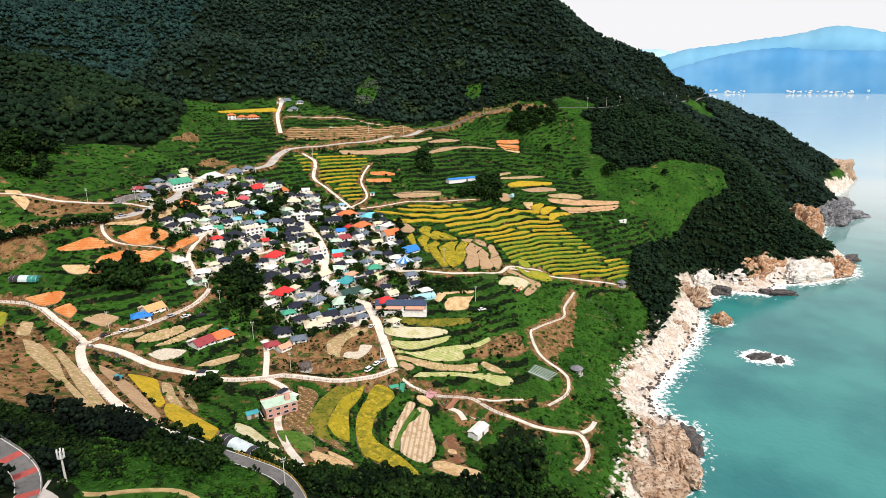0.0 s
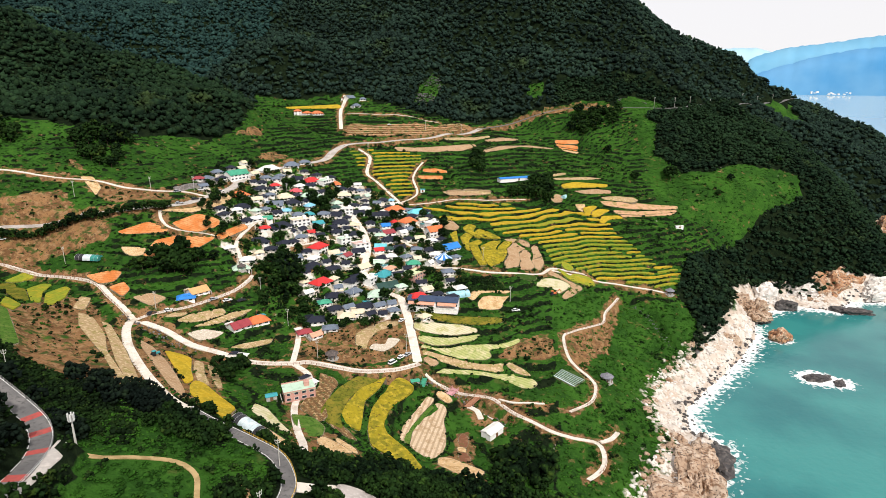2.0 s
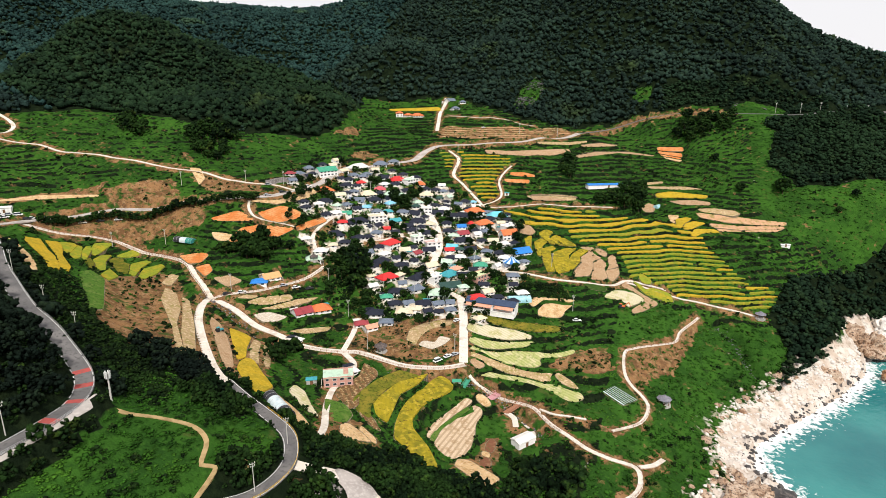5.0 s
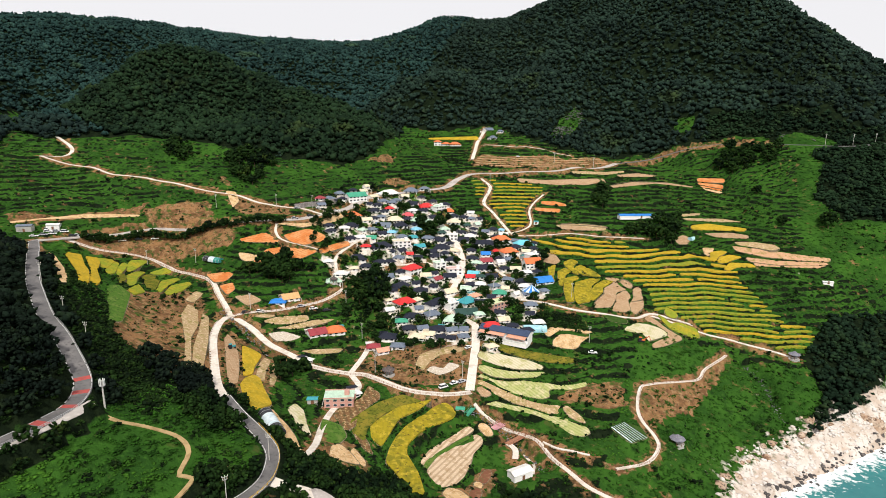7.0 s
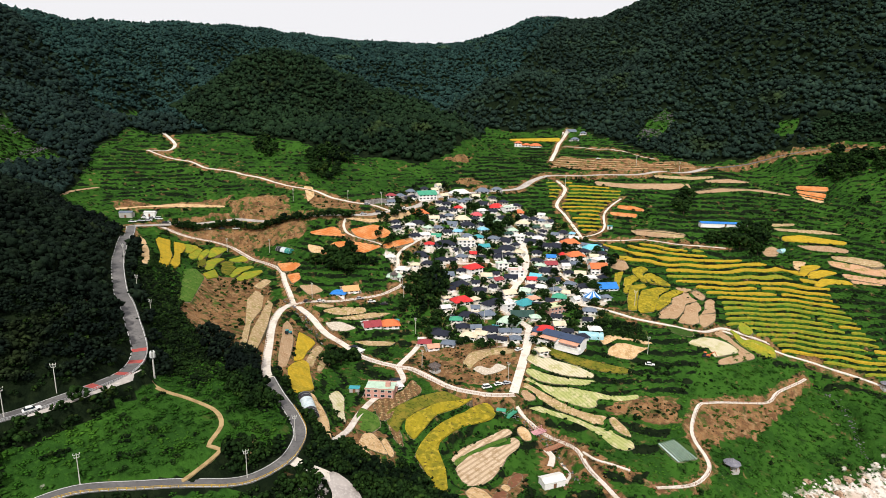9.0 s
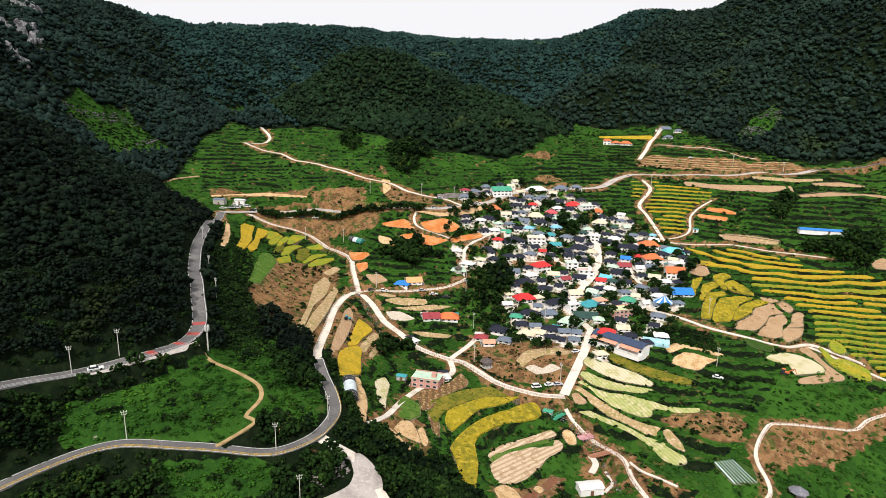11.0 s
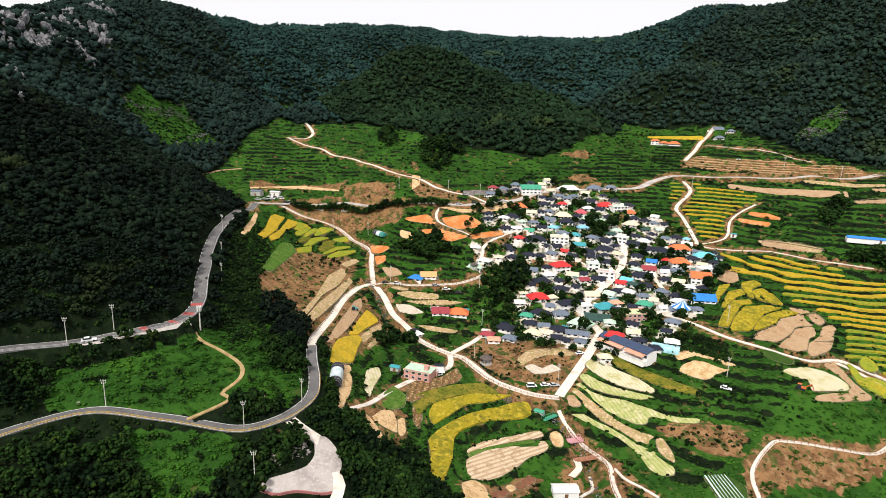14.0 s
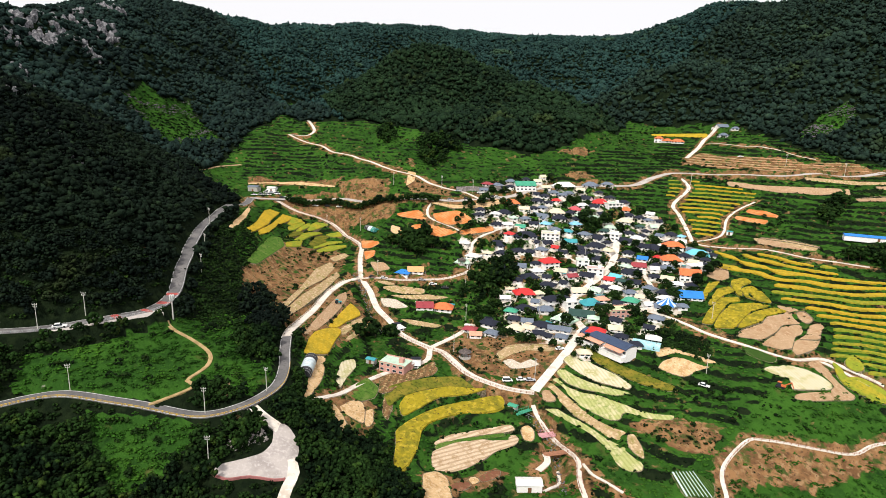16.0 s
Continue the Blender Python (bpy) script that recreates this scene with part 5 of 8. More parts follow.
# ---- sea and the far shore ----
def sea_material():
    m = bpy.data.materials.new("sea_water")
    m.use_nodes = True
    n, l = m.node_tree.nodes, m.node_tree.links
    bsdf = n["Principled BSDF"]
    bsdf.inputs["Roughness"].default_value = 0.25
    bsdf.inputs["IOR"].default_value = 1.33
    geo = n.new("ShaderNodeNewGeometry")
    foam_at = n.new("ShaderNodeAttribute")
    foam_at.attribute_name = "surf"
    tex = n.new("ShaderNodeTexNoise")
    tex.inputs["Scale"].default_value, tex.inputs["Detail"].default_value, tex.inputs["Distortion"].default_value = 0.4, 9, 0.5
    l.new(geo.outputs["Position"], tex.inputs["Vector"])
    add = n.new("ShaderNodeMath")
    add.operation = "ADD"
    l.new(foam_at.outputs["Fac"], add.inputs[0])
    l.new(tex.outputs[0], add.inputs[1])
    foam = n.new("ShaderNodeMapRange")
    foam.inputs[1].default_value, foam.inputs[2].default_value = 1.0, 1.14
    l.new(add.outputs[0], foam.inputs[0])
    big = n.new("ShaderNodeTexNoise")
    big.inputs["Scale"].default_value, big.inputs["Detail"].default_value = 0.02, 9
    l.new(geo.outputs["Position"], big.inputs["Vector"])
    tint = n.new("ShaderNodeMix")
    tint.data_type = "RGBA"
    span = n.new("ShaderNodeMapRange")
    span.inputs[1].default_value, span.inputs[2].default_value = 0.36, 0.62
    l.new(big.outputs[0], span.inputs[0])
    l.new(span.outputs[0], tint.inputs[0])
    tint.inputs[6].default_value = (0.016, 0.142, 0.152, 1)
    tint.inputs[7].default_value = (0.040, 0.225, 0.215, 1)
    # far sea: the sky's pale reflection is put into the base colour by distance
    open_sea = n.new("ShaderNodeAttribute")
    open_sea.attribute_name = "sky_sheen"
    sheen_mix = n.new("ShaderNodeMix")
    sheen_mix.data_type = "RGBA"
    l.new(open_sea.outputs["Fac"], sheen_mix.inputs[0])
    l.new(tint.outputs[2], sheen_mix.inputs[6])
    sheen_mix.inputs[7].default_value = (0.46, 0.53, 0.53, 1)
    white = n.new("ShaderNodeMix")
    white.data_type = "RGBA"
    l.new(foam.outputs[0], white.inputs[0])
    l.new(sheen_mix.outputs[2], white.inputs[6])
    white.inputs[7].default_value = (0.82, 0.85, 0.84, 1)
    l.new(white.outputs[2], bsdf.inputs["Base Color"])
    rough = n.new("ShaderNodeMapRange")
    rough.inputs[3].default_value, rough.inputs[4].default_value = 0.1, 0.9
    l.new(foam.outputs[0], rough.inputs[0])
    calm = n.new("ShaderNodeAttribute")
    calm.attribute_name = "chop"
    wide_ = n.new("ShaderNodeMapRange")
    wide_.inputs[3].default_value, wide_.inputs[4].default_value = 0.07, 0.0
    l.new(calm.outputs["Fac"], wide_.inputs[0])
    both = n.new("ShaderNodeMath")
    both.operation = "MAXIMUM"
    l.new(rough.outputs[0], both.inputs[0])
    l.new(wide_.outputs[0], both.inputs[1])
    l.new(both.outputs[0], bsdf.inputs["Roughness"])
    wav = n.new("ShaderNodeTexNoise")
    wav.inputs["Scale"].default_value, wav.inputs["Detail"].default_value = 0.35, 6
    l.new(geo.outputs["Position"], wav.inputs["Vector"])
    b = n.new("ShaderNodeBump")
    b.inputs["Distance"].default_value = 0.35
    l.new(wav.outputs[0], b.inputs["Height"])
    chop = n.new("ShaderNodeAttribute")
    chop.attribute_name = "chop"
    l.new(chop.outputs["Fac"], b.inputs["Strength"])
    l.new(b.outputs[0], bsdf.inputs["Normal"])
    return m


SX = spread(4.0, 60, 330, -1500, 4700, 1.07)
SY = spread(4.0, 120, 520, -1500, 4700, 1.07)
sx, sy = np.meshgrid(SX, SY)
far = np.hypot(sx, sy)
sz = SEA + 96 * np.clip((far - 1300) / 3200, 0, None) ** 1.3
d_shore, _ = to_line(sx, sy, COAST)
surf = np.where(inside(sx, sy, LAND), 0.7, 0.80 * np.exp(-d_shore / 16.0))
REEFS = [(187, 307, 9), (196, 303, 6), (188, 357, 6), (240, 418, 9), (262, 425, 6)]
for rx, ry, rr in REEFS:
    surf = np.maximum(surf, 0.74 * np.exp(-np.maximum(np.hypot(sx - rx, (sy - ry) * 1.2) - rr, 0) / 7.0))
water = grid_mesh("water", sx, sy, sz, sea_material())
fc = water.data.attributes.new("chop", "FLOAT", "POINT")
fc.data.foreach_set("value", (1 / (1 + (np.hypot(sx, sy) / 330) ** 4)).astype(np.float32).ravel())
fs_ = water.data.attributes.new("sky_sheen", "FLOAT", "POINT")
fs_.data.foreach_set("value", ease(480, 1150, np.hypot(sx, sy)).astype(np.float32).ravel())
fa = water.data.attributes.new("surf", "FLOAT", "POINT")
fa.data.foreach_set("value", surf.astype(np.float32).ravel())
tagged(water, "turquoise sea with white surf along the rocks", "sea", kind="structure")

# distance haze is put into these base colours, paler ridge by ridge
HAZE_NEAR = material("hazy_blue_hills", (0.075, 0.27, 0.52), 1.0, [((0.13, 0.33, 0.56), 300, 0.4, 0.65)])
HAZE_MID = material("hazy_light_blue_hills", (0.15, 0.38, 0.58), 1.0, [((0.21, 0.45, 0.62), 300, 0.4, 0.65)])
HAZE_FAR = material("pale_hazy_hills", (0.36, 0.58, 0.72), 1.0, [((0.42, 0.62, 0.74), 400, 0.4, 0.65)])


def far_hills(name, dist, mat, profile, base):
    """A long hill across the water; profile: (bearing east of north in degrees, height)."""
    a = np.radians(np.linspace(profile[0][0], profile[-1][0], 160))
    top = np.interp(np.degrees(a), [p[0] for p in profile], [p[1] for p in profile])
    top = top + 5 * wave(np.degrees(a) * 10, a * 0, 9, 5) * np.minimum(1, (top - base) / 40)
    rows, faces = [], []
    for k, (back_by, up) in enumerate(((0, 0.0), (40, 0.35), (90, 0.7), (150, 1.0), (300, 0.2))):
        rows += [((dist + back_by) * math.sin(t), (dist + back_by) * math.cos(t), base + (h - base) * up + 6 * math.sin(t * 300 + k * 2) * (0 < up < 1)) for t, h in zip(a, top)]
    w = len(a)
    for k in range(4):
        faces += [(k * w + i, k * w + i + 1, (k + 1) * w + i + 1, (k + 1) * w + i) for i in range(w - 1)]
    return tagged(sheet(name, rows, faces, mat), "hazy blue hills across the water", "hills", kind="structure")


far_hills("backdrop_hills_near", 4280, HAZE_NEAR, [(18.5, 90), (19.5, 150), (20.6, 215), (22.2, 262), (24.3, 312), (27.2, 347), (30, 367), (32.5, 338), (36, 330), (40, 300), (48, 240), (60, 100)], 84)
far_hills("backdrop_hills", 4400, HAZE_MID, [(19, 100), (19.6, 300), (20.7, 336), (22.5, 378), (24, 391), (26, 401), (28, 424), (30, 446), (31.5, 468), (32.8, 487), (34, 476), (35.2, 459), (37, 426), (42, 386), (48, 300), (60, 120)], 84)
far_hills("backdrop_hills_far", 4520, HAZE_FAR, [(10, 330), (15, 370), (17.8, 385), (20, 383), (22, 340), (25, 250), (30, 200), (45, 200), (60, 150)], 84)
town = random.Random(12)
bm = bmesh.new()
for k in range(46):
    a = radians(town.choice([town.uniform(24.5, 27.5), town.uniform(30.3, 36), town.uniform(30.3, 36)]))
    w, tall_ = town.uniform(6, 16), town.uniform(4, 10)
    bmesh.ops.create_cube(bm, size=1, matrix=pose(4262 * math.sin(a), 4262 * math.cos(a), 86 + town.uniform(0, 14) + tall_ / 2) @ Matrix.Diagonal((w, 10, tall_, 1)))
me = bpy.data.meshes.new("far_town")
bm.to_mesh(me)
bm.free()
me.materials.append(material("pale_far_walls", (0.72, 0.74, 0.76), 0.9))
tagged(new("far_town", me), "pale buildings of a town across the water", "town", kind="stuff")

# ---- roads ----
def ribbon(name, p, z, width, mat, lift=0.06, deep=0.5):
    """A road slab along a line, level across, with sides."""
    t = np.gradient(p, axis=0)
    t /= np.linalg.norm(t, axis=1)[:, None] + 1e-9
    nrm = np.c_[-t[:, 1], t[:, 0]]
    verts, faces = [], []
    for q, m, h in zip(p, nrm, z):
        a, b = q + m * width / 2, q - m * width / 2
        verts += [(*a, h + lift - deep), (*a, h + lift), (*b, h + lift), (*b, h + lift - deep)]
    for i in range(len(p) - 1):
        for k in range(3):
            faces.append((i * 4 + k, i * 4 + k + 1, i * 4 + k + 5, i * 4 + k + 4))
    return sheet(name, verts, faces, mat, False)


PALE_ROAD = material("pale_worn_road", (0.46, 0.42, 0.39), 0.9, [((0.34, 0.30, 0.27), 6, 0.48, 0.62), ((0.56, 0.51, 0.47), 1.2, 0.5, 0.7)], 0.03, 0.3)
LOOKS = {"upper_road": (PALE_ROAD, "pale worn road above the village houses", "road"), "shore_road": (ASPHALT, "grey asphalt lane curving along the slope", "road"), "coast_road": (ASPHALT, "grey asphalt coast road through the village", "road"),
         "hill_road": (ASPHALT, "asphalt road over the wooded headland", "road"), "foot_trail": (TRAIL, "narrow dirt trail through the grass", "path")}
for k, (name, (width, line)) in enumerate(ROADS.items()):
    mat, label, cat = LOOKS.get(name, (CONCRETE, "pale concrete farm lane between the fields", "lane"))
    p, z = ROAD_Z[name]
    tagged(ribbon("road" if mat in (ASPHALT, PALE_ROAD) else "lane" if mat is CONCRETE else "trail", p, z, width, mat, 0.06 + 0.004 * k), label, cat, kind="structure")


def slab(name, ring, level, thick, mat):
    """A filled outline at the heights of level(x, y), with sides going down by thick."""
    bm = bmesh.new()
    vs = [bm.verts.new((x, y, level(x, y))) for x, y in ring]
    bm.faces.new(vs)
    bmesh.ops.triangulate(bm, faces=bm.faces[:])
    low = [bm.verts.new((v.co.x, v.co.y, v.co.z - thick)) for v in vs]
    for i in range(len(vs)):
        j = (i + 1) % len(vs)
        bm.faces.new((vs[i], low[i], low[j], vs[j]))
    bmesh.ops.recalc_face_normals(bm, faces=bm.faces[:])
    me = bpy.data.meshes.new(name)
    bm.to_mesh(me)
    bm.free()
    me.materials.append(mat)
    return new(name, me)


tagged(slab("plaza", pl, lambda x, y: PLAZA_FIT[0] * x + PLAZA_FIT[1] * y + PLAZA_FIT[2] + 0.1, 0.6, GREY_CONCRETE), "pale concrete turning area among the trees", "pavement", kind="structure")

STONE = material("terrace_stone", (0.20, 0.16, 0.11), 0.95, [((0.07, 0.075, 0.03), 1.6, 0.45, 0.6), ((0.34, 0.28, 0.2), 0.5, 0.52, 0.66)], 0.25, 0.45)
# ---- fields ----
FIELD_WORDS = {"rice": ("rice_paddy", "golden ripe rice paddy on a terrace", 0.55), "ripening": ("rice_paddy", "yellow-green ripening rice paddy on a terrace", 0.5), "unripe": ("rice_paddy", "dark green rice paddy on a terrace", 0.45),
               "gold": ("rice_paddy", "mustard gold rice paddy with flattened patches", 0.55), "straw": ("fallow_strip", "straw-coloured terrace strip with weeds", 0.15), "weedy": ("garden_plot", "brown weedy garden plot beside a house", 0.15), "paved": ("yard", "pale paved yard with worn patches", 0.1),
               "stubble": ("stubble_field", "harvested field of pale straw stubble", 0.15), "mown": ("stubble_field", "mown field of pale green straw", 0.15), "dry": ("fallow_strip", "fallow strip of dry brown grass", 0.15),
               "soil": ("ploughed_field", "ploughed field of bare brown soil", 0.15), "redsoil": ("ploughed_field", "ploughed field of bright orange-red soil", 0.15), "sand": ("bare_plot", "bare plot of sandy yellow earth", 0.12),
               "tilled": ("tilled_field", "tilled field of pale earth in rows", 0.15), "plot": ("garden_plot", "small garden plot of dark red soil", 0.15), "seedbed": ("seedbed", "green seedbed with rows of white sheeting", 0.2),
               "grass": ("meadow_patch", "smooth bright green grass patch", 0.2), "bare": ("bare_slope", "bare slope of brown eroded earth", 0.1), "orchard_strip": ("ploughed_field", "pinkish soil strips on a terrace", 0.15)}
for (kind, ring), (r, mid, sx_, sy_, z0) in zip(FIELDS, LEVELS):
    name, words, tall = FIELD_WORDS[kind]
    if kind == "bare":
        continue
    f = slab(name, r, lambda x, y: z0 + sx_ * (x - mid[0]) + sy_ * (y - mid[1]) + tall, tall + 0.4, CROPS[kind])
    tagged(f, words, "field", group=kind + " fields")
    out = mid + (r - mid) * (1 + 0.35 / (np.linalg.norm(r - mid, axis=1)[:, None] + 1e-6))
    low = [min(ground(*q), z0 + sx_ * (q[0] - mid[0]) + sy_ * (q[1] - mid[1])) - 0.5 for q in mid + (r - mid) * (1 + 1.6 / (np.linalg.norm(r - mid, axis=1)[:, None] + 1e-6))]
    high = [z0 + sx_ * (q[0] - mid[0]) + sy_ * (q[1] - mid[1]) + 0.02 for q in r]
    n = len(r)
    vs = [(*q, h) for q, h in zip(r, high)] + [(*q, h) for q, h in zip(out, high)] + [(*(q + (q - mid) * 0.01), h) for q, h in zip(out, low)]
    fs = [(k * n + i, k * n + (i + 1) % n, (k + 1) * n + (i + 1) % n, (k + 1) * n + i) for k in range(2) for i in range(n)]
    bank = sheet("terrace_wall", vs, fs, STONE, False)
    bank.parent = f
    tagged(bank, "dry stone terrace wall")

STEPPED_PADDIES = [(3.3, 326.6), (-14.1, 356.8), (-22.3, 374.6), (-31.9, 394), (-20.9, 399.6), (-13.7, 388), (-7.8, 393), (14.6, 380), (22, 383), (34, 377.5), (39, 378.5), (45, 366), (45, 353), (39, 342.3), (28.4, 337), (18.6, 331.5)]
# ---- rice terraces that follow the slope ----
def strip(name, lo, hi, z, tall, mat):
    """A crop strip between two edge lines, level, with sides and a slightly uneven top."""
    n = len(lo)
    mid = (lo + hi) / 2
    rows = [(lo, -0.5), (lo, tall - 0.08), (mid, tall), (hi, tall - 0.05), (hi, -0.5)]
    verts = [(q[0], q[1], z + up + (0.05 * math.sin(i * 1.7 + k) if 0 < k < 4 else 0)) for k, (line, up) in enumerate(rows) for i, q in enumerate(line)]
    faces = [(k * n + i, k * n + i + 1, (k + 1) * n + i + 1, (k + 1) * n + i) for k in range(4) for i in range(n - 1)]
    faces += [tuple(k * n for k in range(5)), tuple(k * n + n - 1 for k in range(4, -1, -1))]
    return sheet(name, verts, faces, mat, False)


def terrace_strips(reg, step, seed, fill, kinds=("rice",) * 7 + ("ripening",) * 4):
    rnd = random.Random(seed)
    r = np.array(reg)
    c = r.mean(0)
    e = 6.0
    gx = sample(RAW, c[0] + e, c[1]) - sample(RAW, c[0] - e, c[1])
    gy = sample(RAW, c[0], c[1] + e) - sample(RAW, c[0], c[1] - e)
    up = np.array([gx, gy]) / math.hypot(gx, gy)
    side = np.array([up[1], -up[0]])
    us = np.arange(((r - c) @ side).min(), ((r - c) @ side).max(), 1.5)
    vs = np.arange(((r - c) @ up).min() - 4, ((r - c) @ up).max() + 4, 0.5)
    U, V = np.meshgrid(us, vs, indexing="ij")
    px, py = c[0] + U * side[0] + V * up[0], c[1] + U * side[1] + V * up[1]
    h = sample(RAW, px, py) + wave(px, py, 30, seed) * 0.5
    h = np.maximum.accumulate(h, axis=1)
    ins = inside(px, py, reg)
    for k in range(int(h[ins].min() // step), int(h[ins].max() // step) + 1):
        run = []
        cut = rnd.randrange(22, 70)
        for i in range(len(us) + 1):
            ok = False
            if i < len(us) and h[i, 0] < k * step and h[i, -1] > (k + 0.7) * step and rnd.random() > 0.006:
                v0, v1 = np.interp([(k + 0.02) * step, (k + 0.74) * step], h[i] + np.arange(len(vs)) * 1e-6, vs)
                v1 = min(v1, v0 + 12)
                v1 -= (v1 - v0) * 0.07 * (1 + math.sin(us[i] * 0.13 + k * 2.1))
                m = c + us[i] * side + (v0 + v1) / 2 * up
                ok = bool(inside(np.array([m[0]]), np.array([m[1]]), reg)[0]) and not inside(np.array([m[0]]), np.array([m[1]]), STEPPED_PADDIES)[0] and v1 - v0 > 0.7 and len(run) < cut and sample(ROAD_FLAT, m[0], m[1]) > (v1 - v0) / 2 + 0.3
            if ok:
                run.append((c + us[i] * side + v0 * up, c + us[i] * side + v1 * up))
            else:
                if len(run) > 4 and rnd.random() < fill:
                    lo, hi = np.array([q[0] for q in run]), np.array([q[1] for q in run])
                    for end in (0, 1, -2, -1):
                        f = 0.75 if end in (0, -1) else 0.25
                        hi[end] = hi[end] * (1 - f) + lo[end] * f
                    kind = rnd.choice(kinds)
                    ob = strip(FIELD_WORDS[kind][0], lo, hi, k * step, FIELD_WORDS[kind][2], CROPS[kind])
                    tagged(ob, FIELD_WORDS[kind][1], "field", group="rice terraces")
                run, cut = [], rnd.randrange(22, 70)


terrace_strips(UPPER_TERRACES, 2.2, 11, 0.97)
terrace_strips(BROAD_TERRACES, 1.65, 12, 0.95)
terrace_strips(NORTH_TERRACES, 1.5, 13, 0.95, ("dry", "soil", "dry", "orchard_strip"))

# ---- woods ----
OCTA_V = np.array([(1, 0, 0), (-1, 0, 0), (0, 1, 0), (0, -1, 0), (0, 0, 1), (0, 0, -1)], float)
OCTA_F = np.array([(0, 2, 4), (2, 1, 4), (1, 3, 4), (3, 0, 4), (2, 0, 5), (1, 2, 5), (3, 1, 5), (0, 3, 5)])


def turns(r, n):
    """Random turns, as matrices."""
    q = r.normal(size=(n, 4))
    q /= np.linalg.norm(q, axis=1)[:, None]
    w, x, y, z = q.T
    return np.stack([np.stack([1 - 2 * (y * y + z * z), 2 * (x * y - z * w), 2 * (x * z + y * w)], -1),
                     np.stack([2 * (x * y + z * w), 1 - 2 * (x * x + z * z), 2 * (y * z - x * w)], -1),
                     np.stack([2 * (x * z - y * w), 2 * (y * z + x * w), 1 - 2 * (x * x + y * y)], -1)], 1)


def crown_shape(seed, clumps, size=0.42):
    """A crown of many angular leaf clumps over a lobed dome about 1 across and 1 high, with an uneven outline."""
    r = np.random.RandomState(seed)
    a = r.uniform(0, 6.283, clumps)
    up = r.uniform(-0.25, 1.0, clumps)
    lobes = 1 + 0.28 * np.sin(a * 3 + r.uniform(0, 6)) + 0.18 * np.sin(a * 5 + r.uniform(0, 6))
    rad = np.sqrt(np.clip(1 - (up * 0.95) ** 2, 0.05, 1)) * lobes * r.uniform(0.55, 1.0, clumps)
    c = np.c_[rad * np.cos(a) * 0.5, rad * np.sin(a) * 0.5, 0.25 + up * 0.55]
    s = size * r.uniform(0.45, 1.0, clumps)[:, None] * r.uniform(0.55, 1.0, (clumps, 3))
    v = OCTA_V[None] * r.uniform(0.6, 1.25, (clumps, 6, 1)) * s[:, None, :]
    v = np.einsum("nij,nkj->nki", turns(r, clumps), v) + c[:, None]
    f = OCTA_F[None] + np.arange(clumps)[:, None, None] * 6
    return v.reshape(-1, 3), f.reshape(-1, 3)


def mesh_of(name, v, f, mat):
    me = bpy.data.meshes.new(name)
    me.vertices.add(len(v))
    me.vertices.foreach_set("co", v.astype(np.float32).ravel())
    me.loops.add(f.size)
    me.loops.foreach_set("vertex_index", f.astype(np.int32).ravel())
    me.polygons.add(len(f))
    me.polygons.foreach_set("loop_start", np.arange(0, f.size, 3, dtype=np.int32))
    me.update()
    me.materials.append(mat)
    return me


def scatter(name, shapes, at, wide, tall, seed, mat):
    """Many crowns as one mesh, each turned and sized by itself, seated at its foot."""
    r = np.random.RandomState(seed)
    vs, fs, n0 = [], [], 0
    pick = r.randint(0, len(shapes), len(at))
    for k, (v, f) in enumerate(shapes):
        sel = np.where(pick == k)[0]
        if not len(sel):
            continue
        a = r.uniform(0, 6.283, len(sel))
        c, s = np.cos(a), np.sin(a)
        x = (v[None, :, 0] * c[:, None] - v[None, :, 1] * s[:, None]) * wide[sel, None]
        y = (v[None, :, 0] * s[:, None] + v[None, :, 1] * c[:, None]) * wide[sel, None]
        z = v[None, :, 2] * tall[sel, None]
        p = np.stack([x, y, z], -1) + at[sel][:, None]
        vs.append(p.reshape(-1, 3))
        fs.append((f[None] + (np.arange(len(sel)) * len(v))[:, None, None]).reshape(-1, 3) + n0)
        n0 += len(sel) * len(v)
    return new(name, mesh_of(name, np.concatenate(vs), np.concatenate(fs), mat))


def jittered(x0, y0, x1, y1, step, seed):
    r = np.random.RandomState(seed)
    x, y = np.meshgrid(np.arange(x0, x1, step), np.arange(y0, y1, step))
    return x.ravel() + r.uniform(-0.45, 0.45, x.size) * step, y.ravel() + r.uniform(-0.45, 0.45, x.size) * step


CRAGS = [(-461, 95, 13), (-515, 114, 12), (-454, 103, 15), (-448, 111, 14), (-472, 120, 11), (-568, 143, 12), (-526, 136, 11), (-625, 173, 13), (-612, 184, 14), (-527, 158, 13), (-516, 163, 13), (-457, 137, 9), (-451, 142, 9),
         (-417, 85, 9), (-370, 89, 8), (-233, 79, 7), (-336, 93, 6), (-200, 92, 5), (-205, 98, 4), (-199, 100, 4), (-186, 101, 4), (-344, 927, 14), (-330, 905, 12)]


DENSE_GROVES = [GROVES[k] for k in (3, 4, 12, 13)]
SINGLE_GROVES = [g_ for k, g_ in enumerate(GROVES) if k not in (3, 4, 12, 13)]
SCRUB_SLOPE = [(-212, 190), (-160.5, 177), (-107.5, 152), (-88.5, 145), (-76.5, 129), (-99, 129), (-136, 142.5), (-178.5, 162.5)]


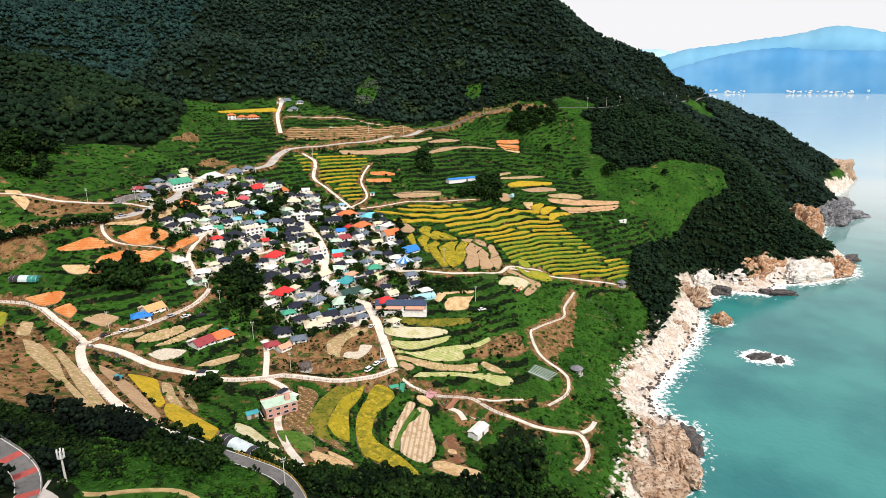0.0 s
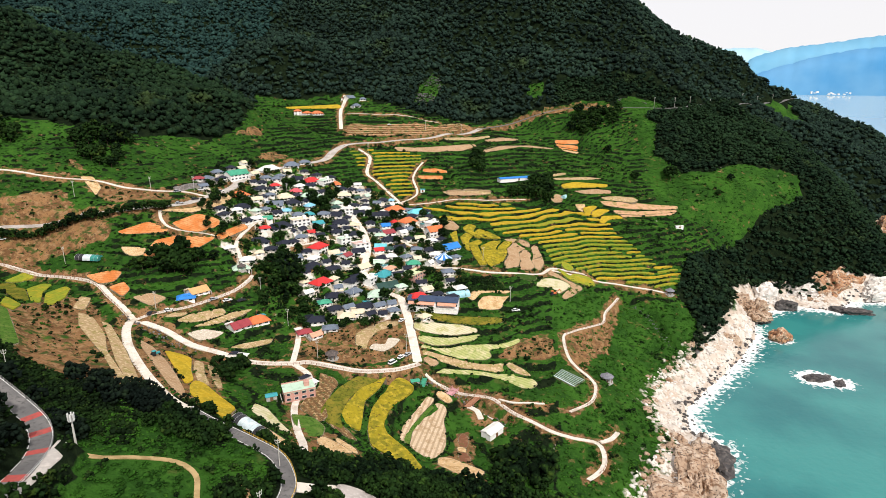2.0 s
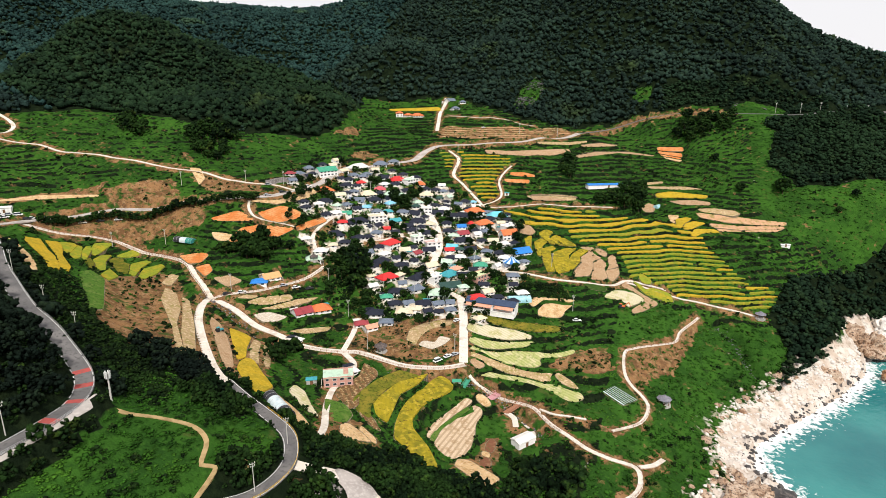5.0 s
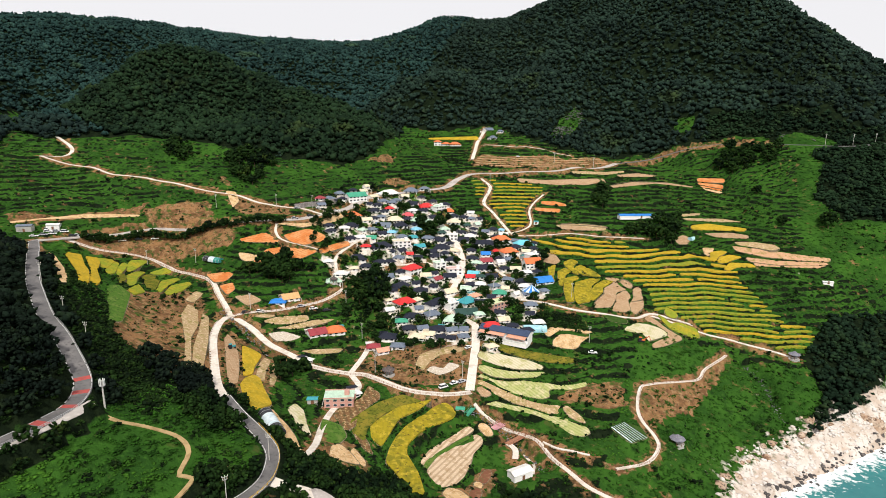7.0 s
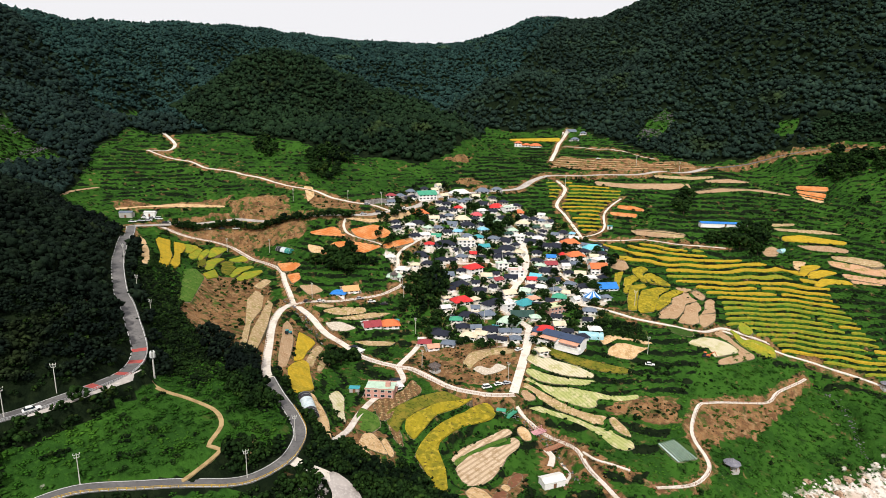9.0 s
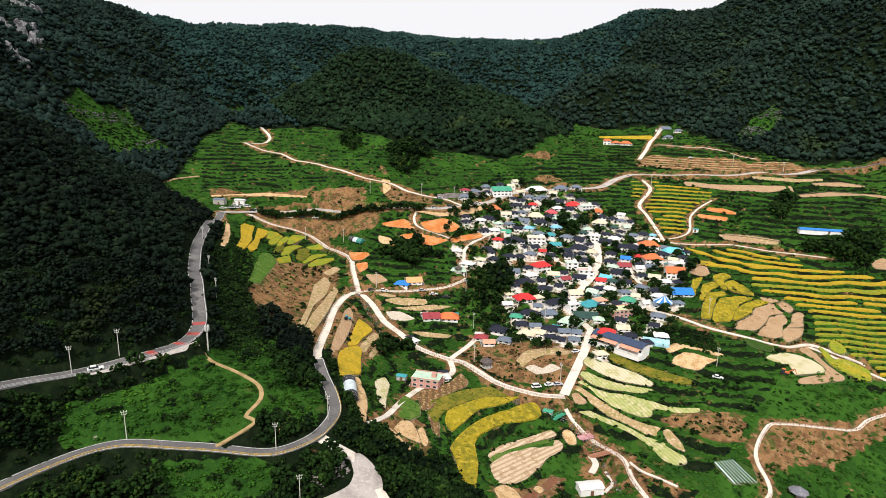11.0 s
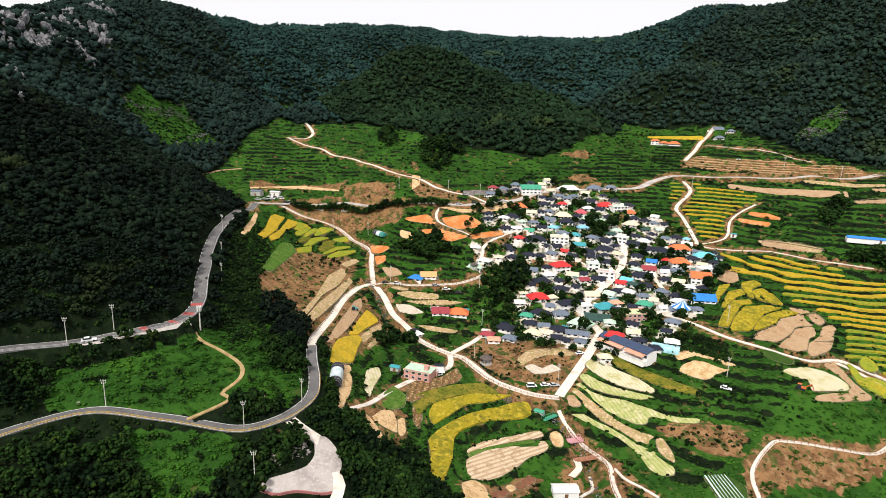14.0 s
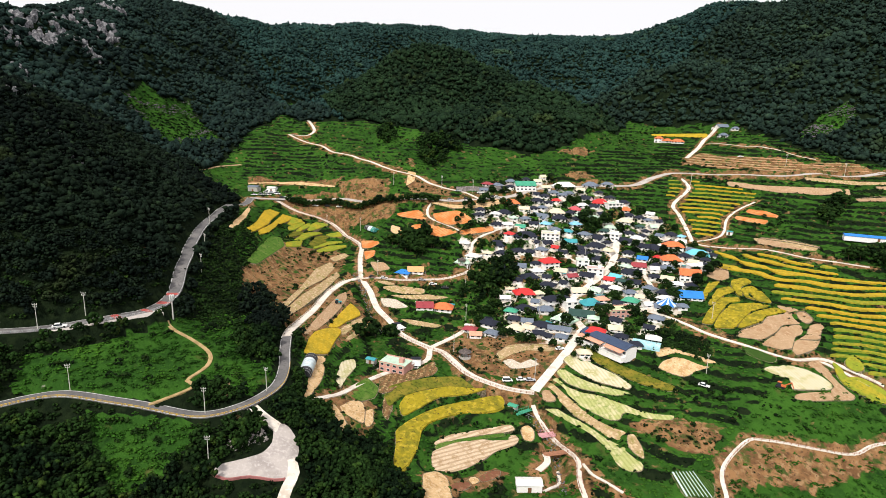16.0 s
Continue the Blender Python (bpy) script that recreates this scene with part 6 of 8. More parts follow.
def wooded(x, y):
    keep = (sample(WOODED * 1.0, x, y) > 0.5) & (sample(ROAD_FLAT, x, y) > 1.6) & (sample(SHORE, x, y) > 12)
    keep &= to_line(x - 4, y + 3, ROADS["shore_road"][1])[0] > 4.2
    px_, py_ = x - 5, y + 4
    keep &= (to_line(px_, py_, PLAZA + PLAZA[:1])[0] > 2.5) & ~inside(px_, py_, PLAZA) & ~inside(x, y, PLAZA)
    for cx, cy, cr in CRAGS:
        keep &= np.hypot(x - cx, y - cy) > cr * 0.42
    for ring in OPEN_WOODS:
        keep &= ~inside(x, y, ring)
    return keep


FAR_SHAPES = [crown_shape(40 + k, 4, 0.78) for k in range(8)]
NEAR_SHAPES = [crown_shape(60 + k, 14, 0.5) for k in range(6)]
CLIFF_SHAPES = [crown_shape(260 + k, 9, 0.56) for k in range(6)]
FINE_SHAPES = [crown_shape(160 + k, 34, 0.29) for k in range(6)]
r = np.random.RandomState(9)
# slopes close to the village and the shore roads
x, y = jittered(-330, 45, 130, 240, 3.6, 1)
ok = wooded(x, y) & (y < 240) & ~inside(x, y, SCRUB_SLOPE)
x, y = x[ok], y[ok]
for ring in DENSE_GROVES:
    q = np.array(ring)
    gx_, gy_ = jittered(q[:, 0].min(), q[:, 1].min(), q[:, 0].max(), q[:, 1].max(), 3.4, 5)
    in_ = inside(gx_, gy_, ring) & (sample(ROAD_FLAT, gx_, gy_) > 1.5) & ~inside(gx_ - 5, gy_ + 4, PLAZA) & ~inside(gx_, gy_, PLAZA) & (to_line(gx_ - 3, gy_ + 2, PLAZA + PLAZA[:1])[0] > 4)
    for kind, other in FIELDS:
        in_ &= ~inside(gx_, gy_, other)
    x, y = np.r_[x, gx_[in_]], np.r_[y, gy_[in_]]
wide = r.uniform(2.6, 5.4, len(x))
at = np.c_[x, y, sample(HH, x, y)]
at[:, 2] += 0.6
tall = wide * r.uniform(0.75, 1.1, len(x))
# west of the split the leaf colour itself is darker, for the dim slope
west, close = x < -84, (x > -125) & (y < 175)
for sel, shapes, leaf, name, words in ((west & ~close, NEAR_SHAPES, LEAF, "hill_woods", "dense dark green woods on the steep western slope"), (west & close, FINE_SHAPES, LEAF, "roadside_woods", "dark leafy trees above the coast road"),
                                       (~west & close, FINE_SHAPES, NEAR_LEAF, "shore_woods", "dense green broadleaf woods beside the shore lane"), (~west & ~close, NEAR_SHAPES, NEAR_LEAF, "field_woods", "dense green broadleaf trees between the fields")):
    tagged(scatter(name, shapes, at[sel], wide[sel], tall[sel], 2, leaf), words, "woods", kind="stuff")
# the hills behind
x, y = jittered(-790, -120, 660, 960, 5.1, 3)
near = (x > -330) & (x < 130) & (y > 45) & (y < 240)
cliff = (x > 60) & (x < 420) & (y > 240) & (y < 640)
ok = wooded(x, y) & ~near & ~cliff & ((y > 40) | (x > -320)) & (to_line(x - 2, y + 4, ROADS["hill_road"][1])[0] > 4)
x, y = x[ok], y[ok]
wide = r.uniform(4.2, 6.8, len(x))
at = np.c_[x, y, sample(HH, x, y)]
at[:, 2] += 0.5
tall = wide * r.uniform(0.7, 1.0, len(x))
# woods split by landform; the back ridge's leaf colour carries the distance haze
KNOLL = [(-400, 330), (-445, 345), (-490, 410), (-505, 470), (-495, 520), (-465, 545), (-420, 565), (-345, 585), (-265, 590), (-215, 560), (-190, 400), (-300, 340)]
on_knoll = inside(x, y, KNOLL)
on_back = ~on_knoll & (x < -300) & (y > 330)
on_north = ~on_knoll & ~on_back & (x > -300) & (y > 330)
for sel, leaf, words in ((on_knoll, KNOLL_LEAF, "dark green woods on the round hill above the fields"), (on_back, FAR_LEAF, "woods on the high back ridge, tinted blue-green for haze"), (on_north, NORTH_LEAF, "dark green woods over the headland hill"), (~on_knoll & ~on_back & ~on_north, WEST_LEAF, "black-green woods on the steep western ridge")):
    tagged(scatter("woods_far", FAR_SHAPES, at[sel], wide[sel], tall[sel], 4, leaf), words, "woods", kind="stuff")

x, y = jittered(60, 240, 420, 640, 4.0, 6)
ok = wooded(x, y) & ~((x < 130) & (y < 240)) & (to_line(x - 2, y + 4, ROADS["hill_road"][1])[0] > 4)
x, y = x[ok], y[ok]
wide = r.uniform(3.2, 6.0, len(x))
tagged(scatter("cliff_woods", CLIFF_SHAPES, np.c_[x, y, sample(HH, x, y) + 0.4], wide, wide * r.uniform(0.7, 1.0, len(x)), 7, KNOLL_LEAF), "dark green woods on the slope above the sea cliffs", "woods", kind="stuff")

# single trees in groves: trunk, limbs and crown
def tree_model(seed, tall, wide):
    rr = random.Random(seed)
    root = new("tree")
    bm = bmesh.new()
    legs = [((0, 0, -0.6), (rr.uniform(-0.2, 0.2), rr.uniform(-0.2, 0.2), tall * 0.45), 0.20, 0.13)]
    top = legs[0][1]
    for _ in range(4):
        a = rr.uniform(0, 6.283)
        legs.append((top, (top[0] + math.cos(a) * wide * 0.3, top[1] + math.sin(a) * wide * 0.3, tall * rr.uniform(0.6, 0.8)), 0.11, 0.04))
    for p, q, r0, r1 in legs:
        p, q = Vector(p), Vector(q)
        m = Matrix.Translation((p + q) / 2) @ (q - p).to_track_quat("Z", "Y").to_matrix().to_4x4()
        bmesh.ops.create_cone(bm, cap_ends=True, segments=6, radius1=r0, radius2=r1, depth=(q - p).length, matrix=m)
    me = bpy.data.meshes.new("trunk")
    bm.to_mesh(me)
    bm.free()
    me.materials.append(BARK)
    trunk = new("trunk", me)
    trunk.parent = root
    v, f = crown_shape(seed + 500, 75, 0.27)
    v = v * (wide, wide, tall * 0.85) + (0, 0, tall * 0.3)
    crown = new("crown", mesh_of("crown", v, f, NEAR_LEAF))
    crown.parent = root
    return tagged(root, "dark green leafy tree among the fields", "tree", group="field trees")


MODELS = [tree_model(k, 5.0 + 0.6 * k, 4.6 + 0.5 * k) for k in range(5)]
FIRST = [True] * 5


def plant(x, y, size, seed):
    rr = random.Random(seed)
    k = rr.randrange(5)
    m = pose(x, y, ground(x, y), 0, 0, rr.uniform(0, 360)) @ Matrix.Diagonal((size, size, size * rr.uniform(0.85, 1.1), 1))
    if FIRST[k]:
        FIRST[k] = False
        MODELS[k].matrix_basis = m
        return MODELS[k]
    t = copy_thing(MODELS[k], Matrix())
    t.matrix_basis = m
    return t


for n, ring in enumerate(SINGLE_GROVES):
    q = np.array(ring)
    x, y = jittered(q[:, 0].min(), q[:, 1].min(), q[:, 0].max(), q[:, 1].max(), 6.2, 70 + n)
    ok = inside(x, y, ring) & (sample(ROAD_FLAT, x, y) > 1.5) & ~inside(x - 5, y + 4, PLAZA) & ~inside(x, y, PLAZA) & (to_line(x - 3, y + 2, PLAZA + PLAZA[:1])[0] > 4)
    for kind, other in FIELDS:
        ok &= ~inside(x, y, other)
    for i, (a, b) in enumerate(zip(x[ok], y[ok])):
        plant(a, b, 0.95 + 0.4 * random.random(), n * 1000 + i)
vx, vy = jittered(-185, 255, 0, 435, 6.4, 66)
ok = inside(vx, vy, VILLAGE_RING) & (sample(near_house, vx, vy) > 4.6) & (sample(ROAD_FLAT, vx, vy) > 1.0)
for i, (a, b) in enumerate(zip(vx[ok], vy[ok])):
    plant(a, b, 0.45 + 0.4 * random.random(), 5000 + i)
# a row along the coast road
row = smooth_line(ROADS["upper_road"][1][1:5], 3.4)
for i, q in enumerate(row):
    if not any(inside(q[:1] + 3.4, q[1:] - 5.0, f[1])[0] for f in FIELDS if f[0] != "bare"):
        plant(q[0] + 3.4, q[1] - 5.0, 0.85, 9000 + i)

# lone trees on the meadow above the sea
for i, (a, b) in enumerate([(145.5, 484.8), (188.7, 479.5), (177.8, 468.7), (235.7, 514.0), (102.8, 537.9), (118.2, 485.3), (74.5, 573.5)]):
    plant(a, b, (1.5, 1.2, 0.9, 1.3, 1.0, 0.9, 1.2)[i], 9500 + i)

# scrub over the open slopes
x, y = jittered(-430, 60, 255, 615, 4.4, 21)
ok = (sample(IN_CLEAR * 1.0, x, y) > 0.5) & (sample(ROAD_FLAT, x, y) > 1.5) & ~inside(x, y, VILLAGE_RING) & ~inside(x, y, BROAD_TERRACES) & ~inside(x, y, UPPER_TERRACES)
ok &= (wave(x, y, 50, 31) + wave(x, y, 17, 32) * 0.8 + r.uniform(-0.6, 0.6, len(x)) > 0.8) & (sample(SHORE, x, y) > 18)
for kind, ring in FIELDS:
    ok &= ~inside(x, y, ring) | ((kind == "bare") & (r.uniform(size=len(x)) < 0.6))
ok &= ~inside(x, y, HILL_TERRACES)
x, y = x[ok], y[ok]
wide = r.uniform(1.0, 3.4, len(x)) * r.uniform(0.6, 1.0, len(x))
at = np.c_[x, y, sample(HH, x, y)]
BUSH_SHAPES = [crown_shape(80 + k, 12, 0.5) for k in range(5)]
tagged(scatter("scrub", BUSH_SHAPES, at, wide, wide * 0.75, 22, BUSH), "low green scrub and brambles on the slopes", "scrub", kind="stuff")
# tall grass and shrubs on the meadows by the shore road and on the slope over the sea
x, y = jittered(-110, 60, 130, 350, 2.6, 23)
ok = (sample(ROAD_FLAT, x, y) > 1.2) & (sample(SHORE, x, y) > 16)
inm = np.zeros(len(x), bool)
for ring in MEADOWS:
    inm |= inside(x, y, ring)
slope = inside(x, y, CLEARED) & (x > 55)
ok &= (inm & (r.uniform(size=len(x)) < 0.95)) | (slope & (r.uniform(size=len(x)) < 0.3))
x, y = x[ok], y[ok]
wide = r.uniform(0.9, 3.0, len(x))
at = np.c_[x, y, sample(HH, x, y)]
TUFT_SHAPES = [crown_shape(860 + k, 14, 0.34) for k in range(6)]
tagged(scatter("undergrowth", TUFT_SHAPES, at, wide, wide * r.uniform(0.3, 0.6, len(x)), 24, RANK), "rank green undergrowth on the meadows", "undergrowth", kind="stuff")

x, y = jittered(-110, 60, -15, 160, 4.2, 27)
ok = (sample(ROAD_FLAT, x, y) > 1.5) & (wave(x, y, 16, 28) + wave(x, y, 6, 29) * 0.6 > 0.15)
inm = np.zeros(len(x), bool)
for ring in MEADOWS:
    inm |= inside(x, y, ring)
x, y = x[ok & inm], y[ok & inm]
wide = r.uniform(1.4, 3.6, len(x))
tagged(scatter("meadow_shrubs", TUFT_SHAPES, np.c_[x, y, sample(HH, x, y)], wide, wide * 0.75, 30, BUSH), "dark shrubs dotted over the rough meadow", "shrubs", kind="stuff")

# brambles along the terrace banks and round the fields
x, y = jittered(-430, 150, 255, 615, 2.1, 51)
b = sample(BANK, x, y)
ok = (sample(IN_CLEAR * 1.0, x, y) > 0.5) & (b > np.where(inside(x, y, HILL_TERRACES), 0.74, 0.62)) & (sample(ROAD_FLAT, x, y) > 1.0) & (sample(SHORE, x, y) > 18) & (wave(x, y, 24, 52) > np.where((x > 45) & (y < 345), 0.75, np.where((x < -185) & ~inside(x, y, HILL_TERRACES), 0.35, np.where(inside(x, y, HILL_TERRACES), -9, np.where((y > 440) & (x > 125), 1.3, np.where((y > 430) & (x > -60), 0.0, -0.45)))))) & ~inside(x, y, VILLAGE_RING)
for ring in [UPPER_TERRACES, BROAD_TERRACES, NORTH_TERRACES] + [q[1] for q in FIELDS if q[0] != "bare"]:
    ok &= ~inside(x, y, ring)
x, y = x[ok], y[ok]
edge = []
for kind, ring in FIELDS:
    if kind != "bare":
        q = smooth_ring(ring, 1.3)
        m = q.mean(0)
        q = m + (q - m) * (1 + 1.3 / (np.linalg.norm(q - m, axis=1)[:, None] + 1e-6))
        edge.append(q + r.uniform(-0.5, 0.5, q.shape))
edge = np.concatenate(edge)
clear = sample(ROAD_FLAT, edge[:, 0], edge[:, 1]) > 0.8
for kind, ring in FIELDS:
    clear &= ~inside(edge[:, 0], edge[:, 1], ring)
edge = edge[clear & (r.uniform(size=len(edge)) < 0.5)]
x, y = np.r_[x, edge[:, 0]], np.r_[y, edge[:, 1]]
wide = r.uniform(0.6, 1.7, len(x)) * r.uniform(0.7, 1.0, len(x))
at = np.c_[x, y, sample(HH, x, y) - 0.1]
THICK_SHAPES = [crown_shape(980 + k, 6, 0.62) for k in range(6)]
LOW_SHAPES = [crown_shape(90 + k, 4, 0.74) for k in range(6)]
tagged(scatter("bank_brambles", LOW_SHAPES, at, wide, wide * 0.7, 53, BUSH), "dark brambles and weeds along the terrace banks", "brambles", kind="stuff")
# banks of the rice terraces
x, y = jittered(-135, 350, 140, 500, 1.5, 55)
ok = np.zeros(len(x), bool)
for reg, step, seed in ((UPPER_TERRACES, 2.2, 11), (BROAD_TERRACES, 1.65, 12), (NORTH_TERRACES, 1.5, 13)):
    f = ((sample(RAW, x, y) + wave(x, y, 30, seed) * 0.5) / step) % 1.0
    ok |= inside(x, y, reg) & (f > 0.78) & (f < 0.97)
x, y = x[ok], y[ok]
wide = r.uniform(0.6, 1.5, len(x))
at = np.c_[x, y, sample(HH, x, y) - 0.15]
tagged(scatter("terrace_bank_weeds", LOW_SHAPES, at, wide, wide * 0.6, 56, BUSH), "dark green weeds on the banks of the rice terraces", "weeds", kind="stuff")

# scrub below the coast road and in the clearings of the woods
x, y = jittered(-460, 100, 60, 670, 1.9, 61)
ok = inside(x, y, SCRUB_SLOPE) & (sample(ROAD_FLAT, x, y) > 1.0)
for ring in OPEN_WOODS:
    ok |= inside(x, y, ring) & (r.uniform(size=len(x)) < 0.3)
for kind, ring in FIELDS:
    ok &= ~inside(x, y, ring)
x, y = x[ok], y[ok]
wide = r.uniform(1.0, 2.6, len(x))
at = np.c_[x, y, sample(HH, x, y)]
tagged(scatter("hillside_scrub", THICK_SHAPES, at, wide, wide * 0.7, 62, BUSH), "thick low scrub below the coast road", "scrub", kind="stuff")

# garden bushes and weeds between the houses
x, y = jittered(-185, 255, 5, 435, 1.7, 81)
ok = inside(x, y, VILLAGE_RING) & (sample(ROAD_FLAT, x, y) > 0.8) & (sample(near_house, x, y) > 3.5) & (wave(x, y, 13, 82) > -0.5)
for kind, ring in FIELDS:
    ok &= ~inside(x, y, ring)
x, y = x[ok], y[ok]
wide = r.uniform(0.7, 2.3, len(x))
at = np.c_[x, y, sample(HH, x, y)]
tagged(scatter("garden_bushes", THICK_SHAPES, at, wide, wide * 0.75, 83, BUSH), "green garden bushes and weeds between village houses", "bushes", kind="stuff")
# shrubs along the edges of the near woods and round the turning area
x, y = jittered(-120, 60, 60, 245, 2.0, 84)
ok = (sample(WOODED * 1.0, x, y) > 0.5) & (sample(ROAD_FLAT, x, y) > 1.0) & (sample(SHORE, x, y) > 14) & (r.uniform(size=len(x)) < 0.6)
ok &= ~inside(x, y, PLAZA) & (to_line(x, y, PLAZA + PLAZA[:1])[0] > 1.5)
x, y = x[ok], y[ok]
wide = r.uniform(1.0, 2.6, len(x))
at = np.c_[x, y, sample(HH, x, y)]
SHRUB_SHAPES = [crown_shape(880 + k, 10, 0.44) for k in range(6)]
tagged(scatter("wood_edge_shrubs", SHRUB_SHAPES, at, wide, wide * 0.8, 85, BUSH), "green shrubs along the edge of the woods", "shrubs", kind="stuff")

# rank bright weeds over meadows, fallow terraces and clearings
x, y = jittered(-450, 60, 255, 670, 2.5, 91)
ok = (sample(IN_CLEAR * 1.0, x, y) > 0.5) & (wave(x, y, 30, 92) + wave(x, y, 9, 93) * 0.7 > np.where(x > 45, -3, -0.8))
for ring in [UPPER_TERRACES, BROAD_TERRACES, NORTH_TERRACES, VILLAGE_RING]:
    ok &= ~inside(x, y, ring)
far = (y > 430) & (x > -185)
ok &= ~far | (r.uniform(size=len(x)) < 0.9)
for ring in MEADOWS + OPEN_WOODS:
    ok |= inside(x, y, ring)
ok &= (sample(ROAD_FLAT, x, y) > 0.9) & (sample(SHORE, x, y) > 15)
for kind, ring in FIELDS:
    ok &= ~inside(x, y, ring) | ((kind == "bare") & (r.uniform(size=len(x)) < 0.16))
b = sample(BANK, x, y)
ok &= (b < 0.62) | (b > 0.97) | (x > 45) | (r.uniform(size=len(x)) < 0.25)
x, y = x[ok], y[ok]
wide = r.uniform(1.2, 3.2, len(x)) * r.uniform(0.7, 1.0, len(x))
at = np.c_[x, y, sample(HH, x, y) - 0.1]
WEED_SHAPES = [crown_shape(940 + k, 3, 0.72) for k in range(6)]
tagged(scatter("rank_weeds", WEED_SHAPES, at, wide, wide * r.uniform(0.14, 0.32, len(x)), 94, RANK), "rank bright green weeds over fallow slopes", "weeds", kind="stuff")

# dark hedge shrubs round the restaurant's yard
HEDGE = [(-12.5, 313), (-4.5, 319), (13, 320.5), (19.5, 313), (16, 309), (5, 308.5), (-7.5, 303), (-13, 304)]
x, y = jittered(min(q[0] for q in HEDGE), min(q[1] for q in HEDGE), max(q[0] for q in HEDGE), max(q[1] for q in HEDGE), 1.3, 96)
ok = inside(x, y, HEDGE) & (sample(ROAD_FLAT, x, y) > 0.8)
for kind, ring in FIELDS:
    ok &= ~inside(x, y, ring)
x, y = x[ok], y[ok]
wide = r.uniform(1.2, 2.4, len(x))
tagged(scatter("hedge_shrubs", THICK_SHAPES, np.c_[x, y, sample(HH, x, y)], wide, wide * 0.8, 97, BUSH), "dense dark green shrubs beside the restaurant yard", "shrubs", kind="stuff")

def paint(name, rgb, rough=0.6, dirt=0.75):
    return material(name, rgb, rough, [(tuple(c * dirt for c in rgb), 2.5, 0.5, 0.7), (tuple(min(1, c * 1.12) for c in rgb), 0.7, 0.5, 0.7)], 0.01, 0.4)


ROOFS = {"steel": (0.045, 0.068, 0.125), "navy": (0.016, 0.019, 0.033), "red": (0.60, 0.035, 0.035), "rose": (0.62, 0.10, 0.12), "orange": (0.66, 0.17, 0.06), "cream": (0.68, 0.58, 0.42), "slate": (0.14, 0.17, 0.22),
         "white": (0.74, 0.72, 0.68), "green": (0.06, 0.32, 0.20), "sky": (0.22, 0.50, 0.66), "teal": (0.05, 0.30, 0.34), "mint": (0.48, 0.64, 0.50), "pink": (0.62, 0.42, 0.38), "maroon": (0.30, 0.05, 0.06),
         "cyan": (0.15, 0.52, 0.62), "salmon": (0.66, 0.33, 0.22), "pine": (0.03, 0.07, 0.06), "lime": (0.58, 0.64, 0.38), "blue": (0.03, 0.20, 0.58), "tan": (0.62, 0.36, 0.16), "ochre": (0.55, 0.36, 0.10)}
ROOF_WORD = {"steel": "steel blue metal", "navy": "dark navy tile", "red": "bright red metal", "rose": "rose red tile", "orange": "orange tile", "cream": "cream concrete", "slate": "grey-blue metal", "white": "white slab", "green": "green sheet", "sky": "pale blue metal",
             "teal": "teal sheet", "mint": "pale mint slab", "pink": "pinkish slab", "maroon": "maroon tile", "ochre": "ochre sheet", "cyan": "cyan sheet", "salmon": "salmon tile", "pine": "black-green sheet", "lime": "pale lime slab", "blue": "bright blue metal", "tan": "tan sheet"}
ROOF_MAT = {k: paint("roof_" + k, c, 0.55) for k, c in ROOFS.items()}
WALLS = {"white": paint("white_plaster", (0.84, 0.82, 0.80), 0.85, 0.92), "ochre": paint("ochre_plaster", (0.62, 0.44, 0.16), 0.85), "pink": paint("pink_brick", (0.55, 0.30, 0.25), 0.85), "grey": paint("grey_block", (0.45, 0.43, 0.40), 0.9)}
GLASS = material("dark_window_glass", (0.03, 0.04, 0.05), 0.12)
FRAME = paint("white_frame", (0.7, 0.7, 0.68), 0.5)
WOOD = material("brown_wood", (0.20, 0.10, 0.055), 0.8, [((0.13, 0.065, 0.035), 0.6, 0.45, 0.65)])
YARD = CONCRETE
FLAT = {"white", "mint", "lime", "pink", "cream", "sky"}


def part(name, bm, mat, parent, label=""):
    me = bpy.data.meshes.new(name)
    bm.to_mesh(me)
    bm.free()
    me.materials.append(mat)
    ob = new(name, me)
    ob.parent = parent
    return tagged(ob, label) if label else ob


def box(bm, x0, y0, z0, x1, y1, z1):
    m = pose((x0 + x1) / 2, (y0 + y1) / 2, (z0 + z1) / 2) @ Matrix.Diagonal((x1 - x0, y1 - y0, z1 - z0, 1))
    bmesh.ops.create_cube(bm, size=1, matrix=m)
    return bm


def prism(bm, outline, x0, x1):
    """An outline in y and z drawn out along x."""
    a = [bm.verts.new((x0, y, z)) for y, z in outline]
    b = [bm.verts.new((x1, y, z)) for y, z in outline]
    bm.faces.new(a[::-1])
    bm.faces.new(b)
    for i in range(len(outline)):
        j = (i + 1) % len(outline)
        bm.faces.new((a[i], a[j], b[j], b[i]))
    bmesh.ops.recalc_face_normals(bm, faces=bm.faces[:])
    return bm


def hip(bm, l, w, z0, z1, over, thick=0.18):
    """A hipped roof shell with a short ridge."""
    a, b = l / 2 + over, w / 2 + over
    k = max(l / 2 - w * 0.42, 0.3)
    low = [bm.verts.new(p) for p in ((-a, -b, z0), (a, -b, z0), (a, b, z0), (-a, b, z0))]
    eave = [bm.verts.new((v.co.x, v.co.y, z0 - thick)) for v in low]
    r0, r1 = bm.verts.new((-k, 0, z1)), bm.verts.new((k, 0, z1))
    for f in ((low[0], low[1], r1, r0), (low[1], low[2], r1), (low[2], low[3], r0, r1), (low[3], low[0], r0), eave[::-1]):
        bm.faces.new(f)
    for i in range(4):
        bm.faces.new((low[i], eave[i], eave[(i + 1) % 4], low[(i + 1) % 4]))
    bmesh.ops.recalc_face_normals(bm, faces=bm.faces[:])
    return bm


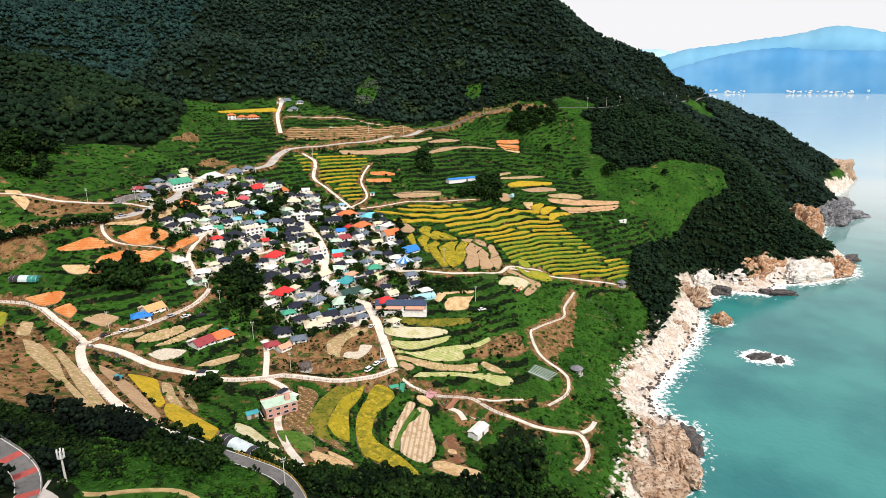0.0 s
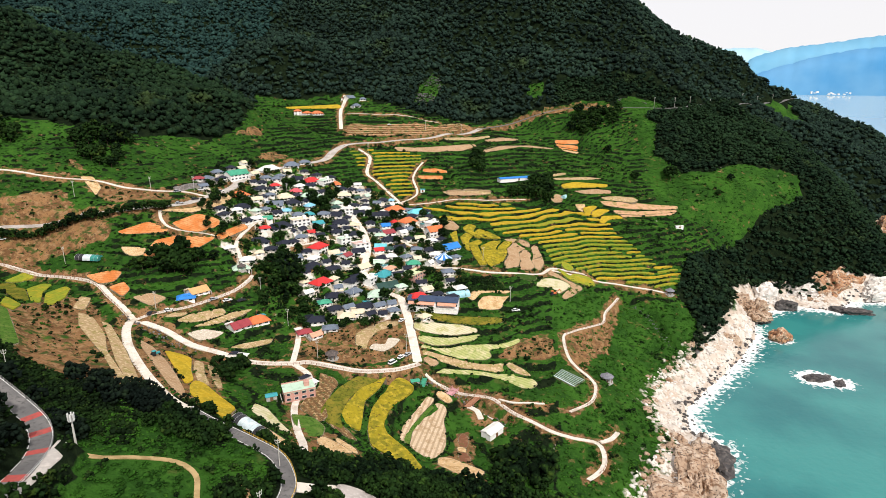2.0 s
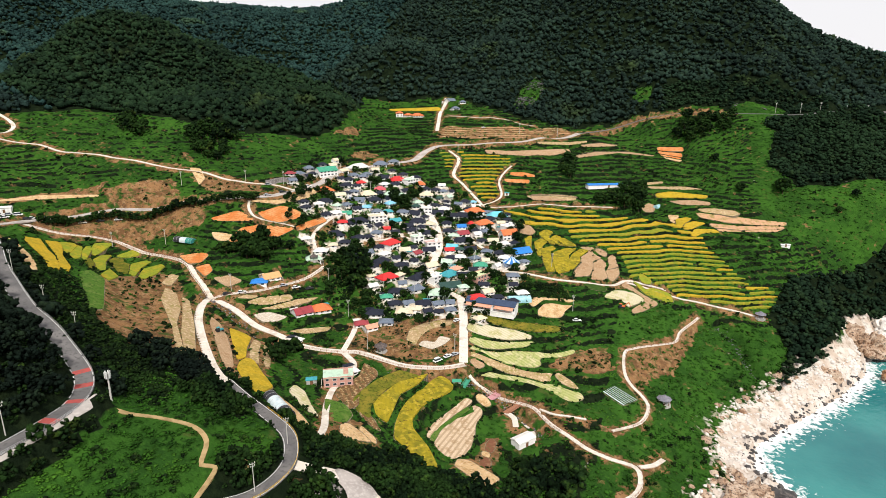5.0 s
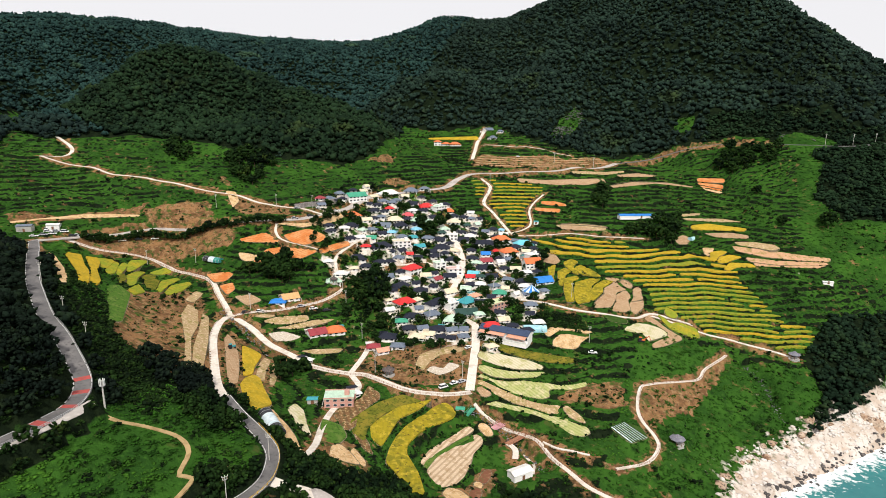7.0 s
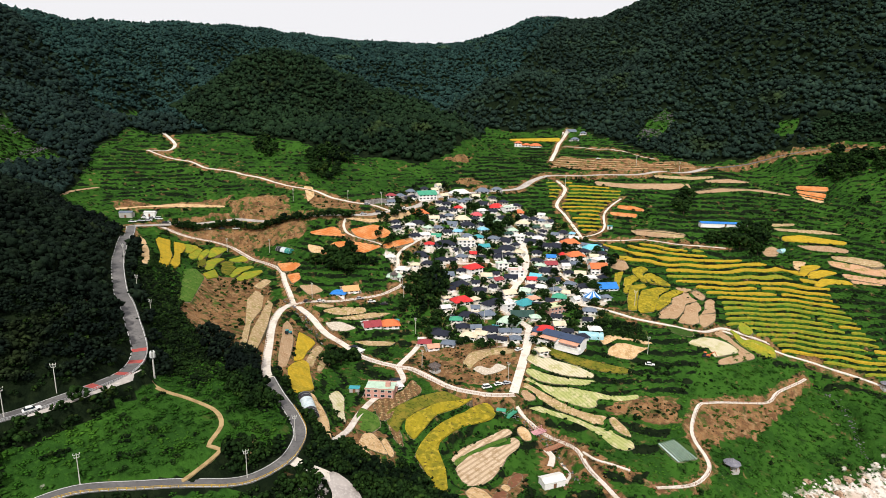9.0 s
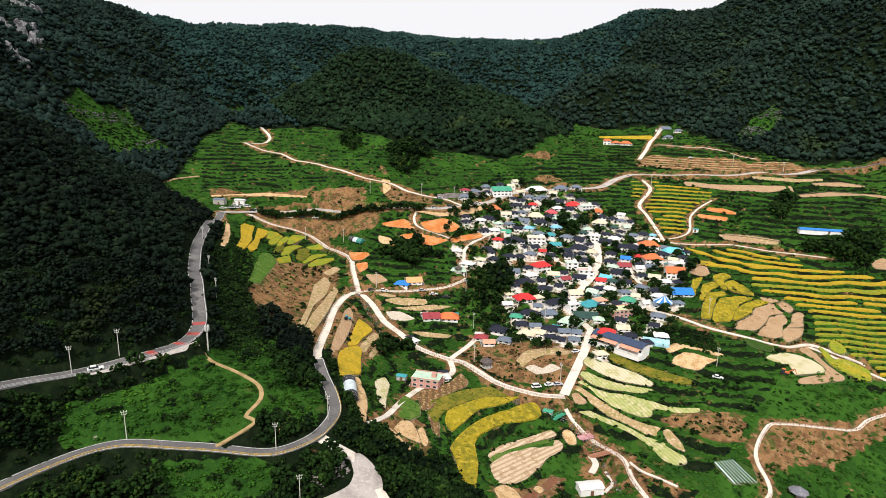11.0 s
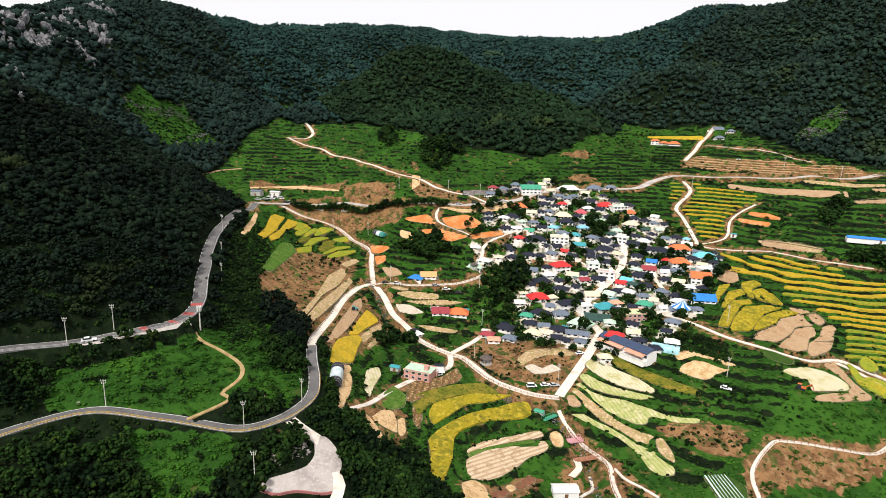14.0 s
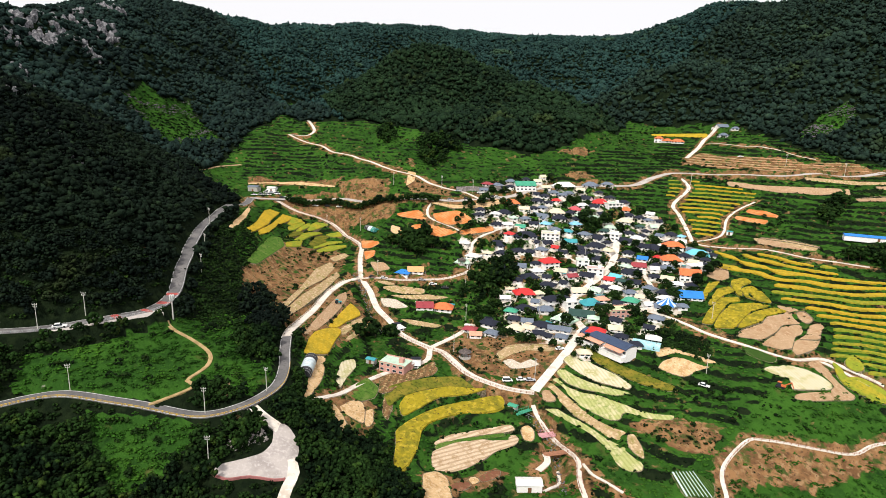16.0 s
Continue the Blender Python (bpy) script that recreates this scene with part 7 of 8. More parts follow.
def house(x, y, turn, length, depth, floors, roof, wall, seed, shape="", small=False):
    rr = random.Random(seed)
    h = 2.15 * floors - 0.35
    c, s = math.cos(radians(turn)), math.sin(radians(turn))
    feet = [ground(x + a * length / 2 * c - b * depth / 2 * s, y + a * length / 2 * s + b * depth / 2 * c) for a in (-1, 0, 1) for b in (-1, 0, 1)]
    z = 0.5 * sum(feet) / len(feet) + 0.5 * min(feet) + 0.1
    drop = z - min(feet) + 0.6
    root = new("house")
    root.matrix_basis = pose(x, y, z, 0, 0, turn)
    bm = bmesh.new()
    box(bm, -length / 2, -depth / 2, -drop, length / 2, depth / 2, h)
    form = shape or ("flat" if roof in FLAT and floors > 1 or roof in ("lime", "pink") else rr.choice(["gable", "hip", "hip"]))
    rise_ = depth * rr.uniform(0.27, 0.35)
    if form == "gable":
        prism(bm, [(-depth / 2 + 0.01, h - 0.01), (depth / 2 - 0.01, h - 0.01), (0, h + rise_ - 0.1)], -length / 2 + 0.02, length / 2 - 0.02)
    part("wall", bm, WALLS[wall], root)
    bm = bmesh.new()
    if form == "gable":
        o, t = depth / 2 + 0.5, 0.16
        e = h - rise_ * 0.5 / (depth / 2)
        prism(bm, [(-o, e), (0, h + rise_), (o, e), (o, e + t), (0, h + rise_ + t), (-o, e + t)], -length / 2 - 0.4, length / 2 + 0.4)
    elif form == "hip":
        hip(bm, length, depth, h + 0.12, h + rise_ * 1.2, 0.75)
    else:
        box(bm, -length / 2 - 0.25, -depth / 2 - 0.25, h, length / 2 + 0.25, depth / 2 + 0.25, h + 0.18)
    part("roof", bm, ROOF_MAT[roof], root)
    if form == "flat":
        for k, (x0, y0, x1, y1) in enumerate(((-length / 2 - 0.25, -depth / 2 - 0.25, length / 2 + 0.25, -depth / 2 - 0.05), (-length / 2 - 0.25, depth / 2 + 0.05, length / 2 + 0.25, depth / 2 + 0.25))):
            part("parapet", box(bmesh.new(), x0, y0, h + 0.19, x1, y1, h + 0.62), WALLS[wall], root)
        if floors > 1:
            part("stair_hut", box(bmesh.new(), -length * 0.35, -0.8, h + 0.19, -length * 0.35 + 2.0, 1.0, h + 2.0), WALLS[wall], root)
    for fl in range(floors):
        for side in (-1, 1):
            yy = side * depth / 2
            n = max(1, int(length / 2.6))
            for i in range(n):
                cx = -length / 2 + (i + 0.5) * length / n
                z0 = fl * 2.15
                if fl == 0 and i == n // 2 and side < 0:
                    part("door", box(bmesh.new(), cx - 0.5, yy - 0.06, 0.05, cx + 0.5, yy + 0.05, 1.88), WOOD, root)
                    continue
                w = rr.uniform(0.55, 0.85)
                win = part("window", box(bmesh.new(), cx - w - 0.08, min(yy, yy + side * 0.05), z0 + 0.7, cx + w + 0.08, max(yy, yy + side * 0.05), z0 + 1.8), FRAME, root)
                part("pane", box(bmesh.new(), cx - w, min(yy + side * 0.02, yy + side * 0.07), z0 + 0.78, cx + w, max(yy + side * 0.02, yy + side * 0.07), z0 + 1.72), GLASS, win)
    words = {1: "single-storey", 2: "two-storey"}[floors]
    if small:
        return tagged(root, f"small {wall} walled cottage with {ROOF_WORD[roof]} roof", "house", group="village houses")
    side = rr.choice([-1, 1])
    yd = -depth / 2 - rr.uniform(2.2, 4.0)
    part("yard", box(bmesh.new(), -length / 2 - 1.0, yd, -drop - 0.3, length / 2 + 1.0, -depth / 2 - 0.02, -0.02), YARD, root, "pale concrete courtyard")
    for x0, y0, x1, y1 in ((-length / 2 - 1.15, yd - 0.2, length / 2 + 1.15, yd), (-side * (length / 2 + 1.0) - 0.15, yd, -side * (length / 2 + 1.0) + 0.1, depth / 2)):
        part("yard_wall", box(bmesh.new(), x0, y0, -drop - 0.4, x1, y1, rr.uniform(0.6, 1.1)), WALLS[rr.choice(["grey", "white", "grey"])], root)
    if rr.random() < 0.75:
        al, ad, ah = rr.uniform(2.4, 4.2), rr.uniform(2.4, 3.4), rr.uniform(2.0, 2.5)
        x0 = side * (length / 2 - al / 2 + 0.6)
        annex = part("annex", box(bmesh.new(), x0 - al / 2, yd + 0.1, -drop, x0 + al / 2, yd + 0.1 + ad, ah), WALLS[wall if rr.random() < 0.6 else "grey"], root)
        cover_ = rr.choice(["navy", "slate", "navy", "white", "tan", "white", "navy", "teal", "cream"])
        part("annex_roof", prism(bmesh.new(), [(yd - 0.25, ah - 0.05), (yd + ad + 0.4, ah + 0.35), (yd + ad + 0.4, ah + 0.45), (yd - 0.25, ah + 0.06)], x0 - al / 2 - 0.3, x0 + al / 2 + 0.3), ROOF_MAT[cover_], annex)
    if rr.random() < 0.4:
        tk = bmesh.new()
        bmesh.ops.create_cone(tk, cap_ends=True, segments=12, radius1=0.6, radius2=0.55, depth=1.1, matrix=pose(-side * length * 0.3, yd + 0.9, 0.53))
        part("water_tank", tk, ROOF_MAT["blue"], root, "blue plastic water tank")
    words = {1: "single-storey", 2: "two-storey"}[floors]
    return tagged(root, f"{words} {wall} walled village house with {ROOF_WORD[roof]} roof", "house", group="village houses")


for n, (x, y, length, roof, floors, wall) in enumerate(HOUSES):
    rr = random.Random(300 + n)
    away = math.degrees(math.atan2(y - 78, x - 139))
    turn = away + 90 + rr.choice([-28, -16, -8, 0, 8, 16, 30])
    length = max(length * 1.04, 5.8) if n < SETTLED else length * 1.06
    house(x, y, turn, length, min(max(length * 0.74, 4.0), 7.6), floors, roof, wall, 900 + n, small=n >= SETTLED)

# ---- rocks of the shore and crags on the hill ----
def rock_mesh(name, seed, size, detail, mats, flat=0.0):
    """A weathered rock: a ball broken by cracks and ledges, sized in three directions."""
    bm = bmesh.new()
    bmesh.ops.create_icosphere(bm, subdivisions=detail, radius=1)
    off = Vector((seed * 7.3, seed * 3.1, seed * 1.7))
    for v in bm.verts:
        p = v.co.copy()
        k = 1 + 0.38 * noise.noise(p * 1.3 + off) + 0.20 * noise.noise(p * 3.1 + off) + 0.09 * noise.noise(p * 7 + off)
        crack = abs(noise.noise(Vector((p.x * 2.2, p.y * 2.2, p.z * 0.8)) + off * 2))
        k -= 0.20 * max(0, 0.16 - crack) / 0.16
        if detail > 4:
            k += 0.05 * noise.noise(p * 14 + off) - 0.10 * max(0, 0.10 - abs(noise.noise(Vector((p.x * 5, p.y * 3, p.z * 2)) + off))) / 0.10
        q = p * k
        if flat:
            q.z = min(q.z, flat + 0.16 * noise.noise(p * 3 + off) + 0.10 * noise.noise(p * 9 + off))
        v.co = Vector((q.x * size[0], q.y * size[1], q.z * size[2]))
    me = bpy.data.meshes.new(name)
    bm.to_mesh(me)
    bm.free()
    for m in mats:
        me.materials.append(m)
    if len(mats) > 1:
        for f in me.polygons:
            f.material_index = 1 if f.center.z < -0.05 * size[2] else 0
    return me


PALE_ROCK = material("pale_granite", (0.66, 0.61, 0.57), 0.9, [((0.62, 0.52, 0.44), 6, 0.5, 0.66), ((0.74, 0.70, 0.66), 1.5, 0.45, 0.62), ((0.26, 0.21, 0.17), 0.9, 0.63, 0.72)], 0.5, 0.9)
RUST_ROCK = material("rusty_granite", (0.44, 0.24, 0.13), 0.9, [((0.58, 0.44, 0.32), 4, 0.48, 0.62), ((0.30, 0.13, 0.07), 1.8, 0.5, 0.66), ((0.08, 0.06, 0.05), 1.1, 0.54, 0.64)], 0.6, 1.0)
TAN_ROCK = material("tan_granite", (0.42, 0.29, 0.20), 0.9, [((0.55, 0.43, 0.33), 5, 0.45, 0.62), ((0.24, 0.14, 0.085), 1.8, 0.50, 0.62), ((0.09, 0.07, 0.06), 0.9, 0.57, 0.66)], 0.6, 1.0)


def sea_rock(x, y, z, size, seed, mats, label, turn=0.0, flat=0.0, detail=4):
    ob = new("rock", rock_mesh("rock", seed, size, detail, mats, flat))
    ob.matrix_basis = pose(x, y, z, 0, 0, turn)
    return tagged(ob, label, "rock", group="shore rocks")


sea_rock(184, 388, 1, (13, 10, 9), 1, [TAN_ROCK, WET], "rounded tan boulder headland at the water", 20, 0.0, 5)
sea_rock(188, 357, -1.5, (7.5, 6, 6.5), 2, [RUST_ROCK, WET], "round brown boulder standing in the sea", 40)
sea_rock(187, 307, -2.6, (8, 4, 2.2), 3, [WET], "low black reef ringed by surf", 10)
sea_rock(196, 303, -2.8, (5, 3, 1.8), 4, [WET], "low black reef ringed by surf", 60)
sea_rock(98, 211, -1, (9.5, 21, 8.5), 5, [TAN_ROCK, WET], "broad tan granite slab jutting into the sea", -12, 0.75, 5)
sea_rock(108, 226, -3, (9, 13, 5.5), 6, [WET], "black wet ledge at the foot of the granite slab", -10)
sea_rock(84, 192, 0, (10, 12, 8), 7, [TAN_ROCK, WET], "broad tan granite slab jutting into the sea", 30, 0.7)
sea_rock(262, 448, 0, (26, 13, 16), 8, [RUST_ROCK], "rusty red cliff over the shore", 25, 0.0, 5)
sea_rock(238, 437, -1, (17, 9, 10), 9, [PALE_ROCK, WET], "pale fractured granite cliff", 10, 0.0, 5)
sea_rock(300, 446, -1, (27, 10, 13), 10, [PALE_ROCK, WET], "pale fractured granite ridge running into the sea", 22, 0.0, 5)
sea_rock(330, 457, -1, (20, 9, 13), 11, [RUST_ROCK, WET], "rusty granite point at the end of the ridge", 25, 0.0, 5)
sea_rock(256, 410, -2.5, (12, 5, 4), 12, [WET], "dark wet rock awash at the shore", -10)
sea_rock(360, 487, -2, (20, 6, 6), 13, [WET], "dark wet rock awash at the shore", 30)
sea_rock(214, 412, -1.5, (8, 5, 5), 14, [WET], "dark wet rock awash at the shore", 0)
sea_rock(345, 535, 4, (24, 24, 34), 15, [RUST_ROCK, WET], "dark rusty sea cliff under the woods", 0, 0.0, 5)
sea_rock(446, 640, 0, (26, 18, 22), 16, [CRAG, WET], "grey sea crag off the headland", 20)
sea_rock(485, 664, -2, (30, 12, 8), 17, [CRAG, WET], "grey sea crag off the headland", 20)
sea_rock(520, 735, -2, (30, 12, 10), 18, [CRAG, WET], "grey sea crag off the headland", 30)
sea_rock(610, 920, -2, (75, 40, 42), 19, [TAN_ROCK, WET], "pinkish bare rock point of the far headland", 25)
sea_rock(150, 340, 1, (9, 7, 7), 20, [TAN_ROCK, WET], "broken tan rock above the white shingle", 30)
sea_rock(166, 358, 1, (9, 6, 6), 21, [PALE_ROCK, WET], "pale fractured granite at the water", 60)
sea_rock(202, 420, 3, (12, 9, 10), 22, [PALE_ROCK], "pale fractured granite cliff", 60)
sea_rock(175, 398, 5, (10, 8, 8), 23, [TAN_ROCK], "broken tan rock under the scrub", 80)

# loose stones of the foreshore
rr_ = np.random.RandomState(77)


def stones(name, count, low, high, lo, hi, mat, label, seed, span=(6.0, 20.5)):
    """Angular stones along the shore, between two distances from the waterline."""
    line = smooth_line(COAST[4:22], 1.0)
    r = np.random.RandomState(seed)
    k = r.randint(0, len(line) - 1, count)
    t = np.gradient(line, axis=0)
    nrm = np.c_[-t[:, 1], t[:, 0]] / np.linalg.norm(t, axis=1)[:, None]
    p = line[k] + nrm[k] * r.uniform(low, high, count)[:, None]
    p = p[(sample(SHORE, p[:, 0], p[:, 1]) < abs(high) * 0.8 + 3) & (sample(HH, p[:, 0], p[:, 1]) < 9)]
    count = len(p)
    bmv = []
    shapes = []
    for s in range(6):
        me = rock_mesh("stone_shape", 200 + s, (1, 1, 0.7), 1, [mat])
        v = np.empty(len(me.vertices) * 3, np.float32)
        me.vertices.foreach_get("co", v)
        f = np.array([tuple(q.vertices) for q in me.polygons])
        shapes.append((v.reshape(-1, 3).astype(float), f))
        bpy.data.meshes.remove(me)
    size = r.uniform(lo, hi, count) * r.uniform(0.5, 1.0, count)
    at = np.c_[p, np.maximum(sample(HH, p[:, 0], p[:, 1]), SEA - 0.6)]
    return tagged(scatter(name, shapes, at, size, size * r.uniform(0.7, 1.3, count), seed + 1, mat), label, "stones", kind="stuff")


stones("foreshore_stones", 2400, 3, 23, 0.35, 1.5, PALE_ROCK, "pale broken granite stones along the foreshore", 301)
stones("rusty_stones", 260, 14, 25, 0.8, 3.2, TAN_ROCK, "tan and rusty broken stones under the slope", 303)
stones("wet_stones", 1100, -5, 3.5, 0.4, 1.6, WET, "dark wet stones along the waterline", 305)

def outcrop(x, y, s, seed):
    """A broken cliff of upright angular slabs that lean on one another."""
    a = random.Random(seed)
    z0 = ground(x, y)
    root = new("crag")
    root.matrix_basis = pose(x, y, z0)
    for k in range(14):
        w = s * a.uniform(0.12, 0.30)
        dx, dy = a.gauss(0, 0.45) * s, a.gauss(0, 0.45) * s
        ob = new("slab", rock_mesh("slab", seed * 31 + k, (w, w * a.uniform(0.5, 0.9), w * a.uniform(1.0, 1.9)), 2, [CRAG]))
        ob.matrix_basis = pose(dx, dy, ground(x + dx, y + dy) - z0 + w * 0.35, a.uniform(-25, 25), a.uniform(-25, 25), a.uniform(0, 360))
        ob.parent = root
    return tagged(root, "grey fractured crag standing out of the hillside woods", "crag", group="hill crags")


for n, (x, y, size) in enumerate(CRAGS):
    outcrop(x, y, size, 400 + n)

PURPLE_SCREE = material("purple_scree", (0.13, 0.11, 0.13), 0.95, [((0.20, 0.18, 0.20), 1.5, 0.45, 0.65), ((0.07, 0.06, 0.07), 0.6, 0.5, 0.65)])
for n, (ring, share) in enumerate(zip(OPEN_WOODS, (0.35, 0.8, 0.0, 0.0, 0.0, 0.0))):
    q = np.array(ring)
    x, y = jittered(q[:, 0].min(), q[:, 1].min(), q[:, 0].max(), q[:, 1].max(), 1.7, 500 + n)
    ok = inside(x, y, ring) & (wave(x, y, 26, 510 + n) > 1.15 - 1.6 * share)
    if ok.sum() < 5:
        continue
    x, y = x[ok], y[ok]
    shapes = [crown_shape(520 + k, 3, 0.8) for k in range(4)]
    s = np.random.RandomState(n).uniform(1.0, 2.4, len(x))
    tagged(scatter("scree", shapes, np.c_[x, y, sample(HH, x, y) - 0.2], s, s * 0.5, 530 + n, PURPLE_SCREE), "purple-grey scree in a clearing of the woods", "scree", kind="stuff")
# stones in the gullies
for n, line in enumerate(GULLIES):
    p = smooth_line(line, 0.7)
    r2 = np.random.RandomState(600 + n)
    p = np.repeat(p, 2, 0) + r2.uniform(-1.3, 1.3, (len(p) * 2, 2))
    s = r2.uniform(0.3, 1.0, len(p))
    tagged(scatter("gully_stones", [crown_shape(540 + k, 2, 0.9) for k in range(4)], np.c_[p, sample(HH, p[:, 0], p[:, 1])], s, s * 0.7, 610 + n, CRAG), "grey stones in the bed of the gully", "stones", kind="stuff")

# ---- greenhouses, pavilions, poles, vehicles, bridges, rails ----
FILM = material("greenhouse_film", (0.62, 0.70, 0.72), 0.35, [((0.45, 0.55, 0.6), 1.5, 0.45, 0.65)])
BLACK_FILM = material("black_shade_cloth", (0.03, 0.03, 0.035), 0.6, [((0.06, 0.06, 0.07), 1.0, 0.45, 0.65)])
BLUE_FILM = material("pale_blue_film", (0.30, 0.55, 0.62), 0.4, [((0.42, 0.66, 0.70), 1.2, 0.45, 0.65)])
TEAL_FILM = material("teal_shade_cloth", (0.04, 0.22, 0.20), 0.6, [((0.06, 0.3, 0.26), 1.0, 0.45, 0.65)])
STEEL = material("galvanised_steel", (0.55, 0.55, 0.54), 0.4, metal=0.7)
POLE_GREY = material("pole_concrete", (0.58, 0.56, 0.52), 0.85, [((0.48, 0.46, 0.42), 0.8, 0.45, 0.65)])
RAIL_BROWN = material("red_brown_rail", (0.36, 0.17, 0.10), 0.7, [((0.26, 0.12, 0.07), 0.7, 0.45, 0.65)])
TYRE = material("tyre_rubber", (0.02, 0.02, 0.02), 0.9)
CAR_PAINT = {k: material("car_" + k, c, 0.3) for k, c in {"white": (0.78, 0.78, 0.77), "silver": (0.42, 0.43, 0.45), "black": (0.03, 0.03, 0.035), "red": (0.5, 0.04, 0.03)}.items()}
YELLOW = material("yellow_guard_paint", (0.66, 0.42, 0.06), 0.7, [((0.45, 0.28, 0.06), 0.8, 0.5, 0.66)])


def barrel(x0, y0, x1, y1, width, height, cloths, label):
    """A tunnel greenhouse from one end to the other; cloths: a material for each stretch."""
    a, b = Vector((x0, y0)), Vector((x1, y1))
    d = b - a
    root = new("greenhouse")
    z = min(ground(x0, y0), ground(x1, y1), ground((x0 + x1) / 2, (y0 + y1) / 2)) + 0.1
    root.matrix_basis = pose(*((a + b) / 2), z, 0, 0, math.degrees(math.atan2(d.y, d.x)))
    n = len(cloths)
    for k, m in enumerate(cloths):
        xa, xb = d.length * (k / n - 0.5), d.length * ((k + 1) / n - 0.5)
        arc = [(width / 2 * math.cos(t), height * math.sin(t) ** 0.8) for t in np.linspace(0.0, math.pi, 13)]
        part("cover", prism(bmesh.new(), [(p, max(q, -0.4)) for p, q in arc], xa + 0.01, xb - 0.01), m, root)
    for k in range(n * 2 + 1):
        xx = d.length * (k / (2 * n) - 0.5)
        bm = bmesh.new()
        arc = [((width / 2 + 0.05) * math.cos(t), (height + 0.05) * math.sin(t) ** 0.8) for t in np.linspace(0, math.pi, 11)]
        for p, q in zip(arc, arc[1:]):
            u, v = Vector((xx, *p)), Vector((xx, *q))
            bmesh.ops.create_cone(bm, segments=5, radius1=0.04, radius2=0.04, depth=(v - u).length, matrix=Matrix.Translation((u + v) / 2) @ (v - u).to_track_quat("Z", "Y").to_matrix().to_4x4())
        part("hoop", bm, STEEL, root)
    return tagged(root, label, "greenhouse")


barrel(-67.5, 166, -53.5, 157, 5.2, 2.8, [BLACK_FILM, FILM, FILM, BLACK_FILM], "tunnel greenhouse in silver film and black cloth")
barrel(-12, 300.5, -1, 306, 6.0, 3.0, [BLUE_FILM, BLUE_FILM, BLUE_FILM], "tunnel greenhouse in pale blue film")
barrel(-199, 264, -186, 263.5, 4.6, 2.6, [BLACK_FILM, FILM, TEAL_FILM], "tunnel greenhouse in dark, silver and teal cloth")
barrel(60, 462, 65, 471, 4.0, 2.4, [BLUE_FILM, BLUE_FILM], "small tunnel greenhouse in pale blue film")


def pavilion(x, y, radius, height, roof, label, sides=8, stripes=None, wall=False):
    """A pavilion on posts with a pointed many-sided roof."""
    root = new("pavilion")
    root.matrix_basis = pose(x, y, ground(x, y) + 0.15)
    part("platform", box_round(radius * 0.95, -0.8, 0.25, sides), WALLS["grey"], root)
    for k in range(sides):
        a = 2 * math.pi * k / sides
        bm = bmesh.new()
        bmesh.ops.create_cone(bm, cap_ends=True, segments=6, radius1=0.11, radius2=0.1, depth=height - 0.2, matrix=pose(radius * 0.8 * math.cos(a), radius * 0.8 * math.sin(a), height / 2 + 0.15))
        part("post", bm, WOOD, root)
    if wall:
        part("wall", box_round(radius * 0.78, 0.25, height, sides), WALLS["white"], root)
    for k in range(sides * (2 if stripes else 1)):
        n = sides * (2 if stripes else 1)
        a, b = 2 * math.pi * k / n, 2 * math.pi * (k + 1) / n
        bm = bmesh.new()
        p = [Vector((radius * math.cos(t) * s, radius * math.sin(t) * s, height + z)) for s, z, t in ((1, 0, a), (1, 0, b), (0.45, radius * 0.28, b), (0.45, radius * 0.28, a), (0.02, radius * 0.62, (a + b) / 2))]
        v = [bm.verts.new(q) for q in p]
        u = [bm.verts.new(q - Vector((0, 0, 0.12))) for q in p]
        bm.faces.new((v[0], v[1], v[2], v[3]))
        bm.faces.new((v[3], v[2], v[4]))
        bm.faces.new((u[3], u[2], u[1], u[0]))
        bm.faces.new((v[1], v[0], u[0], u[1]))
        part("roof_panel", bm, (roof, stripes)[k % 2] if stripes else roof, root)
    return tagged(root, label, "pavilion")


def box_round(radius, z0, z1, sides):
    bm = bmesh.new()
    bmesh.ops.create_cone(bm, cap_ends=True, segments=sides, radius1=radius, radius2=radius, depth=z1 - z0, matrix=pose(0, 0, (z0 + z1) / 2, 0, 0, 180 / sides))
    return bm


THATCH = material("dark_thatch", (0.09, 0.075, 0.07), 0.9, [((0.15, 0.12, 0.11), 0.7, 0.45, 0.65)], 0.1, 0.3)
GREY_TILE = material("grey_roof_tile", (0.16, 0.16, 0.19), 0.7, [((0.24, 0.23, 0.26), 0.7, 0.45, 0.65)], 0.05, 0.3)
pavilion(-58, 238, 3.2, 2.5, THATCH, "octagonal pavilion with a dark thatched roof")
pavilion(69, 260, 3.3, 2.6, GREY_TILE, "octagonal lookout pavilion with a grey tiled roof")
pavilion(119, 354, 3.0, 2.5, GREY_TILE, "small lookout pavilion with a dark roof at the terrace end")
pavilion(-18.6, 336, 5.6, 2.6, ROOF_MAT["blue"], "round white hall with a blue and white striped roof", 8, FILM, True)
pavilion(-121, 284, 2.6, 2.4, THATCH, "small pavilion with a dark roof beside the lane", 6)


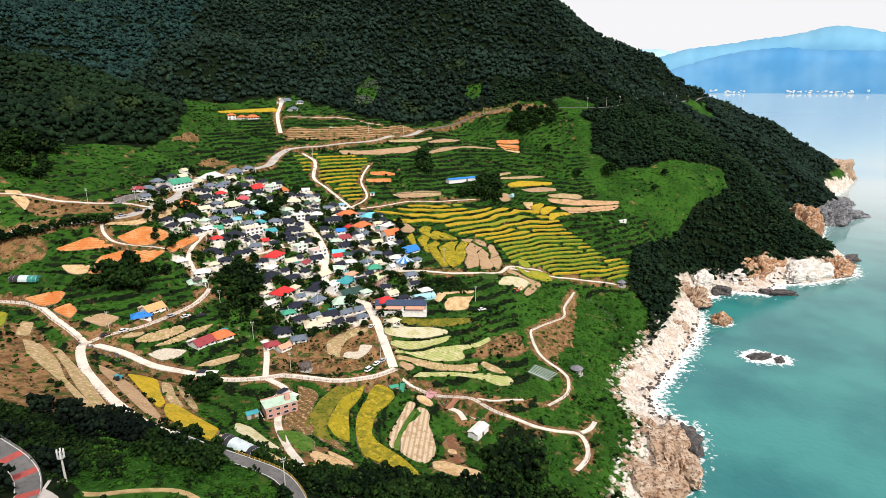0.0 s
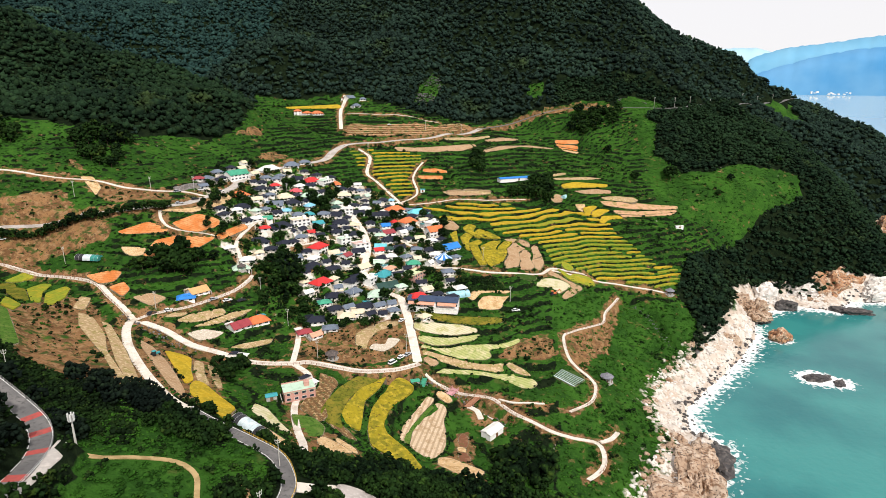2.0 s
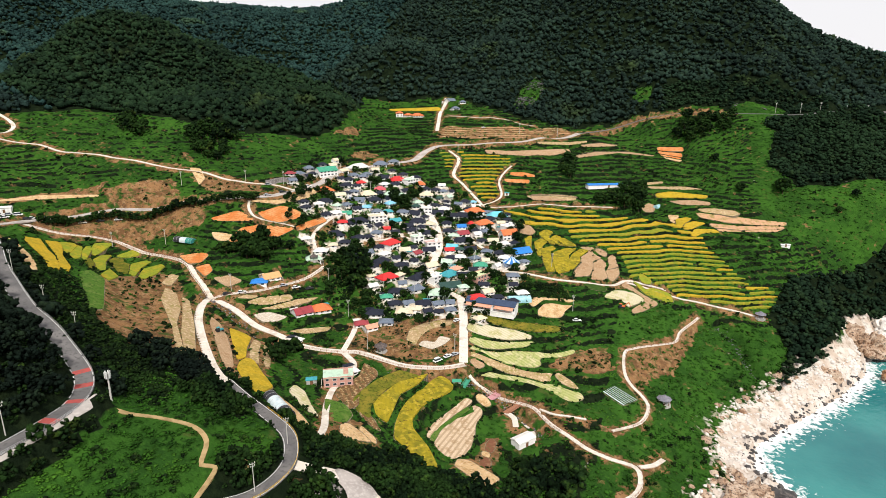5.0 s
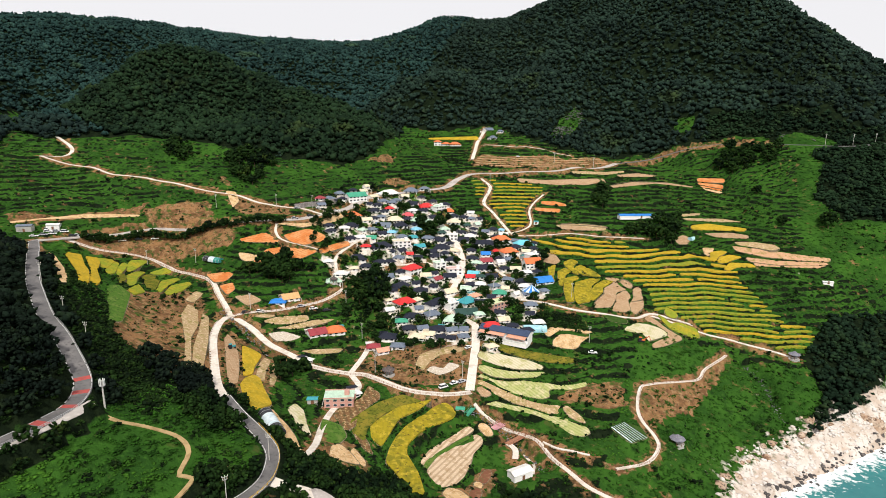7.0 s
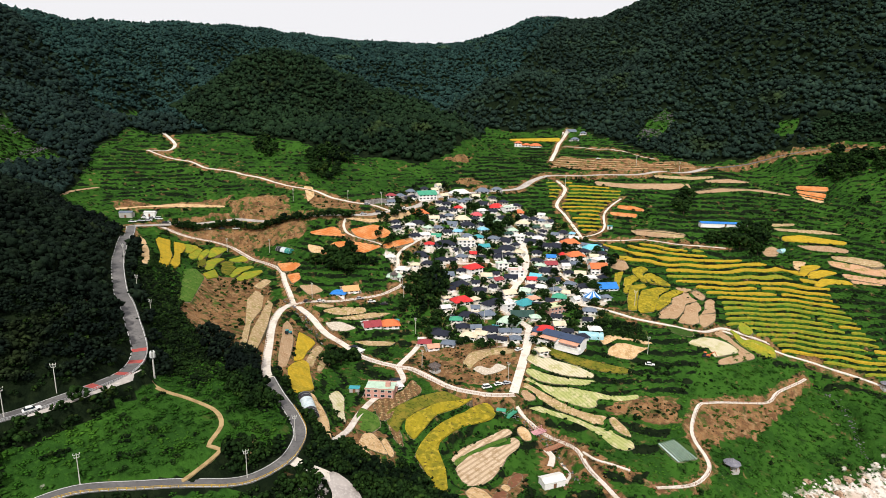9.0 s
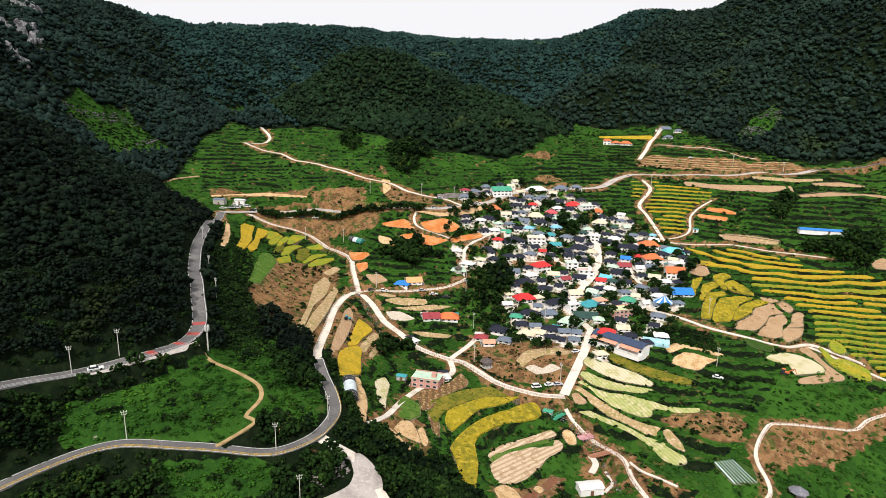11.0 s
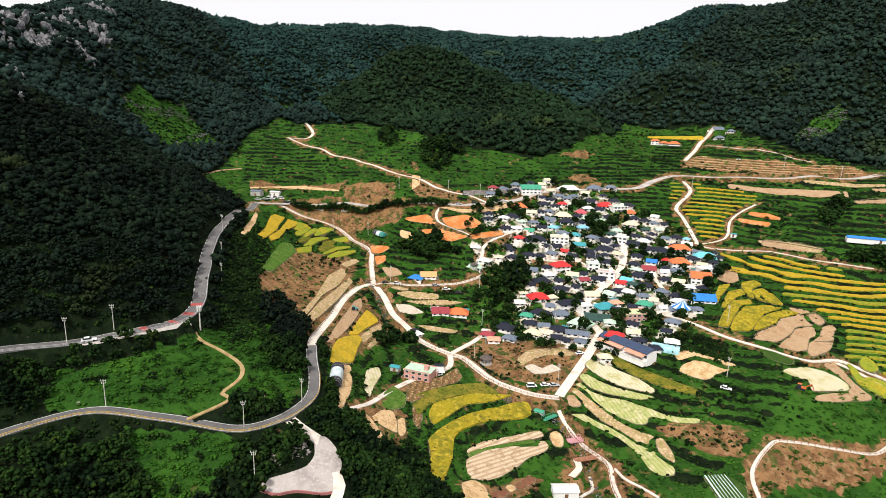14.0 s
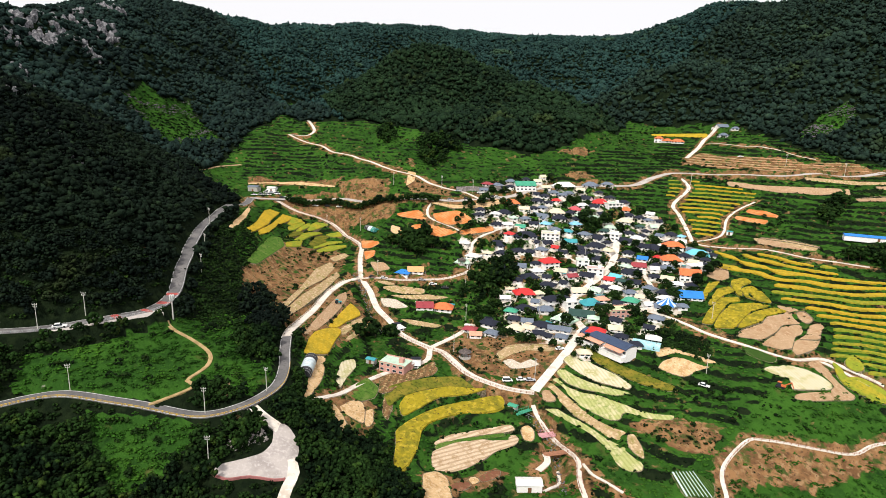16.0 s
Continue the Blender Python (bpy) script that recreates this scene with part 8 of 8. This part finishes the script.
# the long restaurant with awnings
def long_house():
    root = new("house")
    root.matrix_basis = pose(-18, 290.5, ground(-18, 288) + 0.6, 0, 0, -2)
    for x0, x1, m in ((-13.5, 1.5, "steel"), (2.0, 13.0, "steel")):
        part("wall", box(bmesh.new(), x0, -3.6, -3, x1, 3.6, 3.2), WALLS["white"], root)
        part("roof", prism(bmesh.new(), [(-4.4, 2.9), (0, 4.5), (4.4, 2.9), (4.4, 3.1), (0, 4.7), (-4.4, 3.1)], x0 - 0.3, x1 + 0.3), ROOF_MAT[m], root)
        part("awning", prism(bmesh.new(), [(-6.9, 1.9), (-3.62, 2.7), (-3.62, 2.82), (-6.9, 2.02)], x0 + 0.5, x1 - 0.5), ROOF_MAT["salmon"], root, "salmon tiled porch roof")
        for i in range(int((x1 - x0) / 2.2)):
            cx = x0 + 1.2 + i * 2.2
            win = part("window", box(bmesh.new(), cx - 0.8, -3.66, 0.6, cx + 0.8, -3.6, 2.0), FRAME, root)
            part("pane", box(bmesh.new(), cx - 0.72, -3.70, 0.68, cx + 0.72, -3.63, 1.92), GLASS, win)
    part("deck", box(bmesh.new(), -14, -7.2, -2.2, 13.4, -3.62, 0), WALLS["white"], root)
    part("balustrade", box(bmesh.new(), -14, -7.3, 0.02, 13.4, -7.15, 0.9), FRAME, root)
    return tagged(root, "long white restaurant with navy roofs and salmon porch awnings", "house")


long_house()


def shed(x, y, turn, length, depth, h, roof, wall, label, name="shed", flat=False):
    root = new(name)
    zs = [ground(x, y), ground(x + 2, y), ground(x - 2, y), ground(x, y - 2)]
    z = sum(zs) / 4 + 0.05
    root.matrix_basis = pose(x, y, z, 0, 0, turn)
    part("wall", box(bmesh.new(), -length / 2, -depth / 2, min(zs) - z - 0.8, length / 2, depth / 2, h), wall, root)
    rz = 0.05 if flat else depth * 0.18
    part("roof", prism(bmesh.new(), [(-depth / 2 - 0.3, h), (0, h + rz), (depth / 2 + 0.3, h), (depth / 2 + 0.3, h + 0.12), (0, h + rz + 0.12), (-depth / 2 - 0.3, h + 0.12)], -length / 2 - 0.3, length / 2 + 0.3), roof, root)
    part("door", box(bmesh.new(), -0.6, -depth / 2 - 0.06, 0, 0.6, -depth / 2, 1.9), WOOD, root)
    return tagged(root, label, "shed")


shed(17, 207.5, 55, 8.5, 4.6, 2.6, ROOF_MAT["white"], WALLS["white"], "small shed with a plain white roof by the path")
shed(24, 470, 29, 33, 5.6, 1.9, ROOF_MAT["blue"], WALLS["white"], "long low white barn with a bright blue roof", "barn")
shed(-18.5, 232.5, 20, 3.6, 2.4, 1.8, ROOF_MAT["green"], WALLS["grey"], "small green-roofed hut beside the rice paddy")
shed(-49, 447, 10, 3.4, 2.4, 2.0, ROOF_MAT["teal"], WALLS["white"], "small white hut with a teal roof on red soil")
shed(141, 430, 20, 6, 2.4, 1.2, ROOF_MAT["white"], WALLS["white"], "low white field store on the slope")
shed(-68, 194, 30, 4, 2.6, 2.0, ROOF_MAT["teal"], WALLS["grey"], "small teal-roofed tool shed under the trees")
shed(-299, 222, 40, 8, 5, 3.4, ROOF_MAT["slate"], WALLS["grey"], "roadside building with a grey roof by the car park")
shed(-288, 232, 40, 7, 4, 2.8, ROOF_MAT["white"], WALLS["white"], "white roadside building by the car park")


# utility poles
def pole_model():
    root = new("utility_pole")
    bm = bmesh.new()
    bmesh.ops.create_cone(bm, cap_ends=True, segments=8, radius1=0.14, radius2=0.09, depth=9.6, matrix=pose(0, 0, 4.2))
    part("pole", bm, POLE_GREY, root)
    for z, w in ((8.5, 0.8), (7.7, 0.6)):
        arm = part("crossarm", box(bmesh.new(), -w, -0.06, z, w, 0.06, z + 0.1), POLE_GREY, root)
        for k in (-0.9, 0, 0.9):
            bm = bmesh.new()
            bmesh.ops.create_cone(bm, cap_ends=True, segments=6, radius1=0.09, radius2=0.06, depth=0.35, matrix=pose(k * w, 0, z + 0.34))
            part("insulator", bm, FRAME, arm)
    return tagged(root, "pale concrete utility pole with crossarms", "utility pole", group="utility poles")


POLES = [(-121.6, 139, 20), (-146, 147, 20), (-175, 157, 30), (-85, 78, 60), (-88, 92, 60), (-59, 84, 70), (-41, 138.5, 30), (-37, 117.5, 60), (-16.6, 113, 60), (-205, 262, 10), (-232, 250, 10), (-26, 252, 0),
         (-143, 240, 0), (-108, 277, 0), (-62, 290, 0), (-40, 330, 0), (-85, 350, 30), (-120, 345, 30), (-130, 375, 0), (-64, 236, 0), (22, 305, 0), (5, 336, 0), (-170, 330, 0), (-100, 480, 0), (-60, 535, 0), (-30, 560, 0),
         (152, 599, 30), (172, 603, 30), (190, 618, 30), (219, 651, 30), (246, 690, 30), (279, 735, 30), (312, 778, 30), (350, 830, 30), (392, 880, 30), (-225, 300, 0), (-190, 318, 0), (-88, 262, 0)]
first = pole_model()
for k, (x, y, t) in enumerate(POLES):
    m = pose(x, y, ground(x, y), 0, 0, t)
    if k == 0:
        first.matrix_basis = m
    else:
        copy_thing(first, m)

# phone mast at the road corner
mast = new("phone_mast")
mast.matrix_basis = pose(-86.0, 119.5, ground(-86.0, 119.5))
bm = bmesh.new()
bmesh.ops.create_cone(bm, cap_ends=True, segments=10, radius1=0.3, radius2=0.2, depth=9.5, matrix=pose(0, 0, 4.4))
part("pole", bm, POLE_GREY, mast)
for k in range(6):
    a = k * math.pi / 3
    bm = box(bmesh.new(), -0.16, -0.1, -0.95, 0.16, 0.1, 0.95)
    bmesh.ops.transform(bm, matrix=pose(0.75 * math.cos(a), 0.75 * math.sin(a), 8.6, 0, 0, math.degrees(a) + 90), verts=bm.verts)
    part("antenna", bm, FRAME, mast)
bm = bmesh.new()
bmesh.ops.create_cone(bm, cap_ends=True, segments=12, radius1=0.85, radius2=0.85, depth=0.12, matrix=pose(0, 0, 7.5))
part("ring", bm, STEEL, mast)
tagged(mast, "white phone mast with a crown of antennas", "phone mast")


# vehicles
def car_model(paint, label, van=False):
    root = new("car")
    h0, h1 = (0.95, 1.9) if van else (0.85, 1.48)
    body = [(-2.25, 0.35), (2.2, 0.35), (2.25, 0.62), (2.1, h0 - 0.08), (0.9 if not van else 1.6, h0), (-2.15, h0 + 0.03), (-2.25, 0.7)]
    bm = bmesh.new()
    prism(bm, body, -0.86, 0.86)
    bmesh.ops.bevel(bm, geom=bm.edges[:], offset=0.05, segments=1, affect="EDGES")
    bmesh.ops.transform(bm, matrix=pose(0, 0, 0, 0, 0, -90), verts=bm.verts)
    part("body", bm, paint, root)
    cab = [(-2.0 if van else -1.85, h0), (1.5 if van else 0.8, h0), (0.95 if van else 0.15, h1 - 0.04), (-1.85 if van else -1.35, h1 - 0.04)]
    bm = prism(bmesh.new(), cab, -0.76, 0.76)
    bmesh.ops.transform(bm, matrix=pose(0, 0, 0, 0, 0, -90), verts=bm.verts)
    part("cab_glass", bm, GLASS, root, "dark glass")
    top = [(-1.9 if van else -1.4, h1 - 0.05), (1.0 if van else 0.2, h1 - 0.05), (0.9 if van else 0.1, h1 + 0.02), (-1.8 if van else -1.3, h1 + 0.02)]
    bm = prism(bmesh.new(), top, -0.76, 0.76)
    bmesh.ops.transform(bm, matrix=pose(0, 0, 0, 0, 0, -90), verts=bm.verts)
    part("roof", bm, paint, root)
    for x in (-1.35, 1.4):
        for y in (-0.8, 0.8):
            bm = bmesh.new()
            bmesh.ops.create_cone(bm, cap_ends=True, segments=12, radius1=0.33, radius2=0.33, depth=0.22, matrix=pose(x, y, 0.33, 90))
            part("wheel", bm, TYRE, root)
    return tagged(root, label, "car", group="parked cars")


CARS = {"white": car_model(CAR_PAINT["white"], "white car parked at the roadside"), "silver": car_model(CAR_PAINT["silver"], "silver car parked at the roadside"),
        "black": car_model(CAR_PAINT["black"], "black car parked at the roadside"), "van": car_model(CAR_PAINT["white"], "white van parked at the roadside", True)}
USED = set()


def park(kind, x, y, turn):
    m = pose(x, y, ground(x, y) + 0.22, 0, 0, turn)
    if kind in USED:
        copy_thing(CARS[kind], m)
    else:
        USED.add(kind)
        CARS[kind].matrix_basis = m


for kind, x, y, t in [("van", -30, 239.5, 58), ("white", -27, 245, 62), ("silver", -24.5, 248, 60), ("black", -143, 236.5, 60), ("white", -137, 240.5, 55), ("white", -83.5, 84, 80),
                      ("white", 25.3, 298.3, 20), ("white", -32.3, 274.1, 70), ("white", -119, 262, 50), ("silver", -124, 258, 52), ("black", -114, 267, 50), ("white", -284, 226, 40), ("silver", -281, 229, 40),
                      ("white", -278, 232, 40), ("black", -275, 234.5, 40), ("white", -290, 229, 130), ("silver", -268, 240, 45), ("white", -262, 246, 45), ("white", -255, 252, 45), ("black", -248, 258, 45), ("white", -241, 264, 45),
                      ("silver", -176, 322, 50), ("white", -168, 335, 55), ("black", -163, 343, 55), ("white", -93, 533, 70)]:
    park(kind, x, y, t)


def tractor(x, y, turn, paint, label, digger=False):
    root = new("excavator" if digger else "tractor")
    root.matrix_basis = pose(x, y, ground(x, y) + 0.15, 0, 0, turn)
    part("hood", box(bmesh.new(), 0.2, -0.45, 0.6, 1.9, 0.45, 1.3), paint, root)
    part("cab", box(bmesh.new(), -1.1, -0.65, 0.6, 0.18, 0.65, 2.1), GLASS, root)
    part("roof", box(bmesh.new(), -1.2, -0.72, 2.1, 0.3, 0.72, 2.25), paint, root)
    if digger:
        for s in (-1, 1):
            part("track", box(bmesh.new(), -1.7, s * 0.95 - 0.28, 0, 1.7, s * 0.95 + 0.28, 0.62), TYRE, root)
        bm = box(bmesh.new(), -0.2, -0.18, -0.18, 3.0, 0.18, 0.18)
        bmesh.ops.transform(bm, matrix=pose(1.5, 0, 1.4, 0, -40, 0), verts=bm.verts)
        part("boom", bm, paint, root)
        bm = box(bmesh.new(), 0, -0.15, -0.15, 2.3, 0.15, 0.15)
        bmesh.ops.transform(bm, matrix=pose(3.7, 0, 3.2, 0, 65, 0), verts=bm.verts)
        part("arm", bm, paint, root)
    else:
        for xx, rad in ((-0.8, 0.75), (1.4, 0.45)):
            for s in (-1, 1):
                bm = bmesh.new()
                bmesh.ops.create_cone(bm, cap_ends=True, segments=14, radius1=rad, radius2=rad, depth=0.35, matrix=pose(xx, s * 0.8, rad, 90))
                part("wheel", bm, TYRE, root)
    return tagged(root, label, "excavator" if digger else "tractor")


tractor(-121, 204, 60, ROOF_MAT["teal"], "small teal farm tractor on a bare plot")
tractor(46, 318.5, 10, ROOF_MAT["orange"], "orange tracked excavator beside a stubble field", True)


# foot bridges over the gully
def bridge(x0, y0, x1, y1, width, paint, label):
    root = new("footbridge")
    za, zb = ground(x0, y0) + 0.25, ground(x1, y1) + 0.25
    a, b = Vector((x0, y0, za)), Vector((x1, y1, zb))
    d = b - a
    m = Matrix.Translation((a + b) / 2) @ pose(0, 0, 0, 0, -math.degrees(math.atan2(d.z, math.hypot(d.x, d.y))), 0)
    root.matrix_basis = pose(*((a + b) / 2), 0, -math.degrees(math.atan2(d.z, math.hypot(d.x, d.y))), math.degrees(math.atan2(d.y, d.x)))
    l = d.length
    part("deck", box(bmesh.new(), -l / 2, -width / 2, -0.25, l / 2, width / 2, 0), paint, root)
    for s in (-1, 1):
        part("rail", box(bmesh.new(), -l / 2, s * width / 2 - 0.05, 0.95, l / 2, s * width / 2 + 0.05, 1.05), paint, root)
        for k in range(int(l / 1.2) + 1):
            xx = -l / 2 + 0.06 + k * (l - 0.12) / int(l / 1.2)
            part("post", box(bmesh.new(), xx - 0.05, s * width / 2 - 0.05, 0.0, xx + 0.05, s * width / 2 + 0.05, 0.95), paint, root)
    return tagged(root, label, "footbridge")


PINK = paint("pink_bridge_paint", (0.58, 0.30, 0.32), 0.6)
bridge(-4, 233.5, -1, 239, 3.4, PINK, "pinkish painted footbridge over the gully")
bridge(5, 227, 10.5, 236, 2.6, RAIL_BROWN, "red-brown decked footbridge beside the lane")
bridge(-15, 231, -15, 239, 2.0, ROOF_MAT["green"], "green footbridge between lane and paddy")


# rails along the lanes
POST_MESH = {}


def rails(name, side, start, stop, mat, label, gap=2.6, high=1.0):
    """Posts and two rails along one side of a lane, between two shares of its length."""
    p, z = ROAD_Z[name]
    width = ROADS[name][0]
    t = np.gradient(p, axis=0)
    t /= np.linalg.norm(t, axis=1)[:, None]
    q = p + np.c_[-t[:, 1], t[:, 0]] * side * (width / 2 - 0.12)
    i0, i1 = int(start * (len(q) - 1)), int(stop * (len(q) - 1))
    q, z = q[i0:i1 + 1], z[i0:i1 + 1]
    run = np.r_[0, np.cumsum(np.hypot(*np.diff(q, axis=0).T))]
    root = new("fence")
    root.matrix_basis = pose(*q[0], z[0])
    if mat.name not in POST_MESH:
        bm = box(bmesh.new(), -0.07, -0.07, -0.3, 0.07, 0.07, 1.0)
        POST_MESH[mat.name] = bpy.data.meshes.new("post")
        bm.to_mesh(POST_MESH[mat.name])
        bm.free()
        POST_MESH[mat.name].materials.append(mat)
    for s in np.arange(0, run[-1], gap):
        x, y, h = np.interp(s, run, q[:, 0]), np.interp(s, run, q[:, 1]), np.interp(s, run, z)
        o = new("post", POST_MESH[mat.name])
        o.parent = root
        o.matrix_basis = pose(x - q[0, 0], y - q[0, 1], h - z[0] + 0.1) @ Matrix.Diagonal((1, 1, high, 1))
    for up in (0.5 * high, 0.95 * high):
        vs, fs = [], []
        for (x, y), h in zip(q, z):
            b = (x - q[0, 0], y - q[0, 1], h - z[0] + 0.1 + up)
            vs += [(b[0], b[1], b[2] - 0.06), (b[0] + 0.05, b[1] + 0.05, b[2]), (b[0], b[1], b[2] + 0.06)]
        for i in range(len(q) - 1):
            fs += [(3 * i + k, 3 * i + (k + 1) % 3, 3 * i + 3 + (k + 1) % 3, 3 * i + 3 + k) for k in range(3)]
        o = sheet("rail", vs, fs, mat, False)
        o.parent = root
    return tagged(root, label, "fence", group="lane fences")


BROWN_WORDS = "red-brown wooden rail fence along a lane"
rails("stream_road", -1, 0.45, 1.0, RAIL_BROWN, BROWN_WORDS)
rails("stream_road", 1, 0.02, 0.42, RAIL_BROWN, BROWN_WORDS)
rails("west_lane", 1, 0.02, 0.95, RAIL_BROWN, BROWN_WORDS)
rails("west_lane", -1, 0.3, 0.95, RAIL_BROWN, BROWN_WORDS)
rails("east_lane", -1, 0.05, 0.95, RAIL_BROWN, BROWN_WORDS)
rails("coast_path", 1, 0.05, 0.95, RAIL_BROWN, BROWN_WORDS)
rails("coast_path", -1, 0.1, 0.5, RAIL_BROWN, BROWN_WORDS)
rails("cliff_path", 1, 0.02, 0.95, RAIL_BROWN, BROWN_WORDS)
rails("farm_road", 1, 0.0, 0.9, CONCRETE, "low pale concrete posts along the farm road", 2.0, 0.6)
rails("shore_road", -1, 0.02, 0.85, YELLOW, "yellow guard rail along the asphalt lane", 2.0, 0.7)
rails("coast_road", -1, 0.02, 0.62, STEEL, "steel guard rail along the coast road", 3.0, 0.75)

# white sheeting on the seedbed
for kind, ring in FIELDS:
    if kind == "seedbed" and np.mean(ring, axis=0)[1] < 260:
        q = np.array(ring)
        a, b = q[0], q[1]
        c, d = q[-1], q[-2]
        for k in range(7):
            u = 0.08 + 0.14 * k
            p0, p1 = a + (b - a) * u, c + (d - c) * u
            line = smooth_line([tuple(p0), tuple((p0 + p1) / 2), tuple(p1)], 1.0)
            z = sample(HH, line[:, 0], line[:, 1]) + 0.35
            tagged(ribbon("plastic_sheet", line, z, 0.2 if k else 0.6, FILM, 0.02, 0.2), "row of white plastic sheeting on the seedbed", "plastic sheet", group="seedbed rows")
# red road bands at the corner
RED_ASPHALT = material("red_road_coating", (0.42, 0.08, 0.07), 0.9, [((0.3, 0.08, 0.07), 1.0, 0.45, 0.65)])
p, z = ROAD_Z["coast_road"]
for s in (0.166, 0.206, 0.236, 0.268):
    i = int(s * len(p))
    tagged(ribbon("road_band", p[i:i + 2], z[i:i + 2], ROADS["coast_road"][0] - 0.3, RED_ASPHALT, 0.085, 0.05), "red painted band across the asphalt road", "road marking", kind="structure")
PAINT = material("white_road_paint", (0.7, 0.7, 0.68), 0.8)
for name in ("shore_road", "coast_road"):
    p, z = ROAD_Z[name]
    t = np.gradient(p, axis=0)
    t /= np.linalg.norm(t, axis=1)[:, None]
    for s in (-1, 1):
        q = p + np.c_[-t[:, 1], t[:, 0]] * s * (ROADS[name][0] / 2 - 0.3)
        tagged(ribbon("edge_line", q, z, 0.14, PAINT, 0.1, 0.06), "white painted edge line of the asphalt road", "road marking", kind="structure")

tagged(slab("pavement", APRON, lambda x, y: ground(x, y) + 0.16, 0.6, PALE_ROAD), "pale concrete apron beside the road bend", "pavement", kind="structure")

# cars along the coast road
park('white', -280, 215.5, 45)
park('silver', -279.5, 220.5, 45)
park('white', -280, 226, 45)
park('van', -278, 232, 45)
park('white', -274.5, 237, 45)
park('black', -271.5, 242, 45)
park('white', -210, 288.5, 45)
park('white', -173.5, 300.5, 45)
park('silver', -168, 309.5, 45)
park('black', -164.5, 320.5, 45)
park('white', -160.5, 344, 45)

# grey retaining wall above the coast road
def retaining_wall(name, line, high, thick, mat, label):
    p = smooth_line(line, 2.0)
    t = np.gradient(p, axis=0)
    t /= np.linalg.norm(t, axis=1)[:, None]
    o = np.c_[-t[:, 1], t[:, 0]] * thick / 2
    z = sample(HH, p[:, 0], p[:, 1])
    n = len(p)
    vs = [(*q, h) for q, h in zip(p - o, z - 1.5)] + [(*q, h) for q, h in zip(p - o, z + high)] + [(*q, h) for q, h in zip(p + o, z + high)] + [(*q, h) for q, h in zip(p + o, z - 1.5)]
    fs = [(k * n + i, k * n + i + 1, (k + 1) * n + i + 1, (k + 1) * n + i) for k in range(3) for i in range(n - 1)] + [(0, n, 2 * n, 3 * n), (n - 1, 4 * n - 1, 3 * n - 1, 2 * n - 1)]
    return tagged(sheet(name, vs, fs, mat, False), label, "wall", group="retaining walls")


CUT_ROCK = material("grey_cut_rock", (0.30, 0.27, 0.26), 0.9, [((0.18, 0.16, 0.15), 2.5, 0.45, 0.6), ((0.42, 0.38, 0.36), 0.8, 0.52, 0.68)], 0.4, 0.8)
retaining_wall("retaining_wall", [(-177.5, 321.5), (-172.5, 338.5), (-171.0, 353.0), (-170.0, 371.5)], 3.2, 1.2, CUT_ROCK, "grey sprayed concrete retaining wall above the road")
KERB_RED = paint("faded_red_kerb", (0.40, 0.16, 0.15), 0.8)
retaining_wall("kerb", [(-12.0, 112.5), (-9.0, 115.5), (-8.0, 121.5), (-5.0, 127.5), (-4.5, 130.5)], 0.7, 0.35, KERB_RED, "low faded red kerb wall round the turning area")
for q in FIELDS:
    if q[0] in ("soil", "tilled") and -40 < np.mean(q[1], axis=0)[0] < 30 and np.mean(q[1], axis=0)[1] > 285:
        retaining_wall("field_wall", q[1][:3], 0.5, 0.4, STONE, "low dry stone wall along a ploughed field")
# rubble of ruined walls beside the turning area
RUIN = [(-21.0, 119.5), (-24.0, 123.0), (-25.0, 128.0), (-22.0, 131.0), (-18.0, 130.0), (-17.0, 124.5), (-17.5, 119.5)]
x, y = jittered(min(q[0] for q in RUIN), min(q[1] for q in RUIN), max(q[0] for q in RUIN), max(q[1] for q in RUIN), 0.8, 701)
ok = inside(x, y, RUIN)
s = np.random.RandomState(702).uniform(0.5, 1.3, ok.sum())
tagged(scatter("rubble", [crown_shape(710 + k, 2, 0.9) for k in range(5)], np.c_[x[ok], y[ok], sample(HH, x[ok], y[ok]) - 0.1], s, s * 0.7, 703, CUT_ROCK), "grey rubble of a ruined wall beside the paving", "rubble", kind="stuff")
